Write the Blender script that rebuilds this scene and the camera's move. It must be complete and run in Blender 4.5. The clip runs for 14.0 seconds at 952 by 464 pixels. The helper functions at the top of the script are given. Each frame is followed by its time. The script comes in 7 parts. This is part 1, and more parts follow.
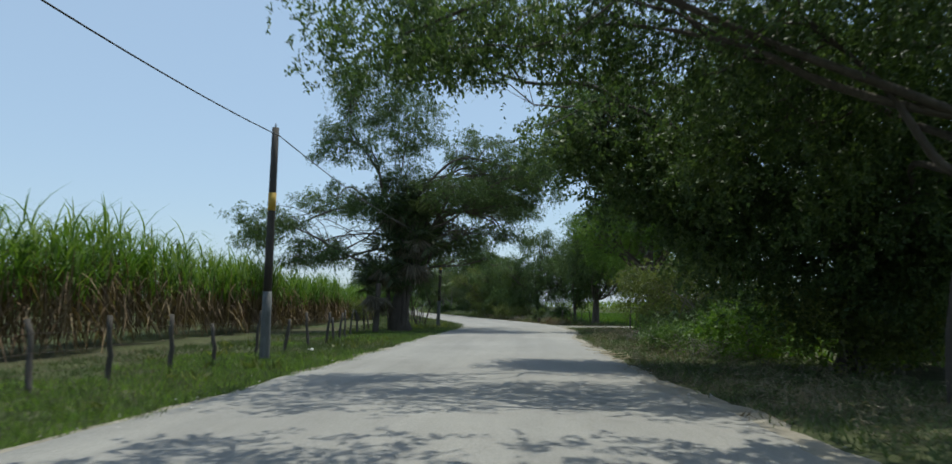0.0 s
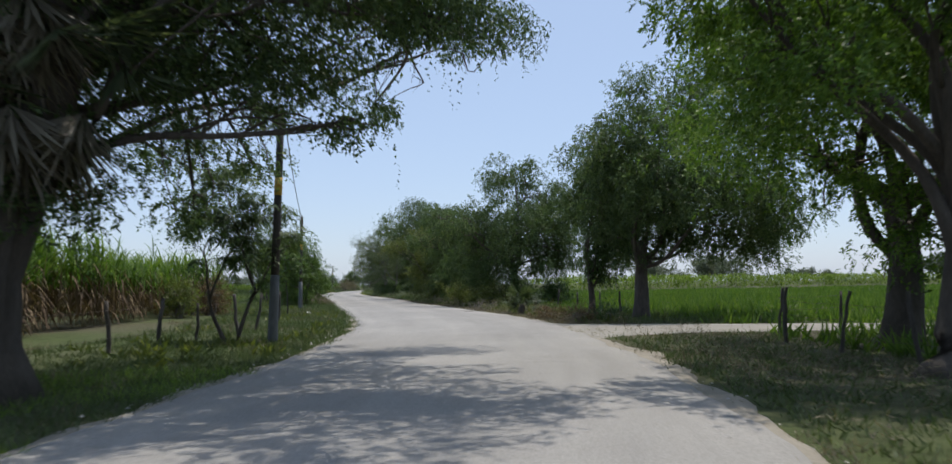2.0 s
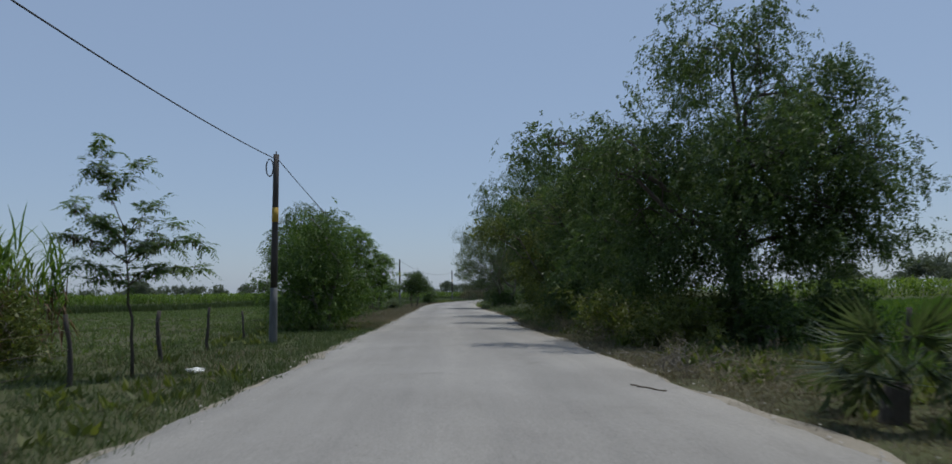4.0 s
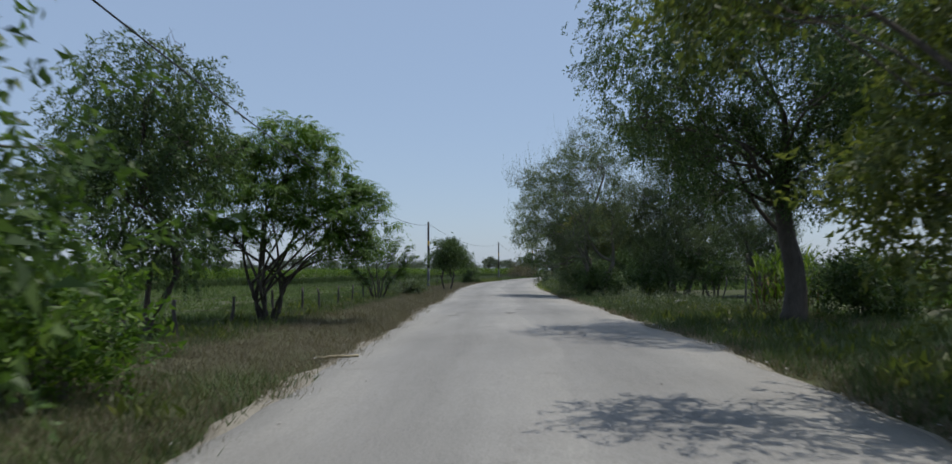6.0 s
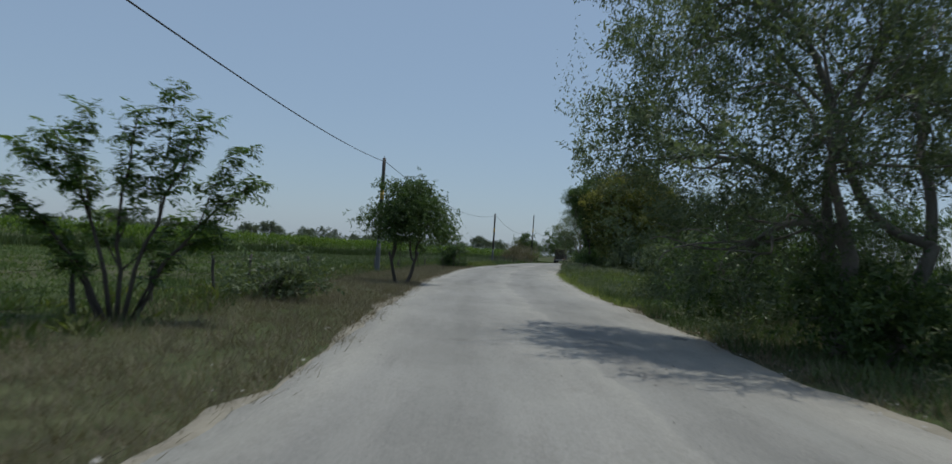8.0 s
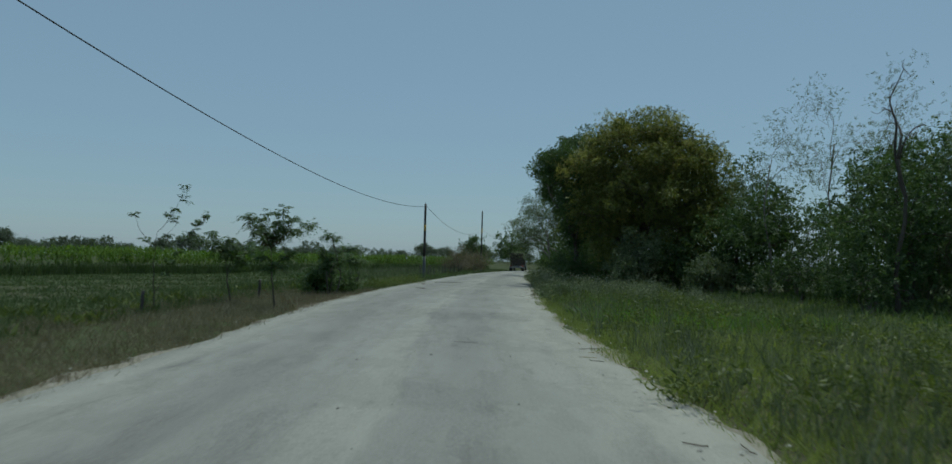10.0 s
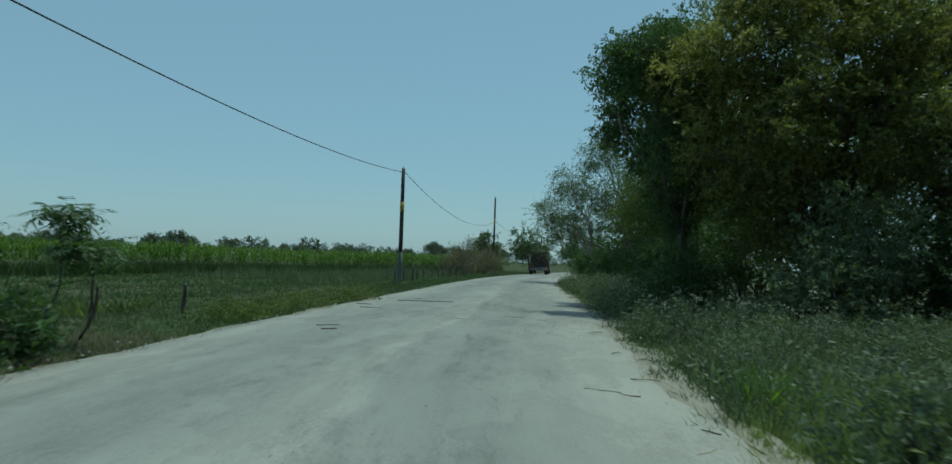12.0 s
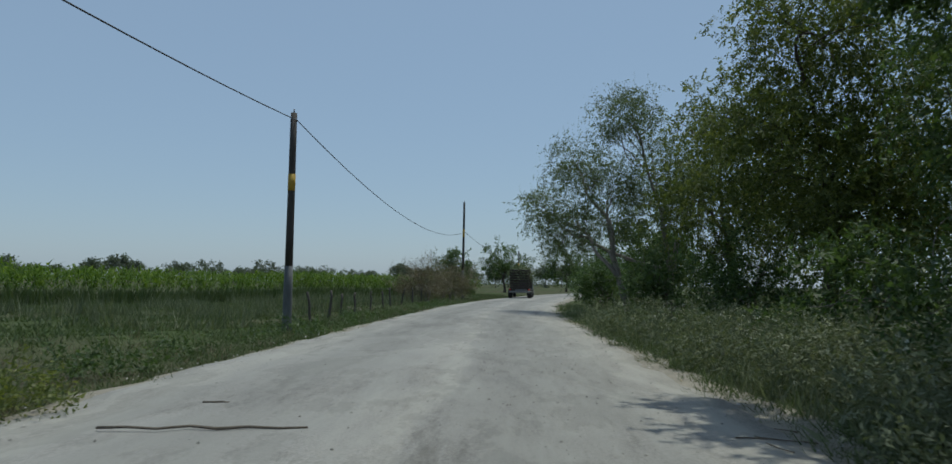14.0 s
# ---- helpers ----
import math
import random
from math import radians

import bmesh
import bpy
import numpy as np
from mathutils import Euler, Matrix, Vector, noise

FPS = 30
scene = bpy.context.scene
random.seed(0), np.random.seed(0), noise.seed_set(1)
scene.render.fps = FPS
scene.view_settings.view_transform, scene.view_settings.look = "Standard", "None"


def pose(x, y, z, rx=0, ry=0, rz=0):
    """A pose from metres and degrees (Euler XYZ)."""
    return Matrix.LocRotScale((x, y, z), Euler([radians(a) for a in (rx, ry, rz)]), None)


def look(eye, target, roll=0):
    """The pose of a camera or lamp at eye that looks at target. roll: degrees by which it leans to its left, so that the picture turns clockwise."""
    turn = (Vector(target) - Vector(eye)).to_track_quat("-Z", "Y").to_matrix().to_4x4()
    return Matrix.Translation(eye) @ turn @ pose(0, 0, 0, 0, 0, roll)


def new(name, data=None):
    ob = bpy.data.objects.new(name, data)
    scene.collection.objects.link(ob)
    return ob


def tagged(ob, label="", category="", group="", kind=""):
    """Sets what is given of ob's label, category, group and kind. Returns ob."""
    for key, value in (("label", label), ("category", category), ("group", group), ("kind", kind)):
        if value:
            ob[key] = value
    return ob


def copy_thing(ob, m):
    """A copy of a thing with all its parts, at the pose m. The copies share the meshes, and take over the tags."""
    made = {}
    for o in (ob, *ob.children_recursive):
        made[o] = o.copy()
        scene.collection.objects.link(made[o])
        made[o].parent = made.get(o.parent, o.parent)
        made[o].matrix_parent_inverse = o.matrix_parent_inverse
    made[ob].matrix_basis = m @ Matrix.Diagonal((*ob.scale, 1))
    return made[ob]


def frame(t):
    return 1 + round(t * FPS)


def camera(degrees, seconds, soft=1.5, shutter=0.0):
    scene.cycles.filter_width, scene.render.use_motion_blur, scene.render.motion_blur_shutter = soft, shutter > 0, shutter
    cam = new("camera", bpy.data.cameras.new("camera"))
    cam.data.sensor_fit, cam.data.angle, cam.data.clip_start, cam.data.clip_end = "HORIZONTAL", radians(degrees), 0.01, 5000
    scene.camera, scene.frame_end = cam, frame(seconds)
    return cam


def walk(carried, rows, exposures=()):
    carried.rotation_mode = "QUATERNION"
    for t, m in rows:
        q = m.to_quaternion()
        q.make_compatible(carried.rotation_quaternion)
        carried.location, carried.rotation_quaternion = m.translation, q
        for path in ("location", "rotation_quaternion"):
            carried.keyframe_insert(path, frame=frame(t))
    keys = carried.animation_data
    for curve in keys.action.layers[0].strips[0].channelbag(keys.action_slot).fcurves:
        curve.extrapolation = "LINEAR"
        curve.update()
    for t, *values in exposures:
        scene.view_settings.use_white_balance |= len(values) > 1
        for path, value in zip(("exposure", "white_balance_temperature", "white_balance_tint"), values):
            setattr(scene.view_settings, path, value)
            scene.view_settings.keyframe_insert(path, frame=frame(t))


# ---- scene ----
cam = camera(64.6, 14.0, 1.45, 0.14)

# seconds, x, y, z, yaw, pitch, roll
PATH = [
    (0.0, 0.0, 0.0, 1.507, 0.0, 5.57, -0.511),
    (0.5, 0.637, 8.606, 1.432, -0.211, 4.592, -1.308),
    (1.0, 1.299, 17.637, 1.465, -0.742, 5.09, 0.148),
    (1.5, 1.38, 25.65, 1.471, -1.166, 4.807, -0.089),
    (2.0, 2.043, 33.584, 1.495, -2.455, 3.935, 0.777),
    (2.5, 2.731, 40.493, 1.447, 1.612, 1.857, 1.007),
    (3.0, 3.29, 47.438, 1.46, 4.053, 2.689, -2.121),
    (3.5, 3.189, 54.9, 1.438, 6.466, 2.004, -1.328),
    (4.0, 2.45, 62.761, 1.512, 8.146, 4.676, 0.863),
    (4.2, 2.089, 65.742, 1.554, 10.624, 4.224, 0.766),
    (5.25, -1.03, 81.6, 1.551, 11.018, 3.531, 0.627),
    (6.3, -4.626, 97.941, 1.549, 11.412, 2.839, 0.489),
    (6.5, -5.231, 101.148, 1.576, 9.638, 3.34, 1.015),
    (7.0, -6.893, 109.102, 1.491, 10.879, 3.318, 0.272),
    (7.5, -8.472, 116.962, 1.403, 10.908, 2.15, -2.765),
    (7.7, -9.101, 120.059, 1.47, 10.739, 1.333, -3.364),
    (8.75, -11.6, 137.0, 1.483, 9.292, 2.303, -2.588),
    (9.8, -13.16, 153.449, 1.495, 7.846, 3.274, -1.813),
    (10.0, -13.366, 156.218, 1.527, 6.524, 2.171, -1.056),
    (10.5, -13.736, 163.117, 1.574, 7.918, 2.314, 0.048),
    (11.0, -14.297, 168.938, 1.526, 8.572, 3.118, -0.107),
    (11.5, -15.056, 174.686, 1.469, 6.873, 2.618, -1.733),
    (12.0, -15.756, 180.663, 1.457, 7.591, 2.177, -1.658),
    (12.5, -16.351, 186.451, 1.451, 6.363, 4.25, -1.458),
    (13.0, -16.857, 191.497, 1.462, 6.115, 3.572, -1.252),
    (13.5, -17.317, 195.736, 1.426, 5.672, 4.11, -1.077),
    (14.0, -17.716, 199.337, 1.385, 5.344, 3.885, -0.786),
]
EXPOSURE = [
    (0.0, 0.4, 6420, 2), (0.3, 0.45, 6480, -22), (0.7, 0.44, 6500, -22), (1.1, 0.4, 6400, 7), (2.0, 0.5, 6470, 12), (2.5, 0.3, 6400, 2), (3.0, 0.03, 6320, 6), (4.2, -0.2, 6240, 10), (6.3, 0.05, 6320, 10), (7.0, -0.05, 6270, 8),
    (7.7, -0.2, 6270, 5), (9.0, -0.35, 6220, 6), (9.8, -0.38, 6060, -14), (10.0, -0.45, 6040, -10), (10.5, -0.40, 5860, -18), (12.5, -0.20, 5740, -24), (13.5, -0.18, 6060, -8), (14.0, -0.2, 6200, 1),
]
walk(cam, [(t, pose(x, y, z, 90 + pitch, roll, yaw)) for t, x, y, z, yaw, pitch, roll in PATH], EXPOSURE)

# ---------------------------------------------------------------- light
SUN_EL, SUN_AZ = radians(73), radians(38)      # azimuth from +y towards +x
world = bpy.data.worlds.new("world")
scene.world = world
world.use_nodes = True
wn = world.node_tree.nodes
sky = wn.new("ShaderNodeTexSky")
sky.sky_type, sky.sun_disc = "NISHITA", False
sky.sun_elevation, sky.sun_rotation = SUN_EL, SUN_AZ
sky.air_density, sky.dust_density, sky.ozone_density = 1.0, 0.8, 1.5
wn["Background"].inputs["Strength"].default_value = 0.15
haze = wn.new("ShaderNodeMix")           # dry-season dust greys the sky evenly
haze.data_type = "RGBA"
haze.inputs[0].default_value = 0.72
haze.inputs[7].default_value = (2.0, 2.55, 3.45, 1)
world.node_tree.links.new(sky.outputs[0], haze.inputs[6])
world.node_tree.links.new(haze.outputs[2], wn["Background"].inputs["Color"])
sun_data = bpy.data.lights.new("sun", "SUN")
sun_data.energy, sun_data.angle, sun_data.color = 2.9, radians(0.55), (1.0, 0.95, 0.86)
sun = new("sun", sun_data)
sun.matrix_world = look((math.sin(SUN_AZ) * math.cos(SUN_EL) * 50, math.cos(SUN_AZ) * math.cos(SUN_EL) * 50, math.sin(SUN_EL) * 50), (0, 0, 0))


# ---------------------------------------------------------------- materials
def material(name):
    m = bpy.data.materials.new(name)
    m.use_nodes = True
    nt = m.node_tree
    return m, nt, nt.nodes, nt.links, nt.nodes["Principled BSDF"]


def noise_node(nodes, links, scale, detail=4.0, rough=0.6, vec=None):
    n = nodes.new("ShaderNodeTexNoise")
    n.inputs["Scale"].default_value, n.inputs["Detail"].default_value, n.inputs["Roughness"].default_value = scale, detail, rough
    if vec is not None:
        links.new(vec, n.inputs["Vector"])
    return n


def ramp(nodes, links, fac, stops):
    r = nodes.new("ShaderNodeValToRGB")
    e = r.color_ramp.elements
    while len(e) < len(stops):
        e.new(0.5)
    for k, (p, c) in zip(e, stops):
        k.position, k.color = p, (*c, 1) if len(c) == 3 else c
    links.new(fac, r.inputs["Fac"])
    return r


def mix(nodes, links, fac, a, b, mode="MIX"):
    n = nodes.new("ShaderNodeMix")
    n.data_type, n.blend_type = "RGBA", mode
    for k, v in ((0, fac), (6, a), (7, b)):
        if isinstance(v, (int, float)):
            n.inputs[k].default_value = v
        elif isinstance(v, tuple):
            n.inputs[k].default_value = (*v, 1)
        else:
            links.new(v, n.inputs[k])
    return n.outputs[2]


def leaf_material(name, dark, mid, light, rough=0.5, through_light=0.38, gloss=0.3):
    """Foliage: each leaf takes a tone of its own, with broad drifts through the crown."""
    m, nt, nodes, links, bsdf = material(name)
    geo = nodes.new("ShaderNodeNewGeometry")
    co = nodes.new("ShaderNodeTexCoord")
    drift = noise_node(nodes, links, 0.45, 3, 0.6, co.outputs["Object"])
    add = nodes.new("ShaderNodeMath")
    add.operation, add.use_clamp = "MULTIPLY_ADD", True
    links.new(drift.outputs["Fac"], add.inputs[0])
    add.inputs[1].default_value = 0.9
    sub = nodes.new("ShaderNodeMath")
    sub.operation = "MULTIPLY_ADD"
    links.new(geo.outputs["Random Per Island"], sub.inputs[0])
    sub.inputs[1].default_value, sub.inputs[2].default_value = 0.6, -0.25
    links.new(sub.outputs[0], add.inputs[2])
    r = ramp(nodes, links, add.outputs[0], [(0.0, dark), (0.5, mid), (1.0, light)])
    links.new(r.outputs["Color"], bsdf.inputs["Base Color"])
    bsdf.inputs["Roughness"].default_value = rough
    bsdf.inputs["Specular IOR Level"].default_value = gloss
    tr = nodes.new("ShaderNodeBsdfTranslucent")
    bright = mix(nodes, links, 1.0, r.outputs["Color"], (1.3, 1.4, 0.7), "MULTIPLY")
    links.new(bright, tr.inputs["Color"])
    ms = nodes.new("ShaderNodeMixShader")
    ms.inputs[0].default_value = through_light
    links.new(bsdf.outputs[0], ms.inputs[1])
    links.new(tr.outputs[0], ms.inputs[2])
    links.new(ms.outputs[0], nodes["Material Output"].inputs["Surface"])
    return m


def rough_material(name, dark, light, scale, rough=0.9, bump=0.4, fine=8.0, stretch=(1, 1, 1)):
    """Bark, timber, soil and other matt surfaces with two sizes of variation and relief."""
    m, nt, nodes, links, bsdf = material(name)
    co = nodes.new("ShaderNodeTexCoord")
    mp = nodes.new("ShaderNodeMapping")
    mp.inputs["Scale"].default_value = stretch
    links.new(co.outputs["Object"], mp.inputs["Vector"])
    a = noise_node(nodes, links, scale, 5, 0.6, mp.outputs[0])
    b = noise_node(nodes, links, scale * fine, 4, 0.7, mp.outputs[0])
    f = mix(nodes, links, 0.45, a.outputs["Fac"], b.outputs["Fac"])
    r = ramp(nodes, links, f, [(0.3, dark), (0.7, light)])
    links.new(r.outputs["Color"], bsdf.inputs["Base Color"])
    bsdf.inputs["Roughness"].default_value = rough
    bp = nodes.new("ShaderNodeBump")
    bp.inputs["Strength"].default_value, bp.inputs["Distance"].default_value = bump, 0.05
    links.new(f, bp.inputs["Height"])
    links.new(bp.outputs[0], bsdf.inputs["Normal"])
    return m


def road_material():
    m, nt, nodes, links, bsdf = material("dusty_road")
    geo = nodes.new("ShaderNodeNewGeometry")
    uv = nodes.new("ShaderNodeUVMap")
    pos = geo.outputs["Position"]
    broad = noise_node(nodes, links, 0.16, 4, 0.55, pos)
    base = ramp(nodes, links, broad.outputs["Fac"], [(0.3, (0.235, 0.226, 0.212)), (0.7, (0.31, 0.30, 0.282))])
    # long streaks of dust along the wheel tracks
    mp = nodes.new("ShaderNodeMapping")
    mp.inputs["Scale"].default_value = (1.0, 0.05, 1.0)
    links.new(uv.outputs[0], mp.inputs["Vector"])
    streak = noise_node(nodes, links, 1.7, 5, 0.6, mp.outputs[0])
    sr = ramp(nodes, links, streak.outputs["Fac"], [(0.35, (0.88, 0.88, 0.87)), (0.65, (1.06, 1.055, 1.04))])
    col = mix(nodes, links, 0.75, base.outputs["Color"], sr.outputs["Color"], "MULTIPLY")
    # worn hollows where the aggregate shows
    worn = noise_node(nodes, links, 0.55, 6, 0.68, pos)
    wr = ramp(nodes, links, worn.outputs["Fac"], [(0.60, (0, 0, 0)), (0.70, (1, 1, 1))])
    grit = nodes.new("ShaderNodeTexVoronoi")
    grit.inputs["Scale"].default_value = 28
    links.new(pos, grit.inputs["Vector"])
    gr = ramp(nodes, links, grit.outputs["Distance"], [(0.15, (0.5, 0.49, 0.47)), (0.5, (1, 1, 1))])
    worn_col = mix(nodes, links, 1.0, (0.20, 0.19, 0.175), gr.outputs["Color"], "MULTIPLY")
    half = nodes.new("ShaderNodeMath")
    half.operation = "MULTIPLY"
    links.new(wr.outputs["Color"], half.inputs[0])
    half.inputs[1].default_value = 0.6
    col = mix(nodes, links, half.outputs[0], col, worn_col)
    fine = noise_node(nodes, links, 30, 5, 0.75, pos)
    fr = ramp(nodes, links, fine.outputs["Fac"], [(0.3, (0.62, 0.62, 0.62)), (0.66, (1.2, 1.2, 1.2))])
    col = mix(nodes, links, 0.8, col, fr.outputs["Color"], "MULTIPLY")
    # pale sand swept over the surface, thicker further along
    sep = nodes.new("ShaderNodeSeparateXYZ")
    links.new(pos, sep.inputs[0])
    along = nodes.new("ShaderNodeMapRange")
    along.inputs["From Min"].default_value, along.inputs["From Max"].default_value = 110, 205
    along.inputs["To Min"].default_value, along.inputs["To Max"].default_value = 0.12, 1.0
    links.new(sep.outputs["Y"], along.inputs["Value"])
    mp2 = nodes.new("ShaderNodeMapping")
    mp2.inputs["Scale"].default_value = (1.0, 0.14, 1.0)
    links.new(uv.outputs[0], mp2.inputs["Vector"])
    sandy = noise_node(nodes, links, 1.9, 8, 0.72, mp2.outputs[0])
    sa = ramp(nodes, links, sandy.outputs["Fac"], [(0.44, (0, 0, 0)), (0.60, (1, 1, 1))])
    sm = nodes.new("ShaderNodeMath")
    sm.operation = "MULTIPLY"
    links.new(sa.outputs["Color"], sm.inputs[0])
    links.new(along.outputs[0], sm.inputs[1])
    col = mix(nodes, links, sm.outputs[0], col, (0.292, 0.285, 0.262))
    dk = ramp(nodes, links, sandy.outputs["Fac"], [(0.30, (0.62, 0.61, 0.59)), (0.42, (1, 1, 1))])
    col = mix(nodes, links, along.outputs[0], col, mix(nodes, links, 1.0, col, dk.outputs["Color"], "MULTIPLY"))
    # wheel tracks packed darker, sand gathered along the margins
    su = nodes.new("ShaderNodeSeparateXYZ")
    links.new(uv.outputs[0], su.inputs[0])
    mp3 = nodes.new("ShaderNodeMapping")
    mp3.inputs["Scale"].default_value = (1.0, 0.12, 1.0)
    links.new(uv.outputs[0], mp3.inputs["Vector"])
    wander = noise_node(nodes, links, 0.9, 5, 0.65, mp3.outputs[0])
    lane = nodes.new("ShaderNodeMath")
    lane.operation = "MULTIPLY_ADD"
    links.new(wander.outputs["Fac"], lane.inputs[0])
    lane.inputs[1].default_value = 2.2
    links.new(su.outputs["X"], lane.inputs[2])
    scaled = nodes.new("ShaderNodeMath")
    scaled.operation = "DIVIDE"
    links.new(lane.outputs[0], scaled.inputs[0])
    scaled.inputs[1].default_value = 9.2
    tr = ramp(nodes, links, scaled.outputs[0], [(0.16, (1.12, 1.11, 1.08)), (0.24, (0.93, 0.93, 0.93)), (0.33, (0.80, 0.80, 0.80)), (0.44, (0.98, 0.98, 0.98)), (0.53, (1.10, 1.09, 1.07)), (0.548, (0.93, 0.93, 0.93)),
                                                (0.63, (0.82, 0.82, 0.82)), (0.72, (0.96, 0.96, 0.95)), (0.82, (1.14, 1.12, 1.08))])
    worn_in = nodes.new("ShaderNodeMapRange")
    worn_in.inputs["From Min"].default_value, worn_in.inputs["From Max"].default_value = 70, 130
    worn_in.inputs["To Min"].default_value, worn_in.inputs["To Max"].default_value = 0.25, 1.0
    links.new(sep.outputs["Y"], worn_in.inputs["Value"])
    col = mix(nodes, links, worn_in.outputs[0], col, mix(nodes, links, 1.0, col, tr.outputs["Color"], "MULTIPLY"))
    # flaking crust that has worn through in patches
    mp4 = nodes.new("ShaderNodeMapping")
    mp4.inputs["Scale"].default_value = (1.0, 0.42, 1.0)
    links.new(uv.outputs[0], mp4.inputs["Vector"])
    crust = noise_node(nodes, links, 0.8, 10, 0.68, mp4.outputs[0])
    cr = ramp(nodes, links, crust.outputs["Fac"], [(0.40, (0.88, 0.88, 0.87)), (0.47, (0.78, 0.775, 0.76)), (0.50, (1.05, 1.045, 1.03)), (0.60, (0.99, 0.99, 0.99))])
    flake = nodes.new("ShaderNodeMapRange")
    flake.inputs["From Min"].default_value, flake.inputs["From Max"].default_value = 95, 200
    flake.inputs["To Min"].default_value, flake.inputs["To Max"].default_value = 0.08, 0.55
    links.new(sep.outputs["Y"], flake.inputs["Value"])
    col = mix(nodes, links, flake.outputs[0], col, mix(nodes, links, 1.0, col, cr.outputs["Color"], "MULTIPLY"))
    # loose dark stones
    st = nodes.new("ShaderNodeTexVoronoi")
    st.inputs["Scale"].default_value = 5.5
    links.new(pos, st.inputs["Vector"])
    dots = ramp(nodes, links, st.outputs["Distance"], [(0.05, (1, 1, 1)), (0.09, (0, 0, 0))])
    where = noise_node(nodes, links, 0.35, 3, 0.6, pos)
    wh = ramp(nodes, links, where.outputs["Fac"], [(0.48, (0, 0, 0)), (0.62, (1, 1, 1))])
    both = mix(nodes, links, 1.0, dots.outputs["Color"], wh.outputs["Color"], "MULTIPLY")
    col = mix(nodes, links, both, col, (0.11, 0.105, 0.095))
    links.new(col, bsdf.inputs["Base Color"])
    bsdf.inputs["Roughness"].default_value = 0.88
    bsdf.inputs["Specular IOR Level"].default_value = 0.3
    bp = nodes.new("ShaderNodeBump")
    bp.inputs["Strength"].default_value, bp.inputs["Distance"].default_value = 0.5, 0.02
    lip = ramp(nodes, links, crust.outputs["Fac"], [(0.48, (0, 0, 0)), (0.515, (1, 1, 1))])
    hm = mix(nodes, links, 0.3, mix(nodes, links, 0.5, fine.outputs["Fac"], worn.outputs["Fac"]), lip.outputs["Color"])
    links.new(hm, bp.inputs["Height"])
    links.new(bp.outputs[0], bsdf.inputs["Normal"])
    return m


def ground_material():
    m, nt, nodes, links, bsdf = material("field_ground")
    geo = nodes.new("ShaderNodeNewGeometry")
    pos = geo.outputs["Position"]
    a = noise_node(nodes, links, 0.07, 5, 0.6, pos)
    b = noise_node(nodes, links, 2.5, 6, 0.7, pos)
    soil = ramp(nodes, links, b.outputs["Fac"], [(0.3, (0.055, 0.046, 0.032)), (0.7, (0.126, 0.108, 0.078))])
    green = ramp(nodes, links, b.outputs["Fac"], [(0.3, (0.033, 0.050, 0.017)), (0.7, (0.074, 0.102, 0.034))])
    f = ramp(nodes, links, a.outputs["Fac"], [(0.38, (0.25, 0.25, 0.25)), (0.62, (0.9, 0.9, 0.9))])
    col = mix(nodes, links, f.outputs["Color"], soil.outputs["Color"], green.outputs["Color"])
    links.new(col, bsdf.inputs["Base Color"])
    bsdf.inputs["Roughness"].default_value = 0.95
    bsdf.inputs["Specular IOR Level"].default_value = 0.08
    bp = nodes.new("ShaderNodeBump")
    bp.inputs["Strength"].default_value, bp.inputs["Distance"].default_value = 0.6, 0.08
    links.new(b.outputs["Fac"], bp.inputs["Height"])
    links.new(bp.outputs[0], bsdf.inputs["Normal"])
    return m


def plain_material(name, colour, rough=0.6, metal=0.0):
    m, nt, nodes, links, bsdf = material(name)
    co = nodes.new("ShaderNodeTexCoord")
    n = noise_node(nodes, links, 6, 5, 0.6, co.outputs["Object"])
    r = ramp(nodes, links, n.outputs["Fac"], [(0.3, tuple(c * 0.7 for c in colour)), (0.7, tuple(min(1, c * 1.15) for c in colour))])
    links.new(r.outputs["Color"], bsdf.inputs["Base Color"])
    bsdf.inputs["Roughness"].default_value, bsdf.inputs["Metallic"].default_value = rough, metal
    return m


ROAD = road_material()
GROUND = ground_material()
SHOULDER = rough_material("shoulder_dust", (0.155, 0.135, 0.10), (0.32, 0.29, 0.235), 1.2, 0.95, 0.6, 14)
TRACK = rough_material("track_dust", (0.165, 0.15, 0.122), (0.305, 0.288, 0.25), 0.9, 0.95, 0.4, 14)
BARK = rough_material("bark", (0.035, 0.028, 0.022), (0.12, 0.10, 0.08), 3.0, 0.95, 0.9, 6, (1, 1, 0.3))
BARK_PALE = rough_material("pale_bark", (0.10, 0.09, 0.075), (0.24, 0.215, 0.18), 3.0, 0.95, 0.8, 6, (1, 1, 0.3))
POST = rough_material("weathered_post", (0.03, 0.026, 0.022), (0.13, 0.115, 0.10), 5.0, 0.95, 0.8, 7, (1, 1, 0.2))
POLE_DARK = rough_material("tarred_timber", (0.022, 0.019, 0.017), (0.07, 0.06, 0.052), 4.0, 0.8, 0.6, 7, (1, 1, 0.15))
POLE_GREY = rough_material("grey_pole_foot", (0.075, 0.08, 0.082), (0.17, 0.175, 0.175), 4.0, 0.85, 0.4, 7, (1, 1, 0.2))
POLE_YELLOW = rough_material("faded_yellow_paint", (0.28, 0.17, 0.02), (0.50, 0.33, 0.04), 6.0, 0.7, 0.2)
WIRE = plain_material("dark_cable", (0.03, 0.03, 0.032), 0.6)
BARBED = plain_material("rusty_wire", (0.10, 0.075, 0.06), 0.7, 0.6)
STICK = rough_material("dry_stick", (0.07, 0.055, 0.042), (0.20, 0.165, 0.125), 6.0, 0.9, 0.5)
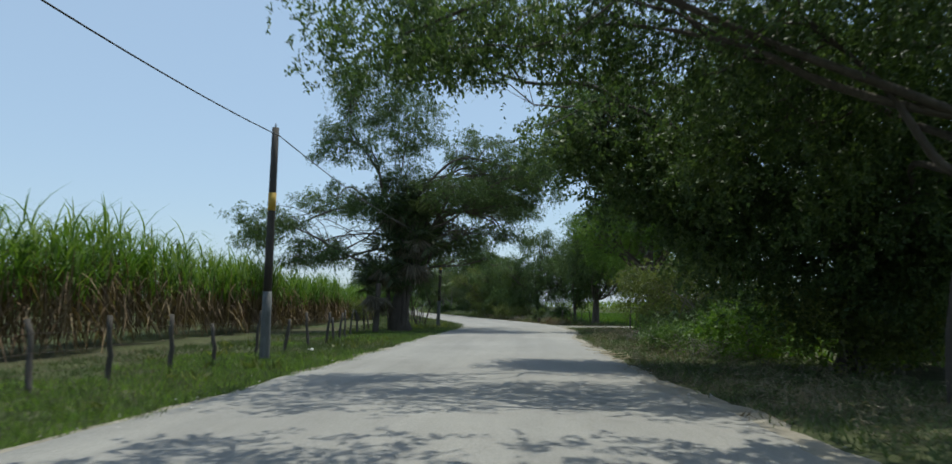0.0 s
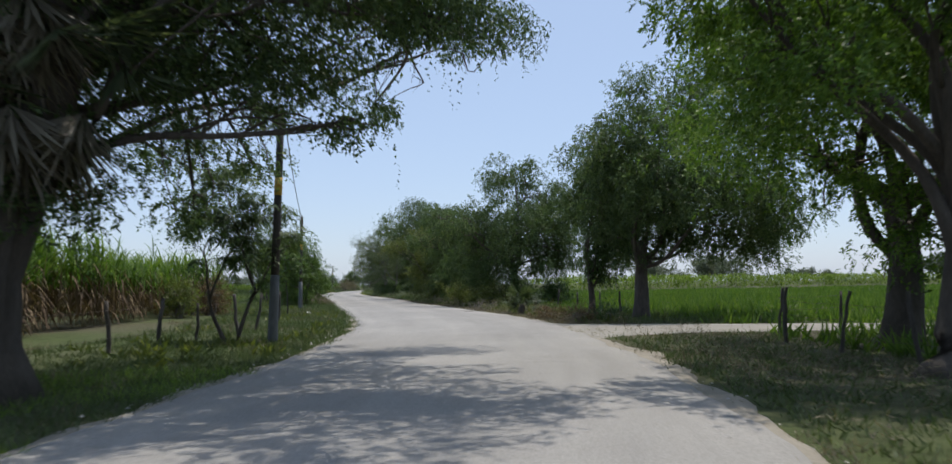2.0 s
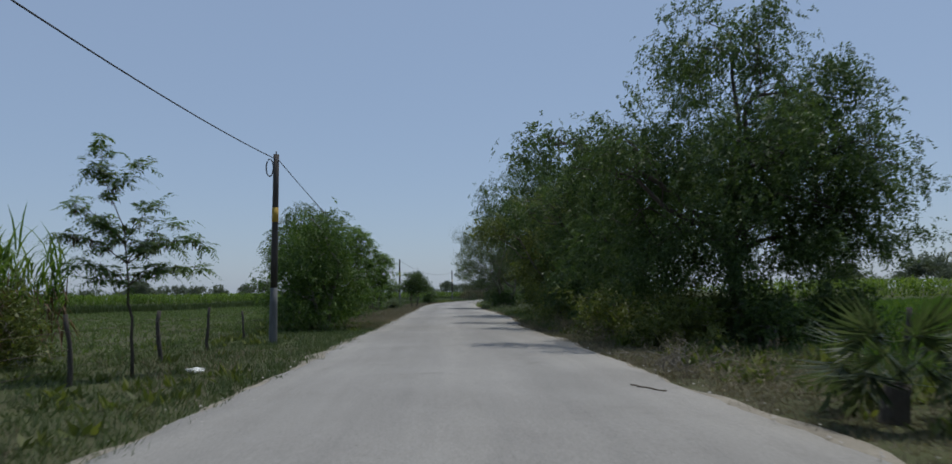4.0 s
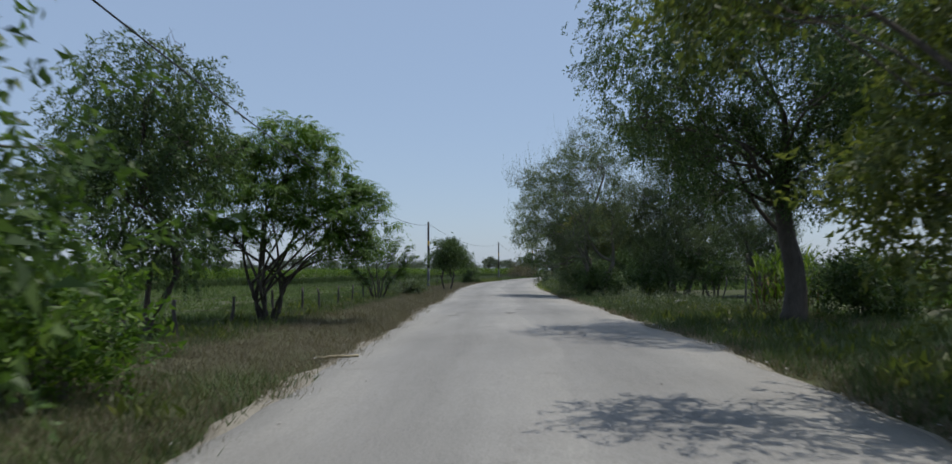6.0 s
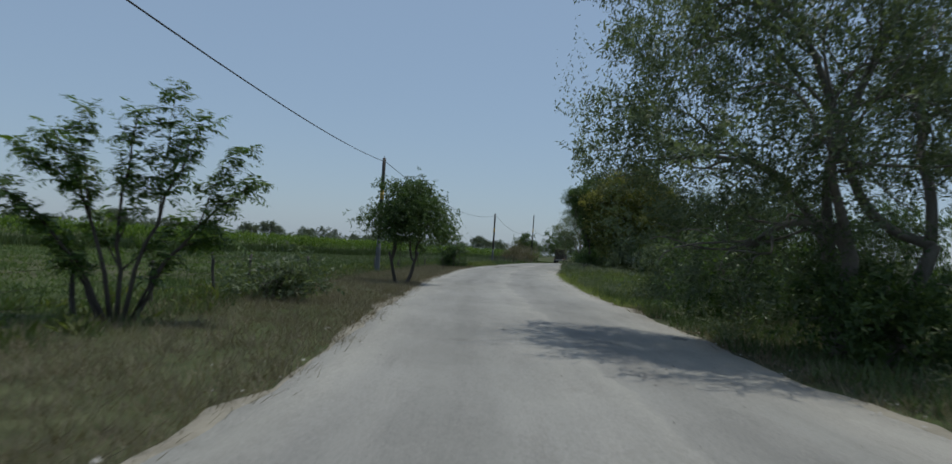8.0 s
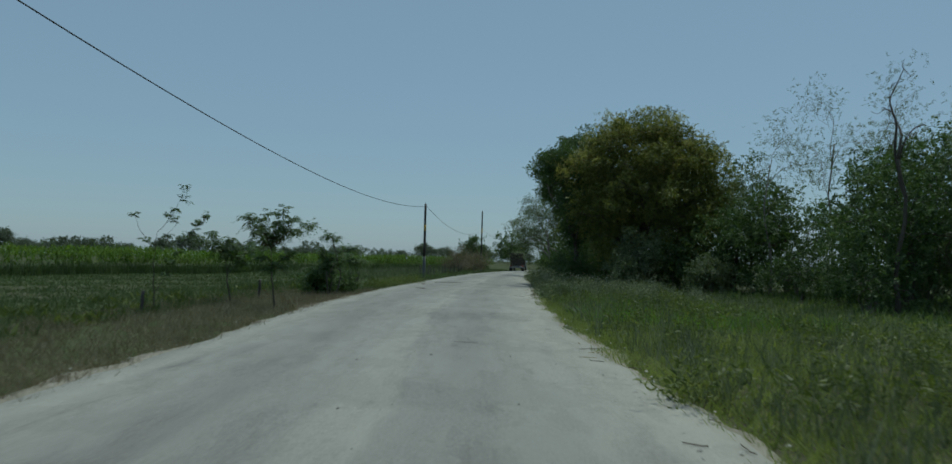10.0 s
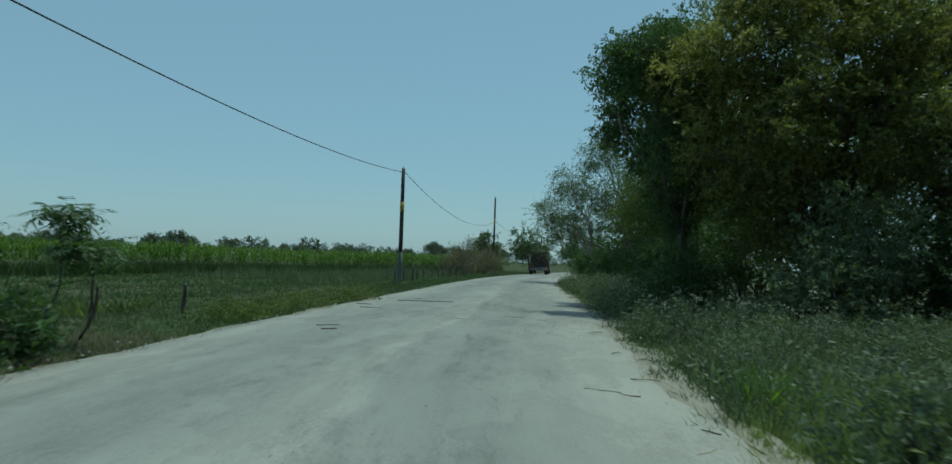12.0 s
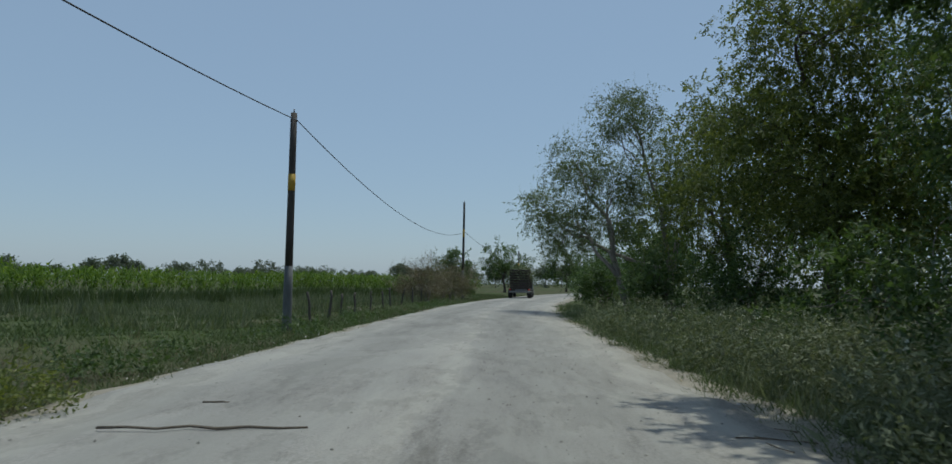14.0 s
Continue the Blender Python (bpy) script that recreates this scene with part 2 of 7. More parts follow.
STRAW = rough_material("dry_cane_stalk", (0.26, 0.21, 0.12), (0.50, 0.43, 0.28), 4.0, 0.8, 0.4)
STONE = rough_material("roadside_stone", (0.22, 0.21, 0.19), (0.45, 0.43, 0.40), 3.0, 0.9, 0.6)
LITTER = plain_material("white_litter", (0.75, 0.75, 0.73), 0.5)
LEAF_TREE = leaf_material("leaf_dark_green", (0.026, 0.044, 0.019), (0.064, 0.104, 0.037), (0.15, 0.2, 0.075))
LEAF_GREY = leaf_material("leaf_grey_green", (0.052, 0.068, 0.042), (0.112, 0.142, 0.082), (0.2, 0.225, 0.135))
LEAF_LIGHT = leaf_material("leaf_light_green", (0.036, 0.072, 0.014), (0.088, 0.165, 0.026), (0.2, 0.28, 0.055))
LEAF_OLIVE = leaf_material("leaf_olive", (0.04, 0.056, 0.017), (0.1, 0.126, 0.036), (0.23, 0.24, 0.075))
# distance haze is mixed into this leaf colour: paler and greyer
LEAF_HAZED = leaf_material("leaf_far_hazed", (0.055, 0.07, 0.055), (0.10, 0.12, 0.095), (0.15, 0.17, 0.135))
FROND = leaf_material("palm_frond_green", (0.028, 0.04, 0.02), (0.062, 0.085, 0.045), (0.14, 0.16, 0.095))
FROND_DRY = leaf_material("palm_frond_dry", (0.07, 0.06, 0.045), (0.15, 0.13, 0.095), (0.26, 0.23, 0.18))
CANE = leaf_material("cane_leaf_green", (0.033, 0.070, 0.012), (0.084, 0.152, 0.025), (0.19, 0.25, 0.055), 0.55, 0.4, 0.2)
CANE_YELLOW = leaf_material("cane_leaf_yellowish", (0.046, 0.084, 0.013), (0.105, 0.168, 0.026), (0.21, 0.265, 0.051), 0.62, 0.42, 0.12)
CANE_BELT = leaf_material("cane_leaf_belt", (0.032, 0.064, 0.012), (0.077, 0.132, 0.023), (0.16, 0.215, 0.046), 0.62, 0.4, 0.12)
CANE_DRY = leaf_material("cane_leaf_dry", (0.05, 0.033, 0.022), (0.13, 0.085, 0.05), (0.28, 0.21, 0.12), 0.8, 0.2)
GRASS = leaf_material("grass_green", (0.036, 0.058, 0.02), (0.078, 0.112, 0.042), (0.15, 0.18, 0.078), 0.6, 0.25)
GRASS_LUSH = leaf_material("grass_lush", (0.045, 0.070, 0.023), (0.099, 0.142, 0.046), (0.19, 0.225, 0.096), 0.6, 0.35)
GRASS_FRESH = leaf_material("grass_fresh", (0.055, 0.108, 0.02), (0.135, 0.22, 0.042), (0.25, 0.33, 0.085), 0.6, 0.48)
GRASS_OLIVE = leaf_material("grass_olive", (0.08, 0.102, 0.034), (0.18, 0.21, 0.075), (0.32, 0.33, 0.145), 0.65, 0.5)
GRASS_DRY = leaf_material("grass_dry", (0.085, 0.070, 0.048), (0.175, 0.148, 0.105), (0.30, 0.26, 0.19), 0.8, 0.2)
LEAF_GOLD = leaf_material("leaf_golden_olive", (0.04, 0.055, 0.018), (0.115, 0.13, 0.036), (0.27, 0.25, 0.075))
WEED = leaf_material("weed_grey_green", (0.055, 0.072, 0.04), (0.125, 0.148, 0.085), (0.28, 0.29, 0.20), 0.7, 0.25)


LEAF_MID = leaf_material("leaf_mid_green", (0.03, 0.055, 0.017), (0.074, 0.128, 0.032), (0.165, 0.225, 0.062))
# sunlight on a crown's top, put into a paler leaf colour
LEAF_SUNLIT = leaf_material("leaf_sunlit_gold", (0.11, 0.115, 0.04), (0.24, 0.23, 0.085), (0.40, 0.36, 0.16), 0.5, 0.5)
POD = leaf_material("dry_pod", (0.035, 0.022, 0.014), (0.085, 0.055, 0.034), (0.15, 0.10, 0.06), 0.7, 0.1)
BLOSSOM = leaf_material("whitish_blossom", (0.30, 0.31, 0.27), (0.46, 0.46, 0.41), (0.62, 0.62, 0.57), 0.8, 0.3)


# ---------------------------------------------------------------- mesh tools
def mesh_from(name, verts, quads, mat, smooth=False, uv=None):
    """A mesh of quads from arrays."""
    verts, quads = np.asarray(verts, np.float32), np.asarray(quads, np.int32)
    me = bpy.data.meshes.new(name)
    me.vertices.add(len(verts))
    me.vertices.foreach_set("co", verts.ravel())
    k = quads.shape[1]
    me.loops.add(quads.size)
    me.loops.foreach_set("vertex_index", quads.ravel())
    me.polygons.add(len(quads))
    me.polygons.foreach_set("loop_start", np.arange(0, quads.size, k, dtype=np.int32))
    me.polygons.foreach_set("loop_total", np.full(len(quads), k, np.int32))
    if smooth:
        me.polygons.foreach_set("use_smooth", np.ones(len(quads), bool))
    if uv is not None:
        layer = me.uv_layers.new(name="UVMap")
        layer.data.foreach_set("uv", np.asarray(uv, np.float32)[quads.ravel()].ravel())
    me.materials.append(mat)
    me.update(calc_edges=True)
    return me


def unit(v):
    return v / np.maximum(np.linalg.norm(v, axis=-1, keepdims=True), 1e-9)


def leaf_quads(p, d, n, length, width, bend=0.15):
    """Pointed leaves: base p, way d, face normal n. Returns verts and quads."""
    d = unit(d)
    s = unit(np.cross(d, n))
    u = np.cross(s, d)
    L, W = np.asarray(length)[:, None], np.asarray(width)[:, None]
    mid = p + d * L * 0.45 + u * L * bend
    v = np.stack([p, mid + s * W / 2, p + d * L, mid - s * W / 2], 1).reshape(-1, 3)
    return v, np.arange(len(v), dtype=np.int32).reshape(-1, 4)


def leaf_tris(p, d, n, length, width):
    """Small leaves of one slanted triangle each."""
    d = unit(d)
    s = unit(np.cross(d, n))
    L, W = np.asarray(length)[:, None], np.asarray(width)[:, None]
    v = np.stack([p, p + d * L * 0.5 + s * W * 0.62, p + d * L - s * W * 0.18], 1).reshape(-1, 3)
    return v, np.arange(len(v), dtype=np.int32).reshape(-1, 3)


def blade_tris(p, d, n, length, width):
    """Narrow pointed blades of one triangle each."""
    d = unit(d)
    s = unit(np.cross(d, n))
    L, W = np.asarray(length)[:, None], np.asarray(width)[:, None]
    v = np.stack([p - s * W / 2, p + s * W / 2, p + d * L], 1).reshape(-1, 3)
    return v, np.arange(len(v), dtype=np.int32).reshape(-1, 3)


def strip_quads(p, az, length, width, lift, fall, segs=3):
    """Arching blades: from p, rising and then falling over towards az."""
    out = np.stack([np.cos(az), np.sin(az), 0 * az], -1)
    side = np.stack([-np.sin(az), np.cos(az), 0 * az], -1)
    rows = []
    for i in range(segs + 1):
        s = i / segs
        c = p + out * (length * (0.15 * s + 0.55 * s * s))[:, None]
        c[:, 2] += length * (lift * s - fall * s * s)
        w = (width * (1.0 - s) ** 0.6 * (0.55 + 0.45 * min(1, 3 * s)) * 0.5 + 0.002)[:, None]
        rows += [c - side * w, c + side * w]
    v = np.stack(rows, 1)
    k = v.shape[1]
    base = (np.arange(len(p)) * k)[:, None, None]
    q = np.array([[2 * i, 2 * i + 1, 2 * i + 3, 2 * i + 2] for i in range(segs)])[None]
    return v.reshape(-1, 3), (base + q).reshape(-1, 4)


def tube(points, radii, sides=7):
    """A tapered tube along points, open ends closed by pinching."""
    pts = np.asarray(points, float)
    rad = np.asarray(radii, float)
    tan = unit(np.gradient(pts, axis=0))
    ref = np.where(np.abs(tan[:, 2:3]) > 0.9, np.array([[1.0, 0, 0]]), np.array([[0, 0, 1.0]]))
    a = unit(np.cross(tan, ref))
    b = np.cross(tan, a)
    th = np.arange(sides) * 2 * np.pi / sides
    ring = (a[:, None] * np.cos(th)[None, :, None] + b[:, None] * np.sin(th)[None, :, None]) * rad[:, None, None] + pts[:, None]
    n = len(pts)
    v = ring.reshape(-1, 3)
    q = [[i * sides + j, i * sides + (j + 1) % sides, (i + 1) * sides + (j + 1) % sides, (i + 1) * sides + j] for i in range(n - 1) for j in range(sides)]
    m = len(v)
    v = np.vstack([v, pts[0], pts[-1]])
    for j in range(0, sides):
        q.append([m, (j + 1) % sides, j, m])
        e = (n - 1) * sides
        q.append([m + 1, e + j, e + (j + 1) % sides, m + 1])
    return v, q


class Pile:
    """Gathers verts and quads for one mesh."""
    def __init__(self):
        self.v, self.q, self.n = [], [], 0

    def add(self, vq):
        v, q = vq
        self.v.append(np.asarray(v, float))
        self.q.append(np.asarray(q, np.int64) + self.n)
        self.n += len(v)

    def bm_mesh(self, name, mat, smooth=True):
        v, q = np.vstack(self.v), np.vstack(self.q)
        me = bpy.data.meshes.new(name)
        faces = [tuple(dict.fromkeys(int(i) for i in f)) for f in q]
        me.from_pydata(v.tolist(), [], faces)
        if smooth:
            me.polygons.foreach_set("use_smooth", np.ones(len(me.polygons), bool))
        me.materials.append(mat)
        me.update()
        return me

    def fast(self, name, mat, smooth=False):
        return mesh_from(name, np.vstack(self.v), np.vstack(self.q), mat, smooth)


def part(name, me, parent, label="", kind=""):
    ob = new(name, me)
    ob.parent = parent
    return tagged(ob, label, kind=kind)


def thing(name, x, y, z, label, category, group="", kind="", rz=0.0):
    ob = new(name)
    ob.empty_display_size = 0.3
    ob.matrix_basis = pose(x, y, z, 0, 0, rz)
    return tagged(ob, label, category, group, kind)


def block(sx, sy, sz, cx=0.0, cy=0.0, cz=0.0, bevel=0.02):
    """A bevelled box as a bmesh."""
    bm = bmesh.new()
    bmesh.ops.create_cube(bm, size=1, matrix=Matrix.Translation((cx, cy, cz)) @ Matrix.Diagonal((sx, sy, sz, 1)))
    if bevel:
        bmesh.ops.bevel(bm, geom=bm.edges[:], offset=bevel, segments=1, affect="EDGES")
    return bm


def bm_part(name, bm, mat, parent, label=""):
    me = bpy.data.meshes.new(name)
    bm.to_mesh(me)
    bm.free()
    me.materials.append(mat)
    return part(name, me, parent, label)


# ---------------------------------------------------------------- road line
LEFT_EDGE = [(-7.0, -30), (-6.3, -12), (-5.3, 3), (-4.3, 13), (-3.5, 21), (-3.0, 29), (-2.4, 37), (-1.65, 45), (-1.0, 53), (-1.1, 61), (-2.1, 69),
             (-3.5, 77), (-4.95, 85), (-6.4, 93), (-7.8, 101), (-9.2, 109), (-10.7, 117), (-12.2, 125), (-13.5, 133), (-15.0, 141),
             (-16.6, 149), (-18.1, 157), (-19.3, 165), (-20.4, 173), (-21.5, 181), (-22.3, 189), (-22.7, 197), (-23.0, 205),
             (-23.3, 213), (-23.5, 221), (-23.7, 230), (-23.8, 240), (-23.4, 255), (-22.0, 272), (-19.5, 292), (-15, 315), (-8, 340), (2, 365)]
RIGHT_EDGE = [(2.2, -30), (2.7, -12), (3.3, 3), (3.8, 13), (4.0, 21), (4.2, 29), (4.8, 37), (5.7, 45), (6.2, 53), (6.3, 60), (5.2, 69),
              (3.8, 77), (2.1, 85), (0.45, 93), (-1.0, 101), (-2.0, 109), (-3.5, 117), (-5.1, 125), (-6.8, 133), (-8.3, 141),
              (-9.7, 149), (-11.0, 157), (-12.1, 165), (-13.05, 173), (-13.9, 181), (-14.5, 189), (-14.95, 197), (-15.3, 205),
              (-15.8, 213), (-16.4, 221), (-17.0, 230), (-17.3, 240), (-17.0, 255), (-15.6, 272), (-13.0, 292), (-8.5, 315), (-1.5, 340), (8.5, 365)]


def smooth_line(line, y):
    pts = np.array(line, float)
    yy = np.arange(pts[0, 1], pts[-1, 1], 0.5)
    xx = np.interp(yy, pts[:, 1], pts[:, 0])
    kernel = np.hanning(17)
    kernel /= kernel.sum()
    xs = np.convolve(np.pad(xx, 8, mode="reflect", reflect_type="odd"), kernel, "valid")
    return np.interp(y, yy, xs)


def left(y):
    return smooth_line(LEFT_EDGE, y)


def right(y):
    return smooth_line(RIGHT_EDGE, y)


def wobble(y, seed, amp=0.12):
    """A ragged line: a sum of waves with odd lengths."""
    r = np.random.RandomState(seed)
    out = np.zeros_like(np.asarray(y, float))
    for k, a in ((0.35, 1.0), (0.9, 0.6), (2.1, 0.45), (4.3, 0.3)):
        out += a * np.sin(np.asarray(y) * k * r.uniform(0.85, 1.15) + r.uniform(0, 6.28))
    return out * amp


def ground_z(x, y):
    """Height of the ground sheet: below the road, gently uneven in the fields."""
    x, y = np.asarray(x, float), np.asarray(y, float)
    yc = np.clip(y, -29, 360)
    off = np.maximum(left(yc) - x, x - right(yc))
    far = np.clip(off / 6.0, 0, 1)
    bumps = 0.06 * np.sin(x * 0.31 + y * 0.17) + 0.03 * np.sin(x * 0.83 - y * 0.47 + 1.3) + 0.03 * np.sin(x * 2.1 + 0.4) * np.sin(y * 1.9)
    bumps = bumps * (1 - np.exp(-((y - 58.6 + 0.10 * (x - 6)) / 4.5) ** 2) * (x > 4))
    z = -0.05 + np.where(off > 0, bumps * far, 0.0) - 0.03
    return z


def road_z(x, y):
    """Height of the road's crown at a place on it."""
    y = np.asarray(y, float)
    s = (np.asarray(x, float) - left(y)) / (right(y) - left(y))
    return 0.05 * (1 - (2 * s - 1) ** 2) - 0.03 + 0.008 * np.sin(y * 0.9 + s * 9) + 0.006 * np.sin(y * 2.3 - s * 14)


def build_ground():
    def axis(lo, hi, step, limit):
        core = np.arange(lo, hi + step, step)
        grow = np.cumsum(step * 1.35 ** np.arange(1, 40))
        up = hi + grow[grow < limit]
        down = lo - grow[grow < limit]
        return np.concatenate([down[::-1], core, up])
    xs, ys = axis(-40, 26, 1.0, 2200), axis(-30, 290, 1.25, 2200)
    X, Y = np.meshgrid(xs, ys)
    Z = ground_z(X, Y)
    v = np.stack([X, Y, Z], -1).reshape(-1, 3)
    nx, ny = len(xs), len(ys)
    i = np.arange(nx * ny).reshape(ny, nx)
    q = np.stack([i[:-1, :-1], i[:-1, 1:], i[1:, 1:], i[1:, :-1]], -1).reshape(-1, 4)
    tagged(new("ground", mesh_from("ground", v, q, GROUND, True)), "dry brown soil with patchy green growth beside the road", "ground", kind="structure")


def build_road():
    ys = np.arange(-29.5, 362, 0.5)
    l, r = left(ys) + wobble(ys, 3, 0.06), right(ys) + wobble(ys, 5, 0.09)
    n = 16
    rows, uvs = [], []
    for j in range(-1, n + 2):
        s = min(max(j / n, 0), 1)
        x = l + (r - l) * s
        z = 0.05 * (1 - (2 * s - 1) ** 2) - 0.03 + 0.008 * np.sin(ys * 0.9 + s * 9) + 0.006 * np.sin(ys * 2.3 - s * 14)
        if j in (-1, n + 1):
            x = x + (-0.10 if j < 0 else 0.10)
            z = z - 0.16
        rows.append(np.stack([x, ys, z], -1))
        uvs.append(np.stack([s * 7 + 0 * ys, ys], -1))
    v, uv = np.stack(rows, 1), np.stack(uvs, 1)
    m, k = v.shape[:2]
    i = np.arange(m * k).reshape(m, k)
    q = np.stack([i[:-1, :-1], i[:-1, 1:], i[1:, 1:], i[1:, :-1]], -1).reshape(-1, 4)
    tagged(new("road", mesh_from("road", v.reshape(-1, 3), q, ROAD, True, uv.reshape(-1, 2))),
           "pale dusty worn country road with gritty patches", "road", kind="structure")
    # dusty shoulders along both edges
    for name, edge, sign, seed in (("shoulder_left", l, -1, 11), ("shoulder_right", r, 1, 12)):
        w = (0.55 if sign > 0 else 0.32) + wobble(ys, seed, 0.22) + (np.interp(ys, [62, 70, 178, 200], [0, -0.3, -0.3, 0.3]) - 0.5 * np.exp(-((ys - 58.6) / 5) ** 2)) * (sign > 0)
        cols = []
        for s in (-0.25, 0.2, 0.6, 1.0):
            x = edge + sign * s * np.maximum(w, 0.12)
            z = np.where(s < 0, -0.045, -0.02 - 0.05 * max(s, 0)) + 0.01 * np.sin(ys * 3.1 + s * 7) * (s > 0)
            if s == 1.0:
                z = z - 0.1
            cols.append(np.stack([x, ys, z + 0 * ys], -1))
        v = np.stack(cols, 1)
        m, k = v.shape[:2]
        i = np.arange(m * k).reshape(m, k)
        q = np.stack([i[:-1, :-1], i[:-1, 1:], i[1:, 1:], i[1:, :-1]], -1).reshape(-1, 4)
        if sign < 0:
            q = q[:, ::-1]
        tagged(new(name, mesh_from(name, v.reshape(-1, 3), q, SHOULDER, True)), "crumbling sandy edge of the road", "shoulder", kind="structure")
    # dirt track that joins on the right
    xs = np.arange(5.6, 60, 0.6)
    mid = 58.6 - 0.10 * (xs - 6) + 0.3 * np.sin(xs * 0.2)
    wid = 1.9 + 3.2 * np.exp(-(xs - 5.6) / 2.2)
    cols = []
    for s in np.linspace(-1, 1, 9):
        y = mid + s * wid + wobble(xs, 21 + int(s * 8), 0.1)
        cols.append(np.stack([xs, y, -0.034 + 0.03 * np.clip((xs - 6.5) / 3, 0, 1) - 0.05 * abs(s) ** 3 - 0.012 * np.exp(-((abs(s) - 0.5) / 0.15) ** 2) + 0 * xs], -1))
    v = np.stack(cols, 1)
    m, k = v.shape[:2]
    i = np.arange(m * k).reshape(m, k)
    q = np.stack([i[:-1, :-1], i[1:, :-1], i[1:, 1:], i[:-1, 1:]], -1).reshape(-1, 4)
    tagged(new("side_track", mesh_from("side_track", v.reshape(-1, 3), q, TRACK, True)), "pale bare dirt track joining the road", "track", kind="structure")


build_ground()
build_road()


# ---------------------------------------------------------------- plants
def bumpy(u, rng):
    """Uneven outline for a crown: a factor for each direction."""
    f = np.ones(len(u))
    for _ in range(5):
        k = rng.normal(size=3) * rng.uniform(1.5, 4.5)
        f += 0.09 * np.sin(u @ k + rng.uniform(0, 6.28))
    return f


def crown_arrays(rng, lobes, n, length, width, droop=0.3, clump=0.55, per_twig=9, spread=1.0, inner=0.16, bunch=16):
    """Leaves in sprays on twigs, gathered in clumps through the outer part of each lobe, over larger shaded sprays inside."""
    lobes = np.array(lobes, float)
    size = (lobes[:, 3] * lobes[:, 4] * lobes[:, 5]) ** (2 / 3)
    counts = np.maximum((n * size / size.sum()).astype(int), 60)
    P, D, N, L = [], [], [], []
    for (cx, cy, cz, rx, ry, rz), cnt in zip(lobes, counts):
        for share, big, lo, hi in ((1 - inner, 1.0, 0.45, 1.0), (inner, 1.35, 0.0, 0.72)):
            twigs = int(cnt * share) // per_twig
            if twigs < 3:
                continue
            clumps = max(twigs // bunch, 5)
            u = unit(rng.normal(size=(clumps, 3)))
            rad = bumpy(u, rng) * (lo + (hi - lo) * rng.uniform(0, 1.0, clumps) ** 0.6)
            c = np.array([cx, cy, cz]) + u * rad[:, None] * np.array([rx, ry, rz])
            pick = rng.randint(0, clumps, twigs)
            o = c[pick] + rng.normal(size=(twigs, 3)) * clump * np.array([0.8, 0.8, 0.55]) * big
            d = unit(u[pick] * 0.6 + rng.normal(size=(twigs, 3)) * 0.75 + np.array([0, 0, 0.25 - droop]))
            tl = rng.uniform(1.6, 3.4, twigs) * length * spread * big
            side = unit(np.cross(d, rng.normal(size=(twigs, 3))))
            for j in range(per_twig):
                s = (j + 0.6) / per_twig
                sg = 1 if j % 2 else -1
                p = o + d * (tl * s)[:, None] + np.array([0, 0, -1.0]) * (tl * s * s * droop * 0.7)[:, None]
                ld = d * 0.55 + side * sg * 0.75 + rng.normal(size=(twigs, 3)) * 0.35 + np.array([0, 0, -droop * 0.7])
                P.append(p), D.append(ld)
                N.append(unit(np.cross(ld, side) + rng.normal(size=(twigs, 3)) * 0.6 + np.array([0, 0, 0.5])))
                L.append(rng.uniform(0.65, 1.25, twigs) * length * big)
    P, D, N, L = np.vstack(P), np.vstack(D), np.vstack(N), np.concatenate(L)
    return leaf_tris(P, D, N, L, L * width / length)


def strand_arrays(rng, lobes, count, lo, hi, length, width, per=15, up=False):
    """Leafy twigs that hang straight down from the outer, lower parts of the lobes, or rise as wands from the upper ones."""
    lobes = np.array(lobes, float)
    size = (lobes[:, 3] * lobes[:, 4] * lobes[:, 5]) ** (2 / 3)
    c = lobes[rng.choice(len(lobes), count, p=size / size.sum())]
    u = rng.normal(size=(count, 3))
    u[:, 2] = np.abs(u[:, 2]) if up else -0.5 * np.abs(u[:, 2]) + 0.15
    u = unit(u)
    o = c[:, :3] + u * c[:, 3:] * rng.uniform(0.6, 1.0, count)[:, None]
    away = u * np.array([1, 1, 0]) * rng.uniform(0.1, 0.35, count)[:, None] * (2.5 if up else 1)
    fall = np.array([0, 0, 1.0 if up else -1.0])
    tl = rng.uniform(lo, hi, count)
    P, D, N, L = [], [], [], []
    for j in range(per):
        f = (j + 0.3) / per
        P.append(o + (away * f * (1.5 - f) + fall * f) * tl[:, None] + rng.normal(size=(count, 3)) * 0.02)
        D.append(rng.normal(size=(count, 3)) * 0.7 + fall * 0.7)
        N.append(rng.normal(size=(count, 3)))
        L.append(rng.uniform(0.7, 1.25, count) * length * (1.15 - 0.4 * f))
    P, D, N, L = np.vstack(P), np.vstack(D), np.vstack(N), np.concatenate(L)
    return leaf_tris(P, D, N, L, L * width / length)


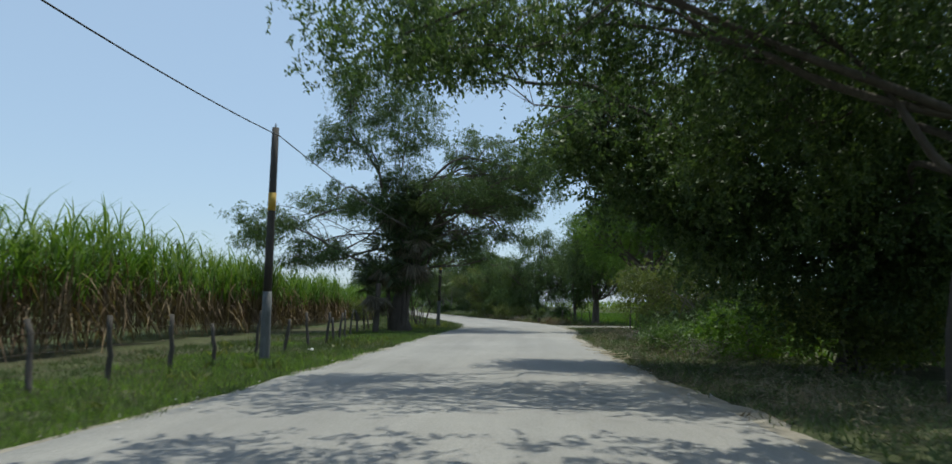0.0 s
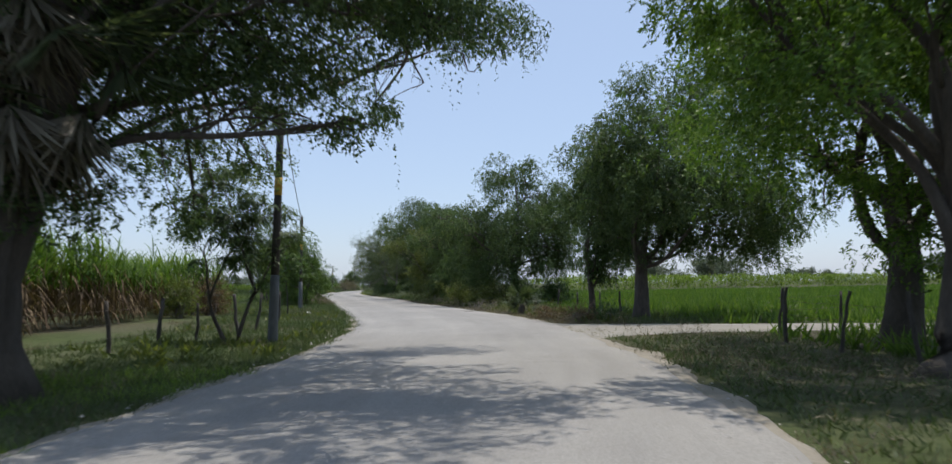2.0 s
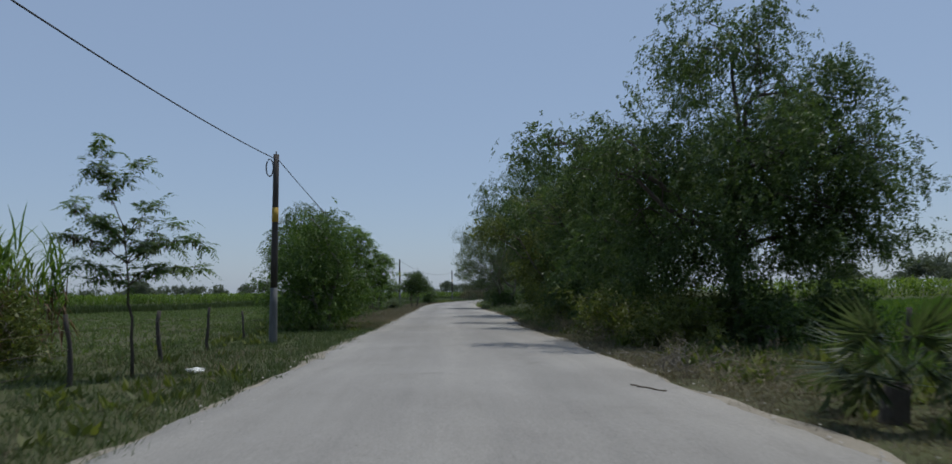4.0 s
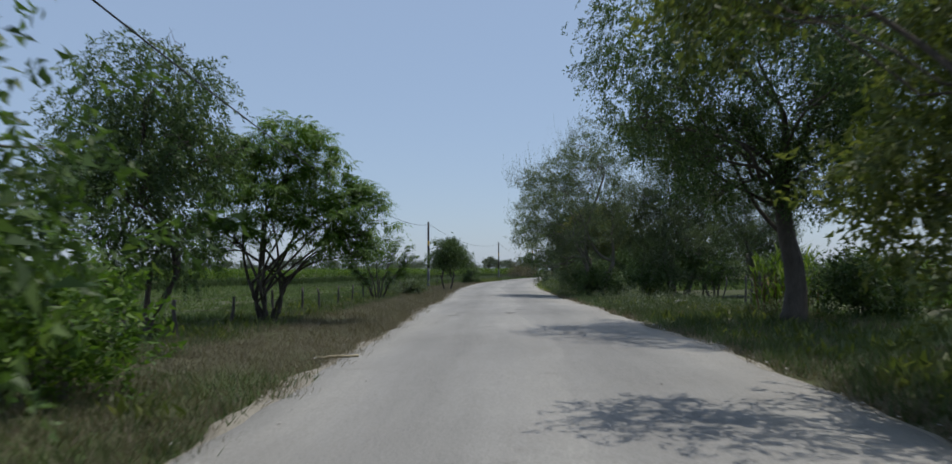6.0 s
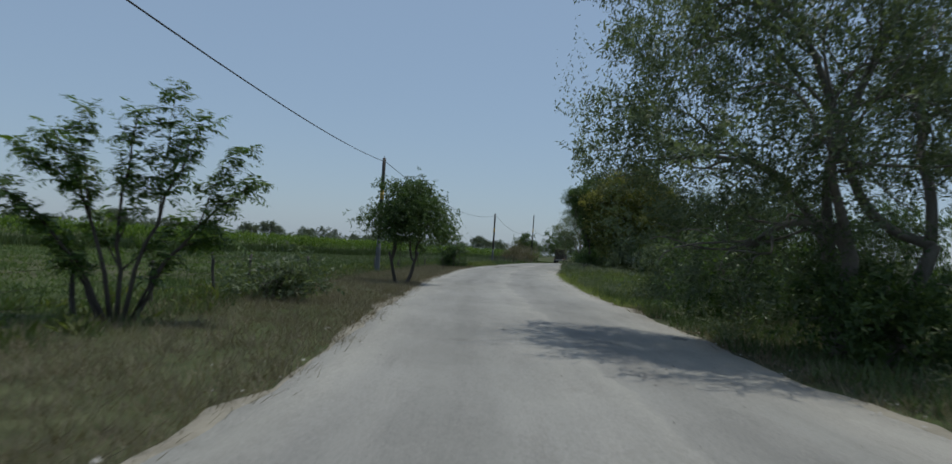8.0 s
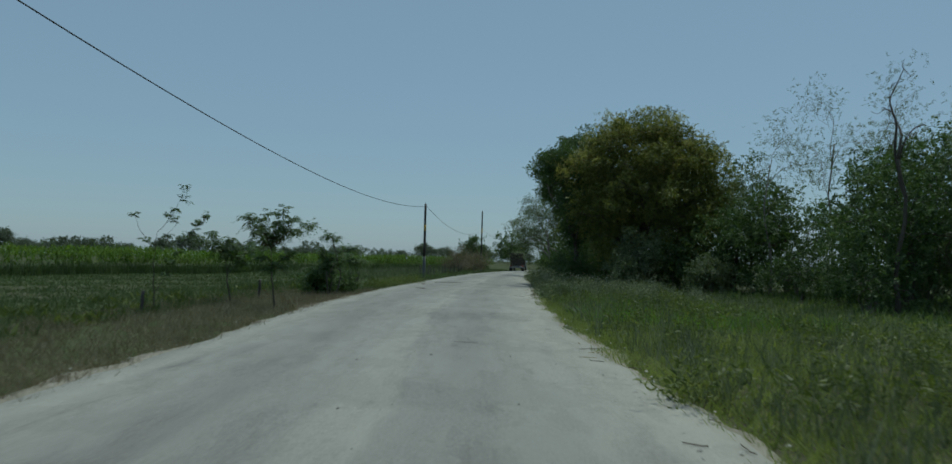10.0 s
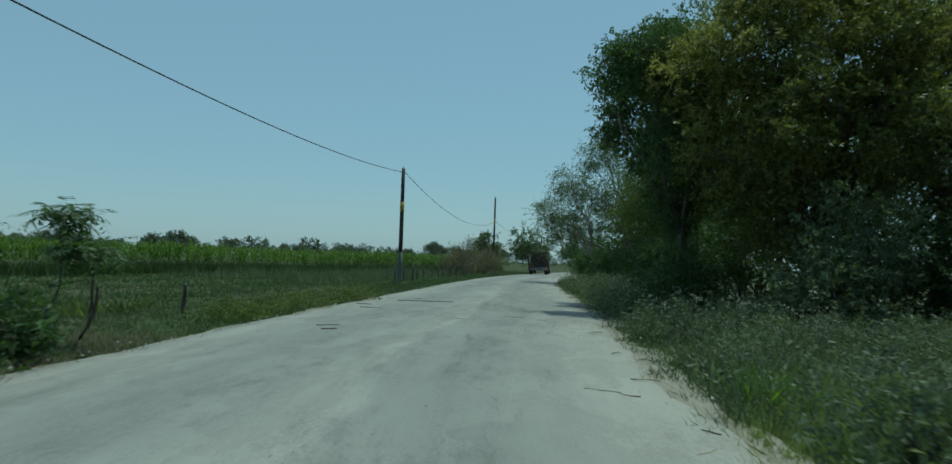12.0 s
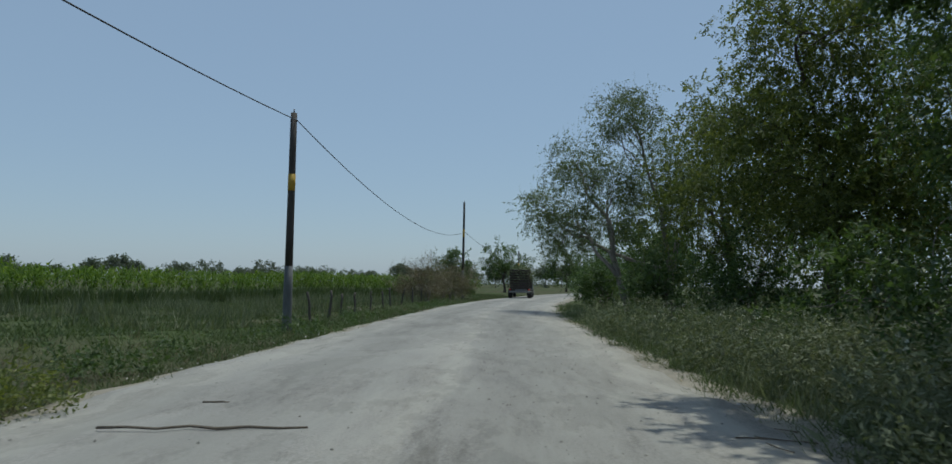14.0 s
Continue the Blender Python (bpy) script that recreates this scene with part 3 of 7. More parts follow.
def rosette_arrays(rng, o, u, leaf=0.45, leaflet=0.10, width=0.03, pairs=9, per_head=8, droop=0.8):
    """Feathered leaves spreading and drooping round each head o, tipped along u."""
    heads = len(o)
    o = np.repeat(o, per_head, 0)
    k = len(o)
    az = np.tile(np.arange(per_head) * 6.283 / per_head, heads) + np.repeat(rng.uniform(0, 6.28, heads), per_head) + rng.normal(size=k) * 0.45
    out = np.stack([np.cos(az), np.sin(az), 0 * az], -1) + np.repeat(u, per_head, 0) * 0.55 + rng.normal(size=(k, 3)) * 0.12
    side = np.stack([-np.sin(az), np.cos(az), 0 * az], -1)
    rise, ln, fall = rng.uniform(-0.15, 1.0, k), leaf * rng.uniform(0.5, 1.2, k), droop * rng.uniform(0.55, 1.2, k)
    P, D, N, L = [], [], [], []
    for j in range(pairs):
        f = (j + 1.2) / pairs
        way = out * 0.8 + np.array([0, 0, 1.0]) * (rise - 2 * f * fall)[:, None]
        p = o + (out * 0.8 * f + np.array([0, 0, 1.0]) * (rise * f - f * f * fall)[:, None]) * ln[:, None]
        for sg in (-1, 1):
            P.append(p), D.append(unit(way) * 0.5 + side * sg * 0.75 + np.array([0, 0, -0.3]) + rng.normal(size=(k, 3)) * 0.15)
            N.append(np.array([0, 0, 1.0]) + out * 0.5 + rng.normal(size=(k, 3)) * 0.3)
            L.append(leaflet * (0.55 + 0.75 * math.sin(math.pi * min(1.0, 0.15 + 0.8 * f))) * rng.uniform(0.8, 1.2, k))
    P, D, N, L = np.vstack(P), np.vstack(D), np.vstack(N), np.concatenate(L)
    return leaf_tris(P, D, N, L, L * width / leaflet)


def pinnate_arrays(rng, lobes, heads, leaf=0.45, leaflet=0.10, width=0.03, pairs=9, per_head=8, droop=0.8):
    """Rosettes of feathered leaves at the twig ends, thickest on the upper side of each lobe, and where they sit."""
    lobes = np.array(lobes, float)
    size = (lobes[:, 3] * lobes[:, 4] * lobes[:, 5]) ** (2 / 3)
    c = lobes[rng.choice(len(lobes), heads, p=size / size.sum())]
    u = rng.normal(size=(heads, 3))
    u[:, 2] = np.where(rng.uniform(size=heads) < 0.65, np.abs(u[:, 2]), u[:, 2])
    u = unit(u)
    o = c[:, :3] + u * c[:, 3:] * rng.uniform(0.3, 1.0, heads)[:, None] ** 0.7
    return rosette_arrays(rng, o, u, leaf, leaflet, width, pairs, per_head, droop), o


def pod_arrays(rng, o, count, length=0.17, width=0.022):
    """Flat dry pods that hang in bunches below some of the heads."""
    bunches = o[rng.randint(0, len(o), max(count // 9, 1))]
    p = bunches[rng.randint(0, len(bunches), count)] + rng.normal(size=(count, 3)) * np.array([0.07, 0.07, 0.05])
    d = rng.normal(size=(count, 3)) * 0.22 + np.array([0, 0, -1.0])
    return leaf_quads(p, d, rng.normal(size=(count, 3)), length * rng.uniform(0.7, 1.2, count), np.full(count, width), 0.05)


def bend_line(a, b, rng, n=6, sway=0.12, sag=0.0):
    a, b = np.asarray(a, float), np.asarray(b, float)
    s = np.linspace(0, 1, n)[:, None]
    d = np.linalg.norm(b - a)
    off = (rng.normal(size=3) * np.sin(np.pi * s) + rng.normal(size=3) * 0.6 * np.sin(2 * np.pi * s) + rng.normal(size=3) * 0.16 * np.sin(4 * np.pi * s)) * d * sway * 0.8
    line = a + (b - a) * s + off
    line[:, 2] += np.sin(np.pi * s[:, 0]) * d * (0.12 - sag)
    return line


def trunk_pile(rng, height, radius, lobes, stems=1, fork=0.55, twigs=7, lean=(0, 0), fine=2, limb_size=0.34, crook=0.10):
    """Trunk with root flare, limbs to every lobe and branches inside it."""
    pile = Pile()
    starts = []
    for k in range(stems):
        if stems == 1:
            top = np.array([lean[0], lean[1], height])
            foot = np.array([0, 0, -0.25])
        else:
            an = k * 6.283 / stems + rng.uniform(-0.4, 0.4)
            foot = np.array([math.cos(an), math.sin(an), 0]) * radius * 1.6 + np.array([0, 0, -0.2])
            top = np.array([math.cos(an) * height * 0.45, math.sin(an) * height * 0.45, height * rng.uniform(0.8, 1.1)])
        line = bend_line(foot, top, rng, 8, 0.05, 0.12)
        rad = radius * (np.linspace(1.0, 0.55, 8))
        rad[0] *= 1.45
        rad[1] *= 1.12
        pile.add(tube(line, rad, 10 if stems == 1 else 7))
        starts.append(line)
    for i, (cx, cy, cz, rx, ry, rz) in enumerate(lobes):
        line0 = starts[i % len(starts)]
        at = line0[min(len(line0) - 1, int(len(line0) * rng.uniform(fork, 1.0)))]
        c = np.array([cx, cy, cz])
        r0 = radius * (limb_size if stems == 1 else 0.55)
        limb = bend_line(at, c, rng, 20, crook)
        pile.add(tube(limb, np.linspace(r0, r0 * 0.28, 20), 6))
        for _ in range(twigs):
            u = unit(rng.normal(size=3))
            e = c + u * np.array([rx, ry, rz]) * rng.uniform(0.65, 0.95)
            s = limb[rng.randint(8, 20)]
            b = bend_line(s, e, rng, 8, 0.12)
            pile.add(tube(b, np.linspace(r0 * 0.28, r0 * 0.05 + 0.004, 8), 4))
            for _ in range(fine):
                e2 = b[5] + unit(rng.normal(size=3)) * min(rx, ry, rz) * 0.45
                pile.add(tube(bend_line(b[3], e2, rng, 4, 0.15), np.linspace(r0 * 0.12, 0.004, 4), 3))
    return pile


def tree(name, label, x, y, height, radius, lobes, n, length, width, leaf, bark=None, droop=0.3, seed=1, stems=1,
         clump=0.55, fork=0.55, twigs=7, lean=(0, 0), group="", category="tree", per_twig=9, z=None, spread=1.0, inner=0.16, bunch=16, fine=2, limb_size=0.34,
         hang=0, hang_length=(0.5, 1.4), wands=0, wand_length=(0.5, 1.3)):
    """A tree or shrub; hang: leafy twigs that dangle from its crown, wands: such as rise from it."""
    rng = np.random.RandomState(seed)
    base = thing(name, x, y, float(ground_z(x, y)) if z is None else z, label, category, group)
    part("trunk" if height > 0.8 else "stem", trunk_pile(rng, height, radius, lobes, stems, fork, twigs, lean, fine, limb_size).bm_mesh("trunk", bark or BARK), base)
    crown = Pile()
    crown.add(crown_arrays(rng, lobes, int(n * 1.7), length * 0.8, width * 0.98, droop, clump, per_twig, spread, inner, bunch))
    if hang:
        crown.add(strand_arrays(rng, lobes, hang, *hang_length, length * 0.75, width * 0.9))
    if wands:
        crown.add(strand_arrays(rng, lobes, wands, *wand_length, length * 0.7, width * 0.8, up=True))
    v, q = np.vstack(crown.v), np.vstack(crown.q)
    v[:, 2] = np.maximum(v[:, 2], 0.02)
    part("crown", mesh_from("crown", v, q, leaf), base)
    return base


def feather_tree(name, label, x, y, height, radius, lobes, heads, leaf, seed, stems=1, leaf_length=0.45, leaflet=0.10, width=0.03, pairs=9, per_head=8, droop=0.8, twigs=5, limb_size=0.45, fork=0.6, bark=None, pods=0):
    """A small tree with feathered, drooping leaves."""
    rng = np.random.RandomState(seed)
    base = thing(name, x, y, float(ground_z(x, y)), label, "tree" if name == "tree" else name)
    part("trunk" if height > 0.8 else "stem", trunk_pile(rng, height, radius, lobes, stems, fork, twigs, (0, 0), 1, limb_size, 0.05).bm_mesh("trunk", bark or BARK), base)
    (v, q), o = pinnate_arrays(rng, lobes, heads, leaf_length, leaflet, width, pairs, per_head, droop)
    v[:, 2] = np.maximum(v[:, 2], 0.02)
    part("crown", mesh_from("crown", v, q, leaf), base)
    if pods:
        part("pods", mesh_from("pods", *pod_arrays(rng, o, pods), POD), base, "bunches of dry brown pods", "stuff")
    return base


def sprig_tree(name, label, x, y, face, radius, branches, leaf, seed, leaf_length=0.42, leaflet=0.12, width=0.034, pairs=8, per_head=6, droop=0.75, pods=0, depth=0.5):
    """A slender tree drawn branch by branch: (from u, from z, to u, to z, heads, bow), u along the heading face; leaves in rosettes along the outer part of each branch."""
    rng = np.random.RandomState(seed)
    base = thing(name, x, y, float(ground_z(x, y)), label, "tree" if name == "tree" else name)
    wood, lines, heads, aim = Pile(), [], [], []
    top = max(b[3] for b in branches)
    for i, (u0, z0, u1, z1, count, bow) in enumerate(branches):
        a = np.array([u0, 0.0, z0])
        if lines and z0 > 0.05:
            pts = np.vstack(lines)
            a = pts[np.argmin(np.abs(pts[:, 0] - u0) + np.abs(pts[:, 2] - z0))]
        reach = math.hypot(u1 - a[0], z1 - a[2])
        b = np.array([u1, a[1] + (0.1 if z0 < 0.05 else depth) * reach * rng.uniform(-1, 1), z1])
        f = np.linspace(0, 1, 9)
        line = a + (b - a) * f[:, None] + np.sin(np.pi * f)[:, None] * np.array([-(z1 - a[2]), 0, u1 - a[0]]) * bow + rng.normal(size=(9, 3)) * 0.012 * reach * np.sin(np.pi * f)[:, None]
        lines.append(line)
        thick = radius * (1.0 if z0 < 0.05 else 0.45) * (1 - 0.6 * max(z0, 0) / top)
        wood.add(tube(line, np.linspace(thick, max(thick * 0.25, 0.004), 9), 6))
        at = np.linspace(0.35 if z0 > 0.05 else 0.6, 1.0, count) if count > 1 else np.ones(count)
        for g in at:
            k = g * 8
            p = line[int(k)] + (line[min(int(k) + 1, 8)] - line[int(k)]) * (k - int(k))
            heads.append(p + rng.normal(size=3) * 0.05), aim.append(unit(line[8] - line[4]))
    c, s = math.cos(radians(face)), math.sin(radians(face))
    turn = np.array([[c, s, 0], [-s, c, 0], [0, 0, 1]])
    heads = np.array(heads) @ turn
    stem = part("trunk", wood.bm_mesh("trunk", BARK), base)
    stem.matrix_basis = pose(0, 0, 0, 0, 0, face)
    part("crown", mesh_from("crown", *rosette_arrays(rng, heads, np.array(aim) @ turn, leaf_length, leaflet, width, pairs, per_head, droop), leaf), base)
    if pods:
        part("pods", mesh_from("pods", *pod_arrays(rng, heads[heads[:, 2] < top * 0.85], pods), POD), base, "bunches of dry brown pods", "stuff")
    return base


def bush(label, x, y, r, h, n, leaf, seed, length=0.16, width=0.07, droop=0.1, name="bush", lobes=None):
    rng = np.random.RandomState(seed + 900)
    if lobes is None:
        lobes = [(rng.uniform(-0.45, 0.45) * r, rng.uniform(-0.45, 0.45) * r, h * rng.uniform(0.35, 0.7), r * rng.uniform(0.45, 0.75), r * rng.uniform(0.45, 0.75), h * rng.uniform(0.25, 0.42)) for _ in range(5)]
        lobes.append((0, 0, h * 0.28, r * 0.9, r * 0.9, h * 0.3))
    return tree(name, label, x, y, h * 0.3, 0.05 + 0.012 * h, lobes, int(n * 0.75), length * 1.08, width * 1.08, leaf, BARK_PALE, droop, seed, stems=4, clump=0.25 + 0.03 * h, twigs=3, category="bush", fine=1)


# ---- the great tree on the left with fan palms growing round its trunk
tree("tree", "huge dark spreading roadside tree with palm fronds round its trunk", -4.4, 44.6, 7.5, 0.56,
     [(-7.6, -1.0, 6.3, 2.4, 2.4, 0.8), (-8.6, 0.4, 5.4, 1.4, 1.6, 0.6), (-5.2, 0.6, 5.0, 1.7, 2.0, 0.7), (-6.6, 0.8, 4.2, 1.2, 1.4, 0.4), (-4.6, 2.0, 7.9, 2.2, 2.4, 1.0), (-2.6, 0.5, 14.6, 2.3, 2.8, 2.2), (-3.2, -1.6, 11.0, 2.2, 2.2, 1.3),
      (0.2, 0.8, 12.8, 2.0, 2.4, 2.2), (4.4, 0.8, 11.0, 2.1, 2.3, 1.3), (7.0, -0.8, 9.6, 1.8, 2.0, 1.2), (3.8, 3.4, 8.6, 2.2, 2.2, 1.1),
      (0.0, 0, 9.2, 1.7, 1.7, 2.4), (0.1, -0.2, 6.2, 1.7, 1.6, 2.0), (0.0, -0.5, 3.7, 1.1, 1.0, 1.2), (2.9, -1.8, 8.0, 1.7, 1.8, 1.1), (-1.8, 0.4, 3.9, 1.2, 1.3, 1.0), (0.9, 5.0, 8.4, 1.6, 1.6, 0.9), (5.0, 0.6, 5.8, 0.9, 1.2, 0.7), (6.3, 0.7, 5.8, 0.7, 1.0, 0.6),
      (3.4, 0.9, 5.2, 1.1, 1.3, 0.7), (8.6, 1.2, 10.4, 1.4, 1.8, 1.0), (-1.6, -0.8, 7.4, 1.8, 1.8, 1.1), (5.0, -0.4, 8.2, 1.6, 1.6, 0.9), (1.4, 1.6, 6.8, 1.6, 1.6, 1.0), (1.2, 5.4, 4.9, 0.9, 0.9, 0.35), (0.0, 6.8, 4.6, 0.9, 0.8, 0.35), (2.2, 6.6, 5.6, 0.7, 0.8, 0.3), (-4.2, -0.6, 4.4, 1.5, 1.6, 0.6), (0.9, 6.0, 3.3, 0.7, 0.7, 0.4), (2.0, 7.0, 4.4, 0.6, 0.6, 0.4),
      (5.6, 3.8, 10.0, 2.0, 1.9, 0.9), (7.4, 4.0, 9.7, 1.6, 1.5, 0.8), (6.7, 0.6, 7.5, 1.3, 1.4, 0.8), (8.2, 0.2, 8.6, 1.3, 1.5, 0.9), (4.4, 5.8, 8.2, 1.5, 1.4, 0.8), (6.0, 7.0, 8.6, 1.6, 1.4, 0.8), (7.4, 8.0, 8.2, 1.5, 1.4, 0.8), (4.5, 9.4, 6.4, 0.7, 0.7, 0.3), (5.8, 5.2, 8.8, 1.6, 1.4, 0.7),
      (2.8, 1.4, 6.1, 1.3, 1.2, 0.8), (1.8, 0.9, 4.9, 1.0, 1.0, 0.7), (1.0, 0.3, 3.3, 0.8, 0.8, 0.9), (4.0, 1.9, 5.3, 1.2, 1.1, 0.6), (4.9, 2.2, 4.5, 0.6, 0.6, 0.35), (0.6, 3.0, 6.0, 1.2, 1.2, 0.8)],
     206000, 0.115, 0.06, LEAF_TREE, BARK, 0.55, 11, clump=0.30, fork=0.4, twigs=8, limb_size=0.17, bunch=20, inner=0.12, hang=800, hang_length=(0.5, 1.6))

# ---- trees over the road on the right at the start
tree("tree", "dark roadside tree with limbs reaching over the road", 8.6, 13.0, 5.0, 0.36,
     [(-6.5, 1.5, 7.2, 3.0, 2.2, 1.2), (-3.5, 1.5, 7.2, 3.0, 2.8, 1.9), (0, 1.0, 8.0, 3.6, 3.8, 3.0), (-1.8, 4.0, 5.6, 2.4, 2.8, 2.4), (3.5, 3.0, 5.8, 3.5, 4.0, 3.6), (-10.2, 1.5, 6.9, 2.6, 1.8, 0.9), (1.5, 4.0, 3.4, 2.8, 2.8, 2.4)],
     84000, 0.14, 0.075, LEAF_TREE, BARK, 0.4, 21, clump=0.36, bunch=20, limb_size=0.26, hang=240)
# stays out of view; added only for its limbs' shadow on the road
tree("tree", "unseen tree added to cast shade on the road", 8.8, 3.0, 5.0, 0.34,
     [(-7.0, 1.0, 7.8, 3.2, 3.0, 1.3), (-3.5, 0, 8.0, 3.2, 3.4, 2.0), (0.5, 0, 8.2, 3.6, 3.6, 2.8), (-5.2, 5.6, 8.9, 2.8, 2.4, 1.0), (-9.6, 5.0, 8.6, 3.0, 2.6, 0.9), (-12.2, 1.5, 8.2, 2.4, 2.6, 0.8), (-2.0, 5.6, 8.6, 2.4, 2.4, 1.1)],
     22000, 0.26, 0.13, LEAF_TREE, BARK, 0.4, 20, clump=0.45, twigs=5, limb_size=0.18)
tree("tree", "dense dark tree standing among roadside bushes", 9.8, 20.0, 4.5, 0.32,
     [(-10.6, -2.6, 7.8, 1.9, 1.2, 0.8), (-6.7, 0.2, 6.2, 1.8, 1.8, 1.1), (-4.8, 0.4, 5.3, 2.2, 2.4, 1.6), (-6.2, 1.9, 7.4, 1.8, 1.4, 1.1), (-3.2, 1.7, 6.8, 2.2, 1.5, 1.6), (-3.0, 0.4, 3.7, 1.8, 2.4, 2.0), (-0.5, 0, 7.2, 3.4, 3.2, 2.8), (-0.6, 0, 3.2, 2.6, 2.8, 2.4), (2.6, -1.5, 5.0, 3.0, 3.0, 3.0)],
     90000, 0.16, 0.09, LEAF_TREE, BARK, 0.35, 22, clump=0.45, inner=0.35, bunch=16, hang=200)
for i, (bx, by, br, bh) in enumerate(((13.5, 22.0, 3.4, 4.8), (12.5, 14.0, 3.0, 4.5), (16.5, 28.0, 3.4, 5.0))):
    bush("tall dark bush behind roadside trees", bx, by, br, bh, 8000, LEAF_TREE, 300 + i, 0.2, 0.11)
bush("yellow-green bush with arching twigs beside the road", 10.4, 37.0, 3.2, 4.0, 56000, LEAF_OLIVE, 330, 0.10, 0.05, 0.3, lobes=[(-1.6, 0.4, 1.3, 1.4, 1.4, 1.0), (0.6, 0.2, 1.2, 1.8, 1.5, 1.0), (3.0, 0, 1.0, 1.8, 1.5, 0.9),
    (-2.6, -0.4, 2.9, 1.3, 1.5, 0.6), (-0.8, -0.8, 3.2, 1.6, 1.6, 0.7), (1.2, -0.8, 3.4, 1.7, 1.6, 0.7), (3.2, -0.6, 3.3, 1.6, 1.6, 0.8), (-1.4, 0.8, 2.4, 1.5, 1.5, 0.8), (0.8, 0.6, 2.2, 1.8, 1.6, 1.0), (2.8, 0.4, 1.9, 1.8, 1.6, 1.1), (4.6, -0.4, 2.2, 1.4, 1.4, 1.2)])
for i, (bx, by, br, bh) in enumerate(((8.8, 35.4, 1.2, 1.3), (10.6, 34.6, 1.5, 1.7), (12.8, 34.2, 1.5, 1.9))):
    bush("dark shaded undergrowth below an arching bush", bx, by, br, bh, 5200, LEAF_TREE, 334 + i, 0.13, 0.06)
bush("yellow-green bush with arching twigs beside the road", 14.4, 33.0, 2.4, 3.0, 12000, LEAF_OLIVE, 331, 0.10, 0.045)
bush("dark green bush at the foot of the trees", 11.6, 31.0, 2.0, 2.0, 7000, LEAF_OLIVE, 31)
bush("low dark leafy bush at the edge of the road", 6.7, 26.9, 0.9, 0.85, 3600, LEAF_MID, 337, 0.11, 0.05)
bush("low dark leafy bush at the edge of the road", 7.5, 29.6, 1.0, 0.8, 3600, LEAF_TREE, 338, 0.11, 0.05)
bush("low green bush beside the road", 8.8, 24.0, 1.8, 1.6, 6000, LEAF_LIGHT, 32)
bush("low green bush beside the road", 9.8, 19.0, 2.2, 2.4, 8000, LEAF_OLIVE, 33)
bright_tree = tree("tree", "bright green spreading tree with a leaning trunk", 10.0, 45.6, 3.4, 0.34,
     [(-3.2, -0.3, 6.5, 1.3, 1.8, 0.9), (-1.6, 0, 8.0, 1.7, 2.0, 1.2), (0.6, -0.3, 9.6, 1.8, 2.0, 1.2), (2.6, 0.3, 9.0, 1.8, 2.0, 1.2), (5.4, 0, 7.8, 1.8, 2.0, 1.0), (0.2, -1.5, 6.4, 2.2, 2.0, 1.1), (3.2, -1.0, 6.4, 2.2, 2.0, 1.1),
      (-1.0, 2.4, 6.2, 2.2, 2.0, 1.2), (2.2, 3.0, 6.2, 2.4, 2.0, 1.3), (-2.4, -0.6, 4.7, 1.1, 1.3, 0.7), (4.2, 1.4, 5.0, 1.6, 1.6, 0.9)],
     66000, 0.13, 0.068, LEAF_LIGHT, BARK, 0.4, 23, clump=0.3, bunch=20, inner=0.12, limb_size=0.4, lean=(0.9, 0.2), hang=160, hang_length=(0.4, 1.0))
rng_b = np.random.RandomState(231)
pile = Pile()
for tip in ((-3.9, -0.6, 10.2), (-3.0, -0.4, 10.6), (-2.0, -0.2, 10.9)):
    bare = bend_line((-0.6, 0, 7.6), tip, rng_b, 9, 0.08)
    pile.add(tube(bare, np.linspace(0.045, 0.01, 9), 5))
    for _ in range(9):
        k = rng_b.randint(4, 9)
        pile.add(tube(bend_line(bare[k], bare[k] + unit(rng_b.normal(size=3) + np.array([-0.3, 0, 0.8])) * rng_b.uniform(0.3, 0.8), rng_b, 4, 0.15), np.linspace(0.012, 0.004, 4), 4))
part("dead_branch", pile.bm_mesh("dead_branch", BARK_PALE), bright_tree, "bare grey dead branch")
tree("tree", "thick-trunked leafy tree beside a dirt track", 12.9, 51.3, 3.6, 0.5,
     [(-2.8, -0.5, 6.6, 3.0, 3.0, 2.2), (0.5, 0.5, 8.6, 3.6, 3.6, 2.4), (3.6, 1.0, 6.4, 3.2, 3.2, 2.6), (-1.2, 3.0, 6.2, 2.8, 2.8, 2.0), (0.5, -3.4, 6.0, 3.2, 2.8, 2.4), (-2.4, -1.2, 4.0, 1.6, 1.6, 1.1), (0.4, -2.4, 3.6, 1.8, 1.5, 1.2), (3.0, -2.0, 3.8, 2.0, 1.6, 1.2), (-0.5, -1.6, 2.3, 1.2, 0.9, 1.1), (1.6, -1.4, 2.4, 1.3, 1.0, 1.2)],
     42000, 0.16, 0.075, LEAF_LIGHT, BARK, 0.4, 24, clump=0.5)
tree("tree", "dark spreading tree with drooping twigs beside the field", 10.2, 64.4, 3.2, 0.36,
     [(-1.1, 0.0, 7.0, 1.9, 2.4, 1.6), (1.2, 0.5, 8.6, 2.8, 3.0, 1.8), (3.4, 0, 6.0, 2.6, 2.6, 2.0), (0.6, -2.0, 5.4, 2.2, 2.0, 1.8), (-1.3, 1.2, 4.6, 1.4, 1.6, 1.4), (4.8, -1.5, 4.6, 2.0, 2.0, 1.6), (0.0, 0.6, 3.6, 1.6, 1.6, 1.1), (2.8, 0.4, 3.7, 1.9, 1.6, 1.1), (5.6, 1.0, 3.3, 1.5, 1.5, 1.2), (0.8, 0.4, 5.6, 2.4, 2.2, 1.8)],
     84000, 0.14, 0.066, LEAF_TREE, BARK, 0.7, 25, clump=0.33, inner=0.22, bunch=22, limb_size=0.26, hang=620, hang_length=(0.6, 1.9))
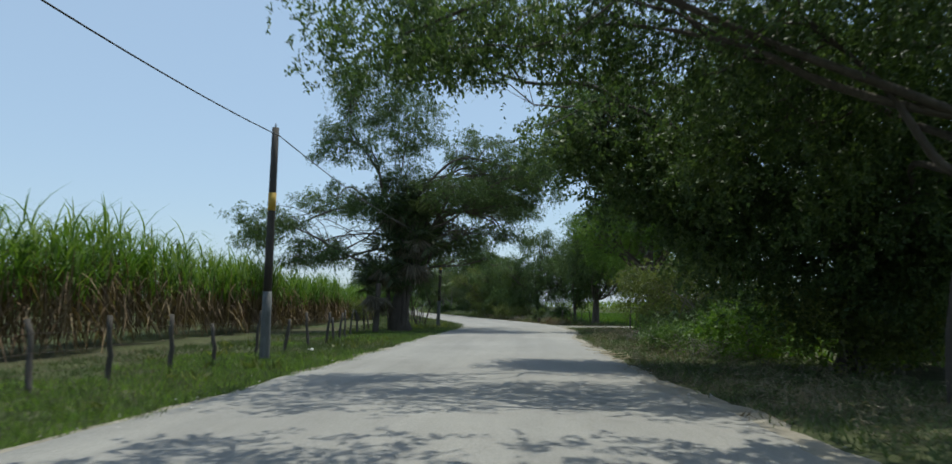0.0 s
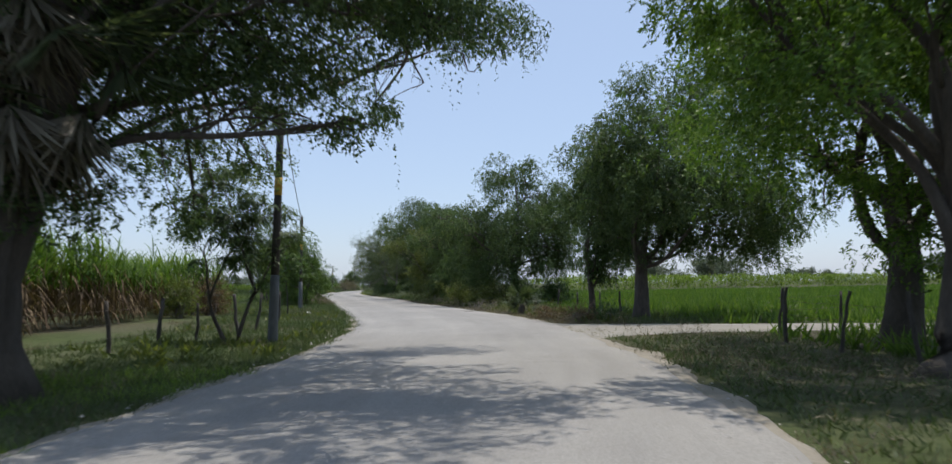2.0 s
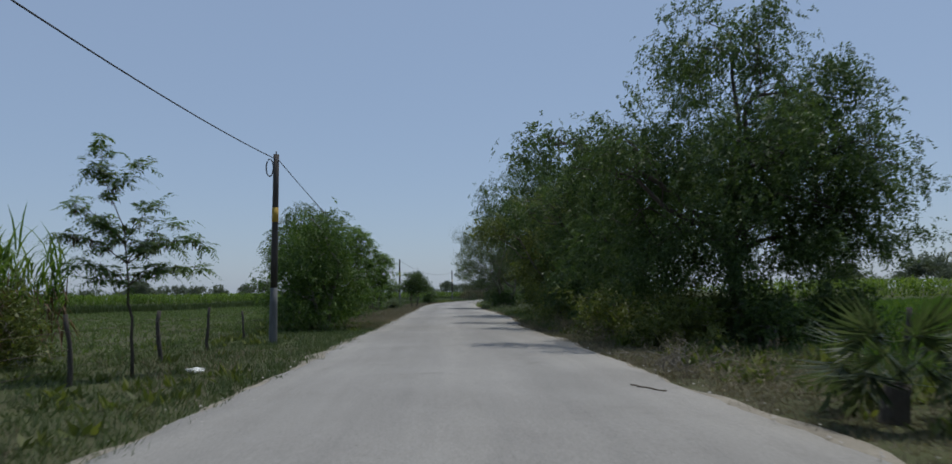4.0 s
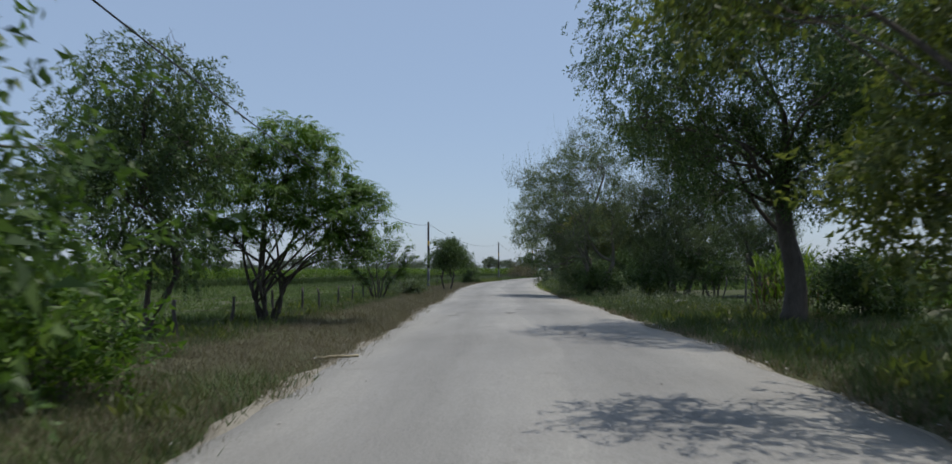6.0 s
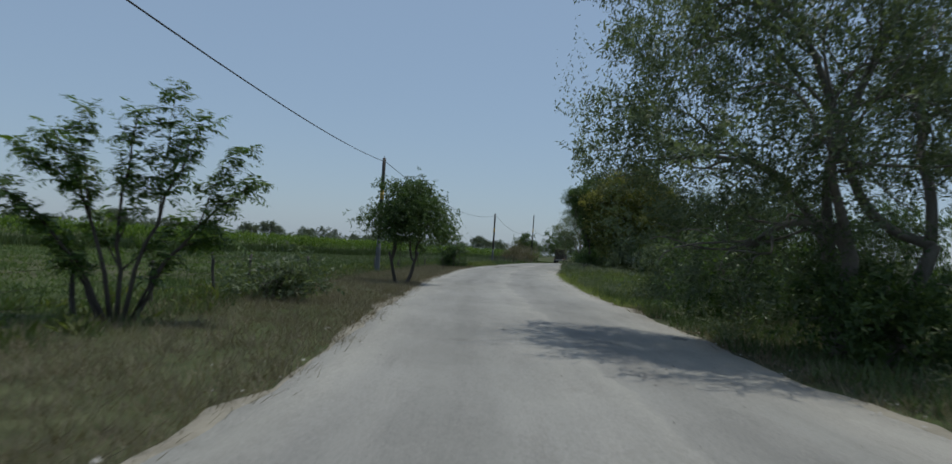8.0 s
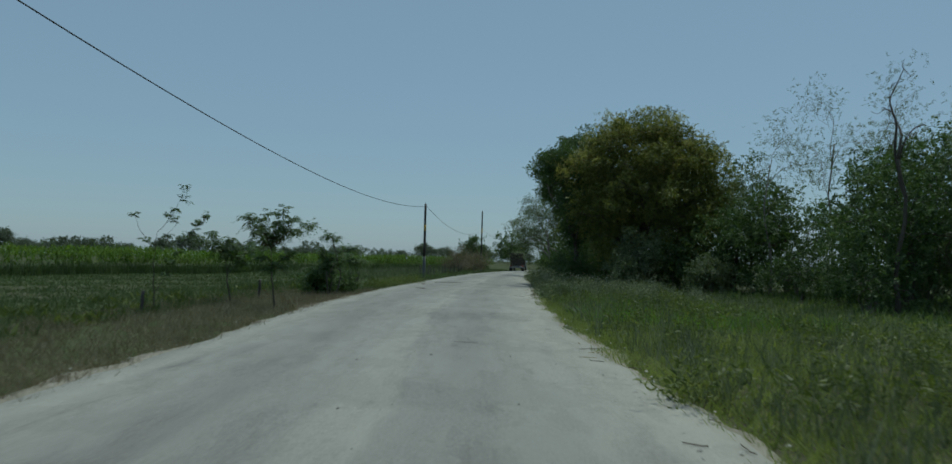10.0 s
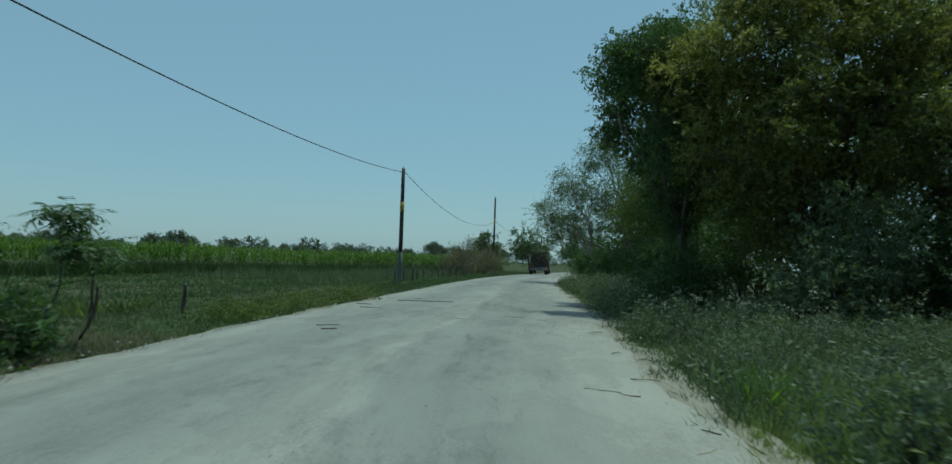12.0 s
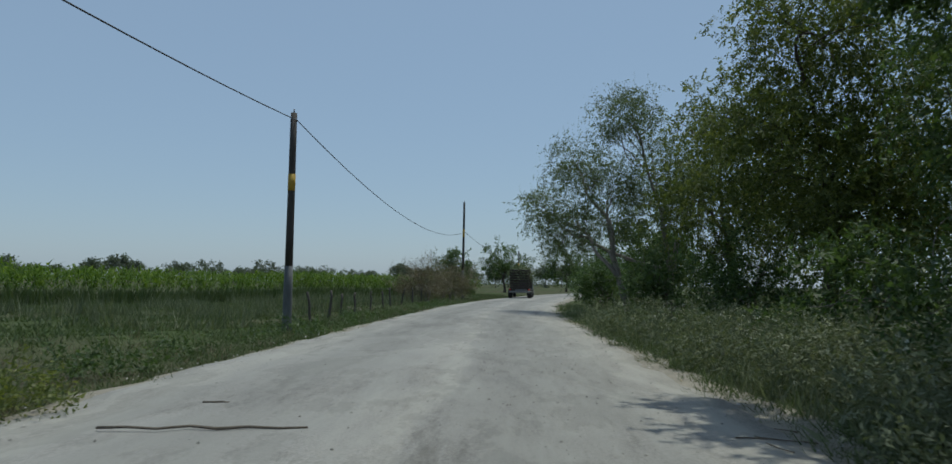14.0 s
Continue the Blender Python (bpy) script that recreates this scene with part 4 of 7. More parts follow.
tree("tree", "slender dark tree with drooping foliage at the field", 9.0, 69.2, 2.2, 0.18,
     [(-0.4, 0, 5.6, 1.4, 1.5, 1.2), (0.9, 0.2, 6.8, 1.6, 1.6, 1.3), (0.6, 0, 3.6, 0.8, 0.9, 1.2), (1.7, -0.5, 5.0, 1.2, 1.4, 1.2), (0.5, 0, 2.4, 0.8, 0.8, 0.9), (1.5, 0.2, 3.2, 1.0, 1.0, 1.0)], 30000, 0.14, 0.064, LEAF_TREE, BARK, 0.8, 26, clump=0.3, inner=0.22, hang=240, hang_length=(0.5, 1.6))
# ---- thicket on the right, past the track
tree("tree", "tall dark tree with drooping foliage beside the road", 6.9, 87.0, 3.6, 0.30,
     [(-0.1, 0, 9.3, 2.5, 2.7, 1.7), (-5.2, -1.0, 6.2, 1.6, 1.2, 0.7), (-3.8, -2.6, 5.6, 1.4, 1.0, 0.6), (3.8, -0.5, 5.6, 1.5, 1.6, 1.5), (-2.2, 0.5, 5.8, 2.6, 3.0, 2.2), (2.2, 0, 5.8, 2.6, 2.8, 2.4), (0.5, -2.0, 5.2, 2.9, 2.4, 2.3), (0.5, 2.5, 5.8, 2.8, 2.6, 2.4), (3.4, -1.0, 3.8, 1.8, 2.0, 1.6), (0, -1.5, 3.0, 2.8, 2.2, 1.6), (-2.6, 0, 2.9, 2.2, 2.6, 1.7), (2.6, 0.5, 2.9, 1.9, 2.2, 1.5), (2.6, 0.4, 7.8, 1.7, 2.0, 1.5)],
     70000, 0.15, 0.07, LEAF_TREE, BARK, 0.7, 27, clump=0.34, inner=0.3, bunch=24, hang=420, hang_length=(0.5, 1.7))
tree("tree", "bushy dark tree at the edge of the road", 3.3, 95.5, 2.0, 0.2,
     [(0, 0, 6.2, 2.3, 2.7, 1.8), (-0.8, 1.5, 3.8, 2.0, 2.6, 1.9), (1.5, -1.0, 4.0, 2.4, 2.4, 2.2), (-0.6, -0.5, 1.9, 1.9, 2.2, 1.3), (-3.2, 1.0, 5.2, 1.3, 1.1, 0.6)], 32000, 0.17, 0.075, LEAF_TREE, BARK, 0.5, 28, clump=0.34, inner=0.25)
tree("tree", "bushy olive tree at the edge of the road", 1.3, 101.5, 2.0, 0.18,
     [(0.2, 0, 5.4, 2.1, 2.6, 1.6), (-0.7, 1.5, 3.0, 1.7, 2.4, 1.6), (1.8, 0.5, 4.0, 2.3, 2.5, 2.2), (0, -0.5, 1.6, 1.7, 2.2, 1.2), (-3.5, 1.0, 5.0, 1.4, 1.2, 0.6)], 30000, 0.17, 0.075, LEAF_OLIVE, BARK, 0.5, 29, clump=0.34, inner=0.25)
tree("tree", "bare grey twiggy sapling above the thicket", 2.6, 103.5, 5.2, 0.10,
     [(-0.6, 0, 6.6, 0.8, 0.8, 0.9), (0.5, 0.3, 6.2, 0.8, 0.8, 0.8)], 130, 0.10, 0.03, LEAF_GREY, BARK_PALE, 0.2, 30, twigs=12)
tree("tree", "tall lacy tree with long limbs over the road edge", 0.9, 116.2, 4.6, 0.34,
     [(-3.6, -1.7, 7.8, 2.4, 2.6, 1.5), (-1.1, -3.2, 9.2, 2.8, 2.8, 1.5), (2.0, -3.2, 7.2, 2.6, 2.6, 2.0), (-2.2, 0.8, 6.6, 2.2, 2.4, 1.2), (0.6, -5.8, 6.8, 2.4, 2.2, 1.5), (1.9, 0.3, 5.6, 2.2, 2.4, 1.9), (-2.6, -2.0, 4.6, 0.8, 0.9, 0.9), (-4.2, -1.7, 5.8, 1.0, 1.2, 0.8), (0.2, 0.2, 8.6, 2.4, 2.4, 1.6), (0.7, -0.6, 4.2, 1.0, 1.0, 1.4), (1.4, -1.6, 5.4, 1.6, 1.6, 1.4), (-2.5, 0, 4.7, 1.1, 1.0, 0.8), (-3.5, 0, 5.6, 1.2, 1.1, 0.8), (-1.7, 0.2, 3.8, 0.7, 0.7, 0.5), (-1.2, 0, 5.7, 1.5, 1.3, 1.0), (-0.2, -0.3, 4.6, 0.9, 0.9, 0.7)],
     78000, 0.13, 0.06, LEAF_TREE, BARK, 0.7, 36, clump=0.28, limb_size=0.2, inner=0.1, bunch=12, hang=420, hang_length=(0.5, 1.7))
bush("dark undergrowth below the roadside tree", 3.4, 117.5, 2.0, 2.0, 9000, LEAF_TREE, 37)
bush("dark undergrowth below a roadside tree", 7.4, 84.6, 1.8, 1.7, 5000, LEAF_TREE, 139)
bush("dark undergrowth below a roadside tree", 9.6, 86.0, 1.6, 1.6, 4000, LEAF_TREE, 140)
bush("dark undergrowth at the edge of a thicket", 5.2, 85.0, 1.7, 1.5, 5000, LEAF_OLIVE, 39)
bush("dark undergrowth below the roadside tree", 3.6, 91.0, 2.0, 2.0, 6000, LEAF_OLIVE, 38)
# ---- feathery thorn trees on the right
for x, y, h, seed, lobes in (
        (-5.6, 139.5, 2.6, 41, [(-2.6, 0.5, 6.6, 3.0, 2.6, 1.9), (0, 0, 8.2, 2.6, 2.6, 2.2), (-1.0, -1.8, 4.2, 2.8, 2.4, 2.2), (1.5, 1.5, 5.0, 2.6, 2.6, 2.4), (-3.8, 1.5, 4.2, 1.8, 1.8, 1.6), (-2.0, 0, 1.9, 2.6, 2.0, 1.2)]),
        (-0.6, 140.5, 2.8, 42, [(0, 0, 8.6, 2.2, 2.2, 2.3), (-1.0, -1.0, 5.2, 2.8, 2.6, 2.4), (1.8, 0.5, 5.6, 2.4, 2.4, 2.4), (0, -1.5, 3.0, 2.8, 2.4, 1.8)]),
        (4.2, 141.0, 2.8, 43, [(-0.2, 0, 8.2, 2.0, 2.2, 2.0), (0.6, -1.0, 5.2, 2.0, 2.2, 2.2), (-1.6, 0.5, 5.4, 2.0, 2.2, 2.2), (0.0, -1.5, 3.0, 2.2, 2.2, 1.6)])):
    tree("thorn_tree", "grey-green feathery thorn tree with pale twigs", x, y, h, 0.2, lobes, (54000 if x < 2 else 30000), 0.13, 0.05, LEAF_GREY, BARK_PALE, 0.1, seed,
         stems=3, clump=0.24, twigs=10, group="feathery thorn trees", spread=1.4, inner=0.22, bunch=20, limb_size=0.3, wands=760, wand_length=(0.6, 1.7))
for i, (bx, by, br, bh) in enumerate(((-5.4, 138.6, 1.6, 1.8), (-2.6, 139.4, 2.0, 2.2), (1.2, 139.0, 2.4, 3.0), (5.4, 139.6, 2.6, 3.2))):
    bush("dark dense undergrowth below thorn trees", bx, by, br, bh, 5200, LEAF_TREE, 440 + i)
bush("dark bush under thorn trees", -6.4, 147.5, 2.4, 2.6, 8000, LEAF_TREE, 45)
bush("dark bush beside the road bend", -7.6, 156.0, 2.2, 3.0, 8000, LEAF_GREY, 46)
bush("low bush in grass beside the road", -5.2, 150.0, 1.6, 1.2, 4000, LEAF_GREY, 47)
# ---- round tree and the wood on the right near the end
round_tree = tree("tree", "broad rounded tree with olive-tinted crown beside the road", -8.8, 203.8, 3.4, 0.4,
     [(0.2, 0, 9.9, 2.4, 2.6, 1.2), (2.0, -0.2, 9.3, 1.8, 2.2, 1.1), (-1.6, -0.4, 9.0, 1.7, 2.2, 1.1), (3.8, -0.4, 7.9, 1.9, 2.2, 1.3), (-2.9, 0, 7.2, 1.9, 2.6, 1.4), (-1.2, -2.0, 7.4, 2.0, 1.6, 1.3), (1.8, -2.2, 7.6, 2.2, 1.6, 1.3), (2.8, 0.2, 6.8, 2.6, 3.0, 2.2),
      (0, -2.6, 5.6, 3.2, 2.0, 1.9), (0.5, 2.6, 6.4, 3.4, 2.8, 2.6), (4.0, -1.5, 5.0, 2.0, 2.2, 1.6), (5.0, -0.6, 5.8, 1.4, 1.8, 1.3), (-2.4, -1.6, 4.6, 2.0, 2.0, 1.6), (2.6, -2.2, 3.4, 2.2, 1.8, 1.5), (-1.6, -1.8, 2.8, 2.0, 1.8, 1.3)],
     86000, 0.145, 0.085, LEAF_GOLD, BARK, 0.3, 51, clump=0.33, bunch=26, inner=0.2, limb_size=0.25)
# extra pale leaves over the upper lobes paint the crown's lit rim
rng_y = np.random.RandomState(512)
part("sunlit_top", mesh_from("sunlit_top", *crown_arrays(rng_y, [(0.2, -0.2, 10.2, 2.3, 2.4, 0.9), (2.0, -0.5, 9.6, 1.7, 2.0, 0.9), (-1.6, -0.7, 9.3, 1.6, 2.0, 0.9), (3.8, -0.7, 8.3, 1.8, 2.0, 1.0), (-2.9, -0.4, 7.7, 1.7, 2.3, 1.0), (1.6, -2.3, 8.0, 2.0, 1.4, 0.9)], 26000, 0.12, 0.07, 0.2, 0.3, 9, 1.0, 0.0, 20), LEAF_SUNLIT), round_tree, "pale golden leaves coloured as the sunlit crown top")
tree("tree", "narrow dark tree leaning towards the road", -12.6, 205.2, 3.2, 0.2,
     [(-1.9, -0.5, 7.7, 1.1, 1.1, 0.6), (-1.0, -0.4, 7.9, 1.2, 1.5, 1.5), (0.3, -0.5, 5.6, 1.5, 1.6, 1.8), (0.2, 1.0, 3.8, 1.1, 1.4, 1.6), (-1.9, 4.4, 6.9, 0.8, 1.1, 1.0), (-1.2, 3.4, 8.0, 1.1, 1.3, 1.2), (-0.4, 3.2, 5.9, 1.0, 1.3, 1.1), (0.4, 3.0, 9.4, 1.7, 1.8, 1.5)], 40000, 0.13, 0.08, LEAF_TREE, BARK, 0.3, 52, clump=0.26, bunch=20, limb_size=0.3)
bush("light green bush in front of a dark tree", -9.6, 199.8, 1.5, 3.7, 13000, LEAF_GREY, 53, 0.12, 0.055)
bush("dark leafy bush in front of a narrow tree", -12.6, 203.6, 1.3, 2.2, 6000, LEAF_TREE, 154, 0.11, 0.05)
bush("small grey-green bush in the verge grass", -13.3, 186.1, 0.5, 0.75, 2600, LEAF_GREY, 157, 0.09, 0.045)
bush("dark bush at the foot of a tree", -12.0, 207.5, 2.0, 2.4, 9000, LEAF_TREE, 54, 0.12, 0.055)
for i, (bx, by, br, bh) in enumerate(((-9.6, 208.6, 2.2, 3.4), (-6.0, 206.5, 2.4, 3.6), (-11.6, 213.0, 2.0, 3.0), (-12.2, 221.0, 2.0, 3.0), (-13.2, 229.0, 1.8, 2.8))):
    bush("dark dense undergrowth below the wood", bx, by, br, bh, 8000, LEAF_TREE, 540 + i, 0.13, 0.06)
for x, y, h, r, seed in ((-1.6, 197.0, 6.4, 3.4, 55), (2.0, 192.0, 7.2, 3.6, 56), (6.0, 187.5, 7.4, 3.8, 57), (9.5, 181.5, 7.2, 3.8, 58), (-3.6, 200.0, 5.6, 2.8, 59), (-0.9, 185.0, 6.6, 2.8, 152), (1.2, 189.4, 6.6, 3.0, 153)):
    rr = np.random.RandomState(seed)
    tree("tree", "dark dense tree in a roadside thicket", x, y, h * 0.35, 0.2,
         [(rr.uniform(-1, 1), rr.uniform(-1, 1), h * 0.72, r * 0.75, r * 0.75, h * 0.26), (-r * 0.4, 0, h * 0.42, r * 0.7, r * 0.7, h * 0.32), (r * 0.4, -r * 0.3, h * 0.42, r * 0.7, r * 0.7, h * 0.34)],
         (14000 if x > 4 else 9000), 0.19, 0.10, LEAF_TREE, BARK, 0.4, seed, clump=0.45, group="roadside thicket trees")
for i, (bx, by, br, bh) in enumerate(((-5.6, 197.6, 1.9, 2.2), (-2.2, 193.4, 2.2, 2.4), (1.2, 188.6, 2.3, 2.8), (4.6, 183.4, 2.4, 2.8), (7.6, 177.6, 2.4, 3.0))):
    bush("leafy undergrowth before the roadside thicket", bx, by, br, bh, 6000, LEAF_TREE if i % 2 else LEAF_GREY, 560 + i, 0.15, 0.07)
tree("bare_tree", "dead dark tree with forked bare branches", -1.9, 183.6, 5.4, 0.09,
     [(-0.5, 0, 7.2, 0.5, 0.5, 0.9), (0.3, 0.2, 8.6, 0.6, 0.5, 0.9), (0.9, 0, 6.6, 0.4, 0.5, 0.9)], 180, 0.06, 0.015, LEAF_GREY, BARK, 0.2, 155, twigs=4, fork=0.6, fine=1, limb_size=0.6)
bush("leafy undergrowth below a dead tree", -2.6, 184.2, 1.7, 2.4, 5000, LEAF_TREE, 156, 0.13, 0.06)
for x, y, h, seed in ((-3.0, 195.5, 9.4, 61), (-0.6, 193.5, 10.6, 62), (0.9, 190.5, 10.4, 63), (2.6, 186.5, 9.4, 60)):
    rr = np.random.RandomState(seed)
    tree("bare_sapling", "tall thin bare sapling with sparse feathery leaves", x, y, h * 0.7, 0.06,
         [(rr.uniform(-0.8, 0.8), 0, h * 0.86, 0.9, 0.9, h * 0.12), (rr.uniform(-1.2, 0.2), 0.3, h * 0.62, 1.1, 1.0, h * 0.14), (rr.uniform(0, 1.4), -0.3, h * 0.7, 1.0, 1.0, h * 0.14)],
         2600, 0.13, 0.035, LEAF_GREY, BARK_PALE, 0.3, seed, twigs=7, fork=0.7, group="bare saplings")
for x, y, h, r, seed, leaf in ((-6.6, 214.0, 11.0, 4.2, 64, LEAF_TREE), (-9.4, 222.0, 11.2, 3.9, 65, LEAF_OLIVE), (-3.0, 208.5, 10.0, 4.0, 66, LEAF_TREE), (-10.6, 229.5, 10.0, 3.4, 67, LEAF_OLIVE), (-5.0, 232.0, 10.0, 4.0, 68, LEAF_TREE)):
    rr = np.random.RandomState(seed)
    tree("tree", "tall dark tree in the wood beside the road", x, y, h * 0.4, 0.26,
         [(rr.uniform(-1, 1), rr.uniform(-1, 1), h * 0.76, r * 0.72, r * 0.72, h * 0.23), (-r * 0.45, 0, h * 0.5, r * 0.62, r * 0.7, h * 0.26), (r * 0.45, -r * 0.3, h * 0.5, r * 0.65, r * 0.7, h * 0.3), (0, -r * 0.5, h * 0.3, r * 0.75, r * 0.5, h * 0.22)],
         (44000 if 212 < y < 225 and x < -6 else 22000 if y > 225 and x < -6 else 6000), (0.15 if x < -6 else 0.22), (0.075 if x < -6 else 0.12), leaf, BARK, 0.45, seed, clump=0.45, inner=0.28, group="trees of the roadside wood")
tree("thorn_tree", "pale feathery tree leaning over the road edge", -13.4, 234.0, 3.4, 0.2,
     [(-4.5, 4.4, 5.3, 1.4, 1.7, 1.1), (-2.9, 1.8, 7.2, 1.6, 1.9, 1.2), (-0.9, -1.0, 8.9, 1.7, 1.9, 1.3), (-3.2, 3.0, 4.0, 1.5, 1.9, 1.4), (1.0, 0, 6.0, 2.2, 2.2, 2.2), (-1.4, 0.5, 5.2, 1.8, 1.8, 1.8)], 30000, 0.14, 0.06, LEAF_GREY, BARK_PALE, 0.4, 69, stems=2, clump=0.3, spread=1.4, bunch=11, wands=260, wand_length=(0.4, 1.2))
bush("dark dense bush beside a rounded tree", -4.4, 200.6, 2.6, 4.0, 9000, LEAF_TREE, 150, 0.15, 0.07)
bush("dark dense bush below a rounded tree", -6.6, 201.2, 2.0, 3.0, 7000, LEAF_TREE, 151, 0.14, 0.065)
bush("dark bush under a feathery tree", -14.6, 243.0, 2.4, 3.0, 7000, LEAF_TREE, 70)
bush("dark bush beyond the road bend", -13.2, 252.0, 3.0, 4.0, 8000, LEAF_TREE, 71)
for x, y, h, r, seed in ((-9.5, 262.0, 7.5, 4.0, 72), (-4.5, 285.0, 8.5, 4.5, 73), (0.0, 310.0, 9.0, 5.0, 74), (-25.0, 330.0, 9.0, 4.6, 75), (-14.0, 345.0, 10.0, 5.0, 76), (-5.0, 352.0, 10.0, 5.5, 77), (-33.0, 322.0, 7.0, 3.6, 78)):
    rr = np.random.RandomState(seed)
    tree("tree", "distant dark green tree beyond the road bend", x, y, h * 0.35, 0.25,
         [(0, 0, h * 0.72, r * 0.75, r * 0.75, h * 0.25), (-r * 0.45, 0, h * 0.48, r * 0.6, r * 0.6, h * 0.26), (r * 0.45, 0, h * 0.48, r * 0.6, r * 0.6, h * 0.26)],
         4500, 0.34, 0.18, LEAF_TREE, BARK, 0.3, seed, clump=0.5, twigs=3, fine=1, group="distant trees at the bend")


# ---- small trees and bushes on the left
feather_tree("tree", "young feathery-leaved tree beside a pole", -4.0, 55.3, 1.6, 0.07,
     [(-0.2, 0, 4.2, 0.9, 0.9, 0.9), (0.9, 0, 3.5, 0.7, 0.8, 0.9), (1.6, 0.2, 2.7, 0.4, 0.5, 0.5), (-0.6, 0, 3.0, 0.8, 0.8, 0.9), (0.5, 0, 2.3, 0.8, 0.8, 0.8)], 84, LEAF_TREE, 81, 2, 0.62, 0.2, 0.055, 7, 7, 1.35)
sprig_tree("sapling", "thin young sapling with feathery leaves and dry pods", -6.95, 77.5, 32, 0.045,
     [(0.0, 0.0, -0.21, 3.14, 5, -0.01), (-0.21, 3.06, -0.68, 4.89, 10, 0.05), (-0.15, 2.27, 1.48, 2.88, 7, 0.12), (-0.15, 1.92, 1.33, 2.27, 5, 0.12), (-0.19, 2.53, 0.72, 3.23, 5, 0.1), (-0.23, 2.88, 0.38, 3.58, 5, 0.08), (-0.38, 3.84, 0.11, 4.45, 5, 0.08),
      (-0.23, 2.62, -1.22, 3.67, 7, -0.1), (-0.19, 2.18, -1.41, 2.97, 7, -0.1), (-0.15, 1.83, -1.06, 2.36, 5, -0.1), (-0.15, 1.75, 0.46, 2.36, 5, 0.1), (-0.23, 2.79, -0.68, 3.14, 5, -0.1), (-0.46, 4.02, -0.84, 4.37, 3, -0.05), (-0.15, 1.75, -0.61, 2.06, 3, -0.1),
      (-0.23, 2.36, 0.15, 2.71, 5, 0.1)],
     LEAF_MID, 82, 0.40, 0.14, 0.042, 8, 5, 0.85, 360)
bush("rounded dense green bush beside the fence", -9.8, 96.5, 2.4, 5.6, 24000, LEAF_MID, 83, 0.16, 0.065, 0.5, "tree",
     [(0, 0, 3.4, 2.0, 2.0, 1.6), (-0.9, 0, 2.0, 1.6, 1.6, 1.5), (1.3, 0.3, 2.2, 1.5, 1.6, 1.5), (0, -1, 1.4, 1.8, 1.4, 1.2), (0.2, 0, 4.6, 1.1, 1.1, 0.9)])
bush("dark olive bush at the corner of the cane", -11.5, 79.2, 1.2, 2.2, 4500, LEAF_OLIVE, 183, 0.15, 0.06)
for i, (bx, by, br, bh) in enumerate(((7.3, 63.8, 0.6, 0.5), (8.5, 63.2, 0.6, 0.5), (6.5, 66.0, 0.5, 0.45))):
    bush("low dark withered shrub at the road edge", bx, by, br, bh, 1500, LEAF_TREE if i % 2 else CANE_DRY, 190 + i, 0.10, 0.04)
bush("withered brown shrub at the corner of the cane", -11.0, 76.6, 1.0, 2.2, 4200, CANE_DRY, 185, 0.15, 0.05, 0.5)
bush("dark olive bush at the edge of the cane", -11.3, 72.5, 1.1, 1.9, 4000, LEAF_OLIVE, 184, 0.15, 0.06)
bush("low green bush beside the fence", -10.8, 101.5, 1.6, 2.4, 5000, LEAF_LIGHT, 84)
tree("tree", "dark leafy tree with drooping brownish twigs", -15.6, 110.0, 2.2, 0.11,
     [(0.2, 0, 6.2, 1.9, 1.9, 1.6), (-1.2, 0.5, 4.8, 1.8, 1.8, 1.4), (1.3, 0, 4.6, 1.5, 1.6, 1.2), (0, -1.2, 3.6, 1.7, 1.4, 1.2), (0.4, 0.2, 2.6, 1.2, 1.2, 0.9)], 26000, 0.15, 0.06, LEAF_TREE, BARK, 0.8, 85, stems=3, clump=0.3, spread=1.3, per_twig=12, inner=0.1, bunch=14, hang=160, hang_length=(0.4, 1.0))
feather_tree("tree", "many-stemmed leafy tree with drooping feathery sprays", -15.3, 116.2, 1.4, 0.085,
     [(0.2, 0, 5.0, 1.5, 1.5, 0.9), (-1.5, 0, 4.3, 1.2, 1.4, 0.9), (1.8, 0.3, 4.7, 1.3, 1.4, 0.9), (2.7, 0.5, 3.7, 1.1, 1.2, 0.9), (3.5, 0.5, 2.9, 0.8, 0.8, 0.6), (0.6, -0.6, 3.1, 1.5, 1.2, 0.6), (2.2, 0.3, 2.5, 1.0, 0.9, 0.6), (-1.4, -0.4, 2.8, 1.2, 1.1, 0.7), (0.4, 1.2, 4.2, 1.5, 1.3, 0.9),
      (0.4, -1.3, 3.9, 1.5, 1.2, 0.8), (2.4, -0.5, 3.2, 1.2, 1.0, 0.7), (-2.3, 0, 3.1, 0.9, 1.0, 0.8), (-2.4, 0.2, 2.2, 0.8, 0.8, 0.5), (3.1, 0.3, 2.1, 0.8, 0.8, 0.5), (0.6, 0.2, 6.2, 1.3, 1.3, 0.6), (-1.2, 0.2, 5.6, 1.2, 1.2, 0.6), (1.6, -0.6, 5.6, 1.1, 1.1, 0.6), (3.1, 0.8, 3.9, 0.8, 0.8, 0.7), (2.6, 1.0, 2.6, 1.0, 0.9, 0.5)], 640, LEAF_LIGHT, 186, 6, 0.50, 0.15, 0.045, 8, 6, 1.1, 6, pods=340)
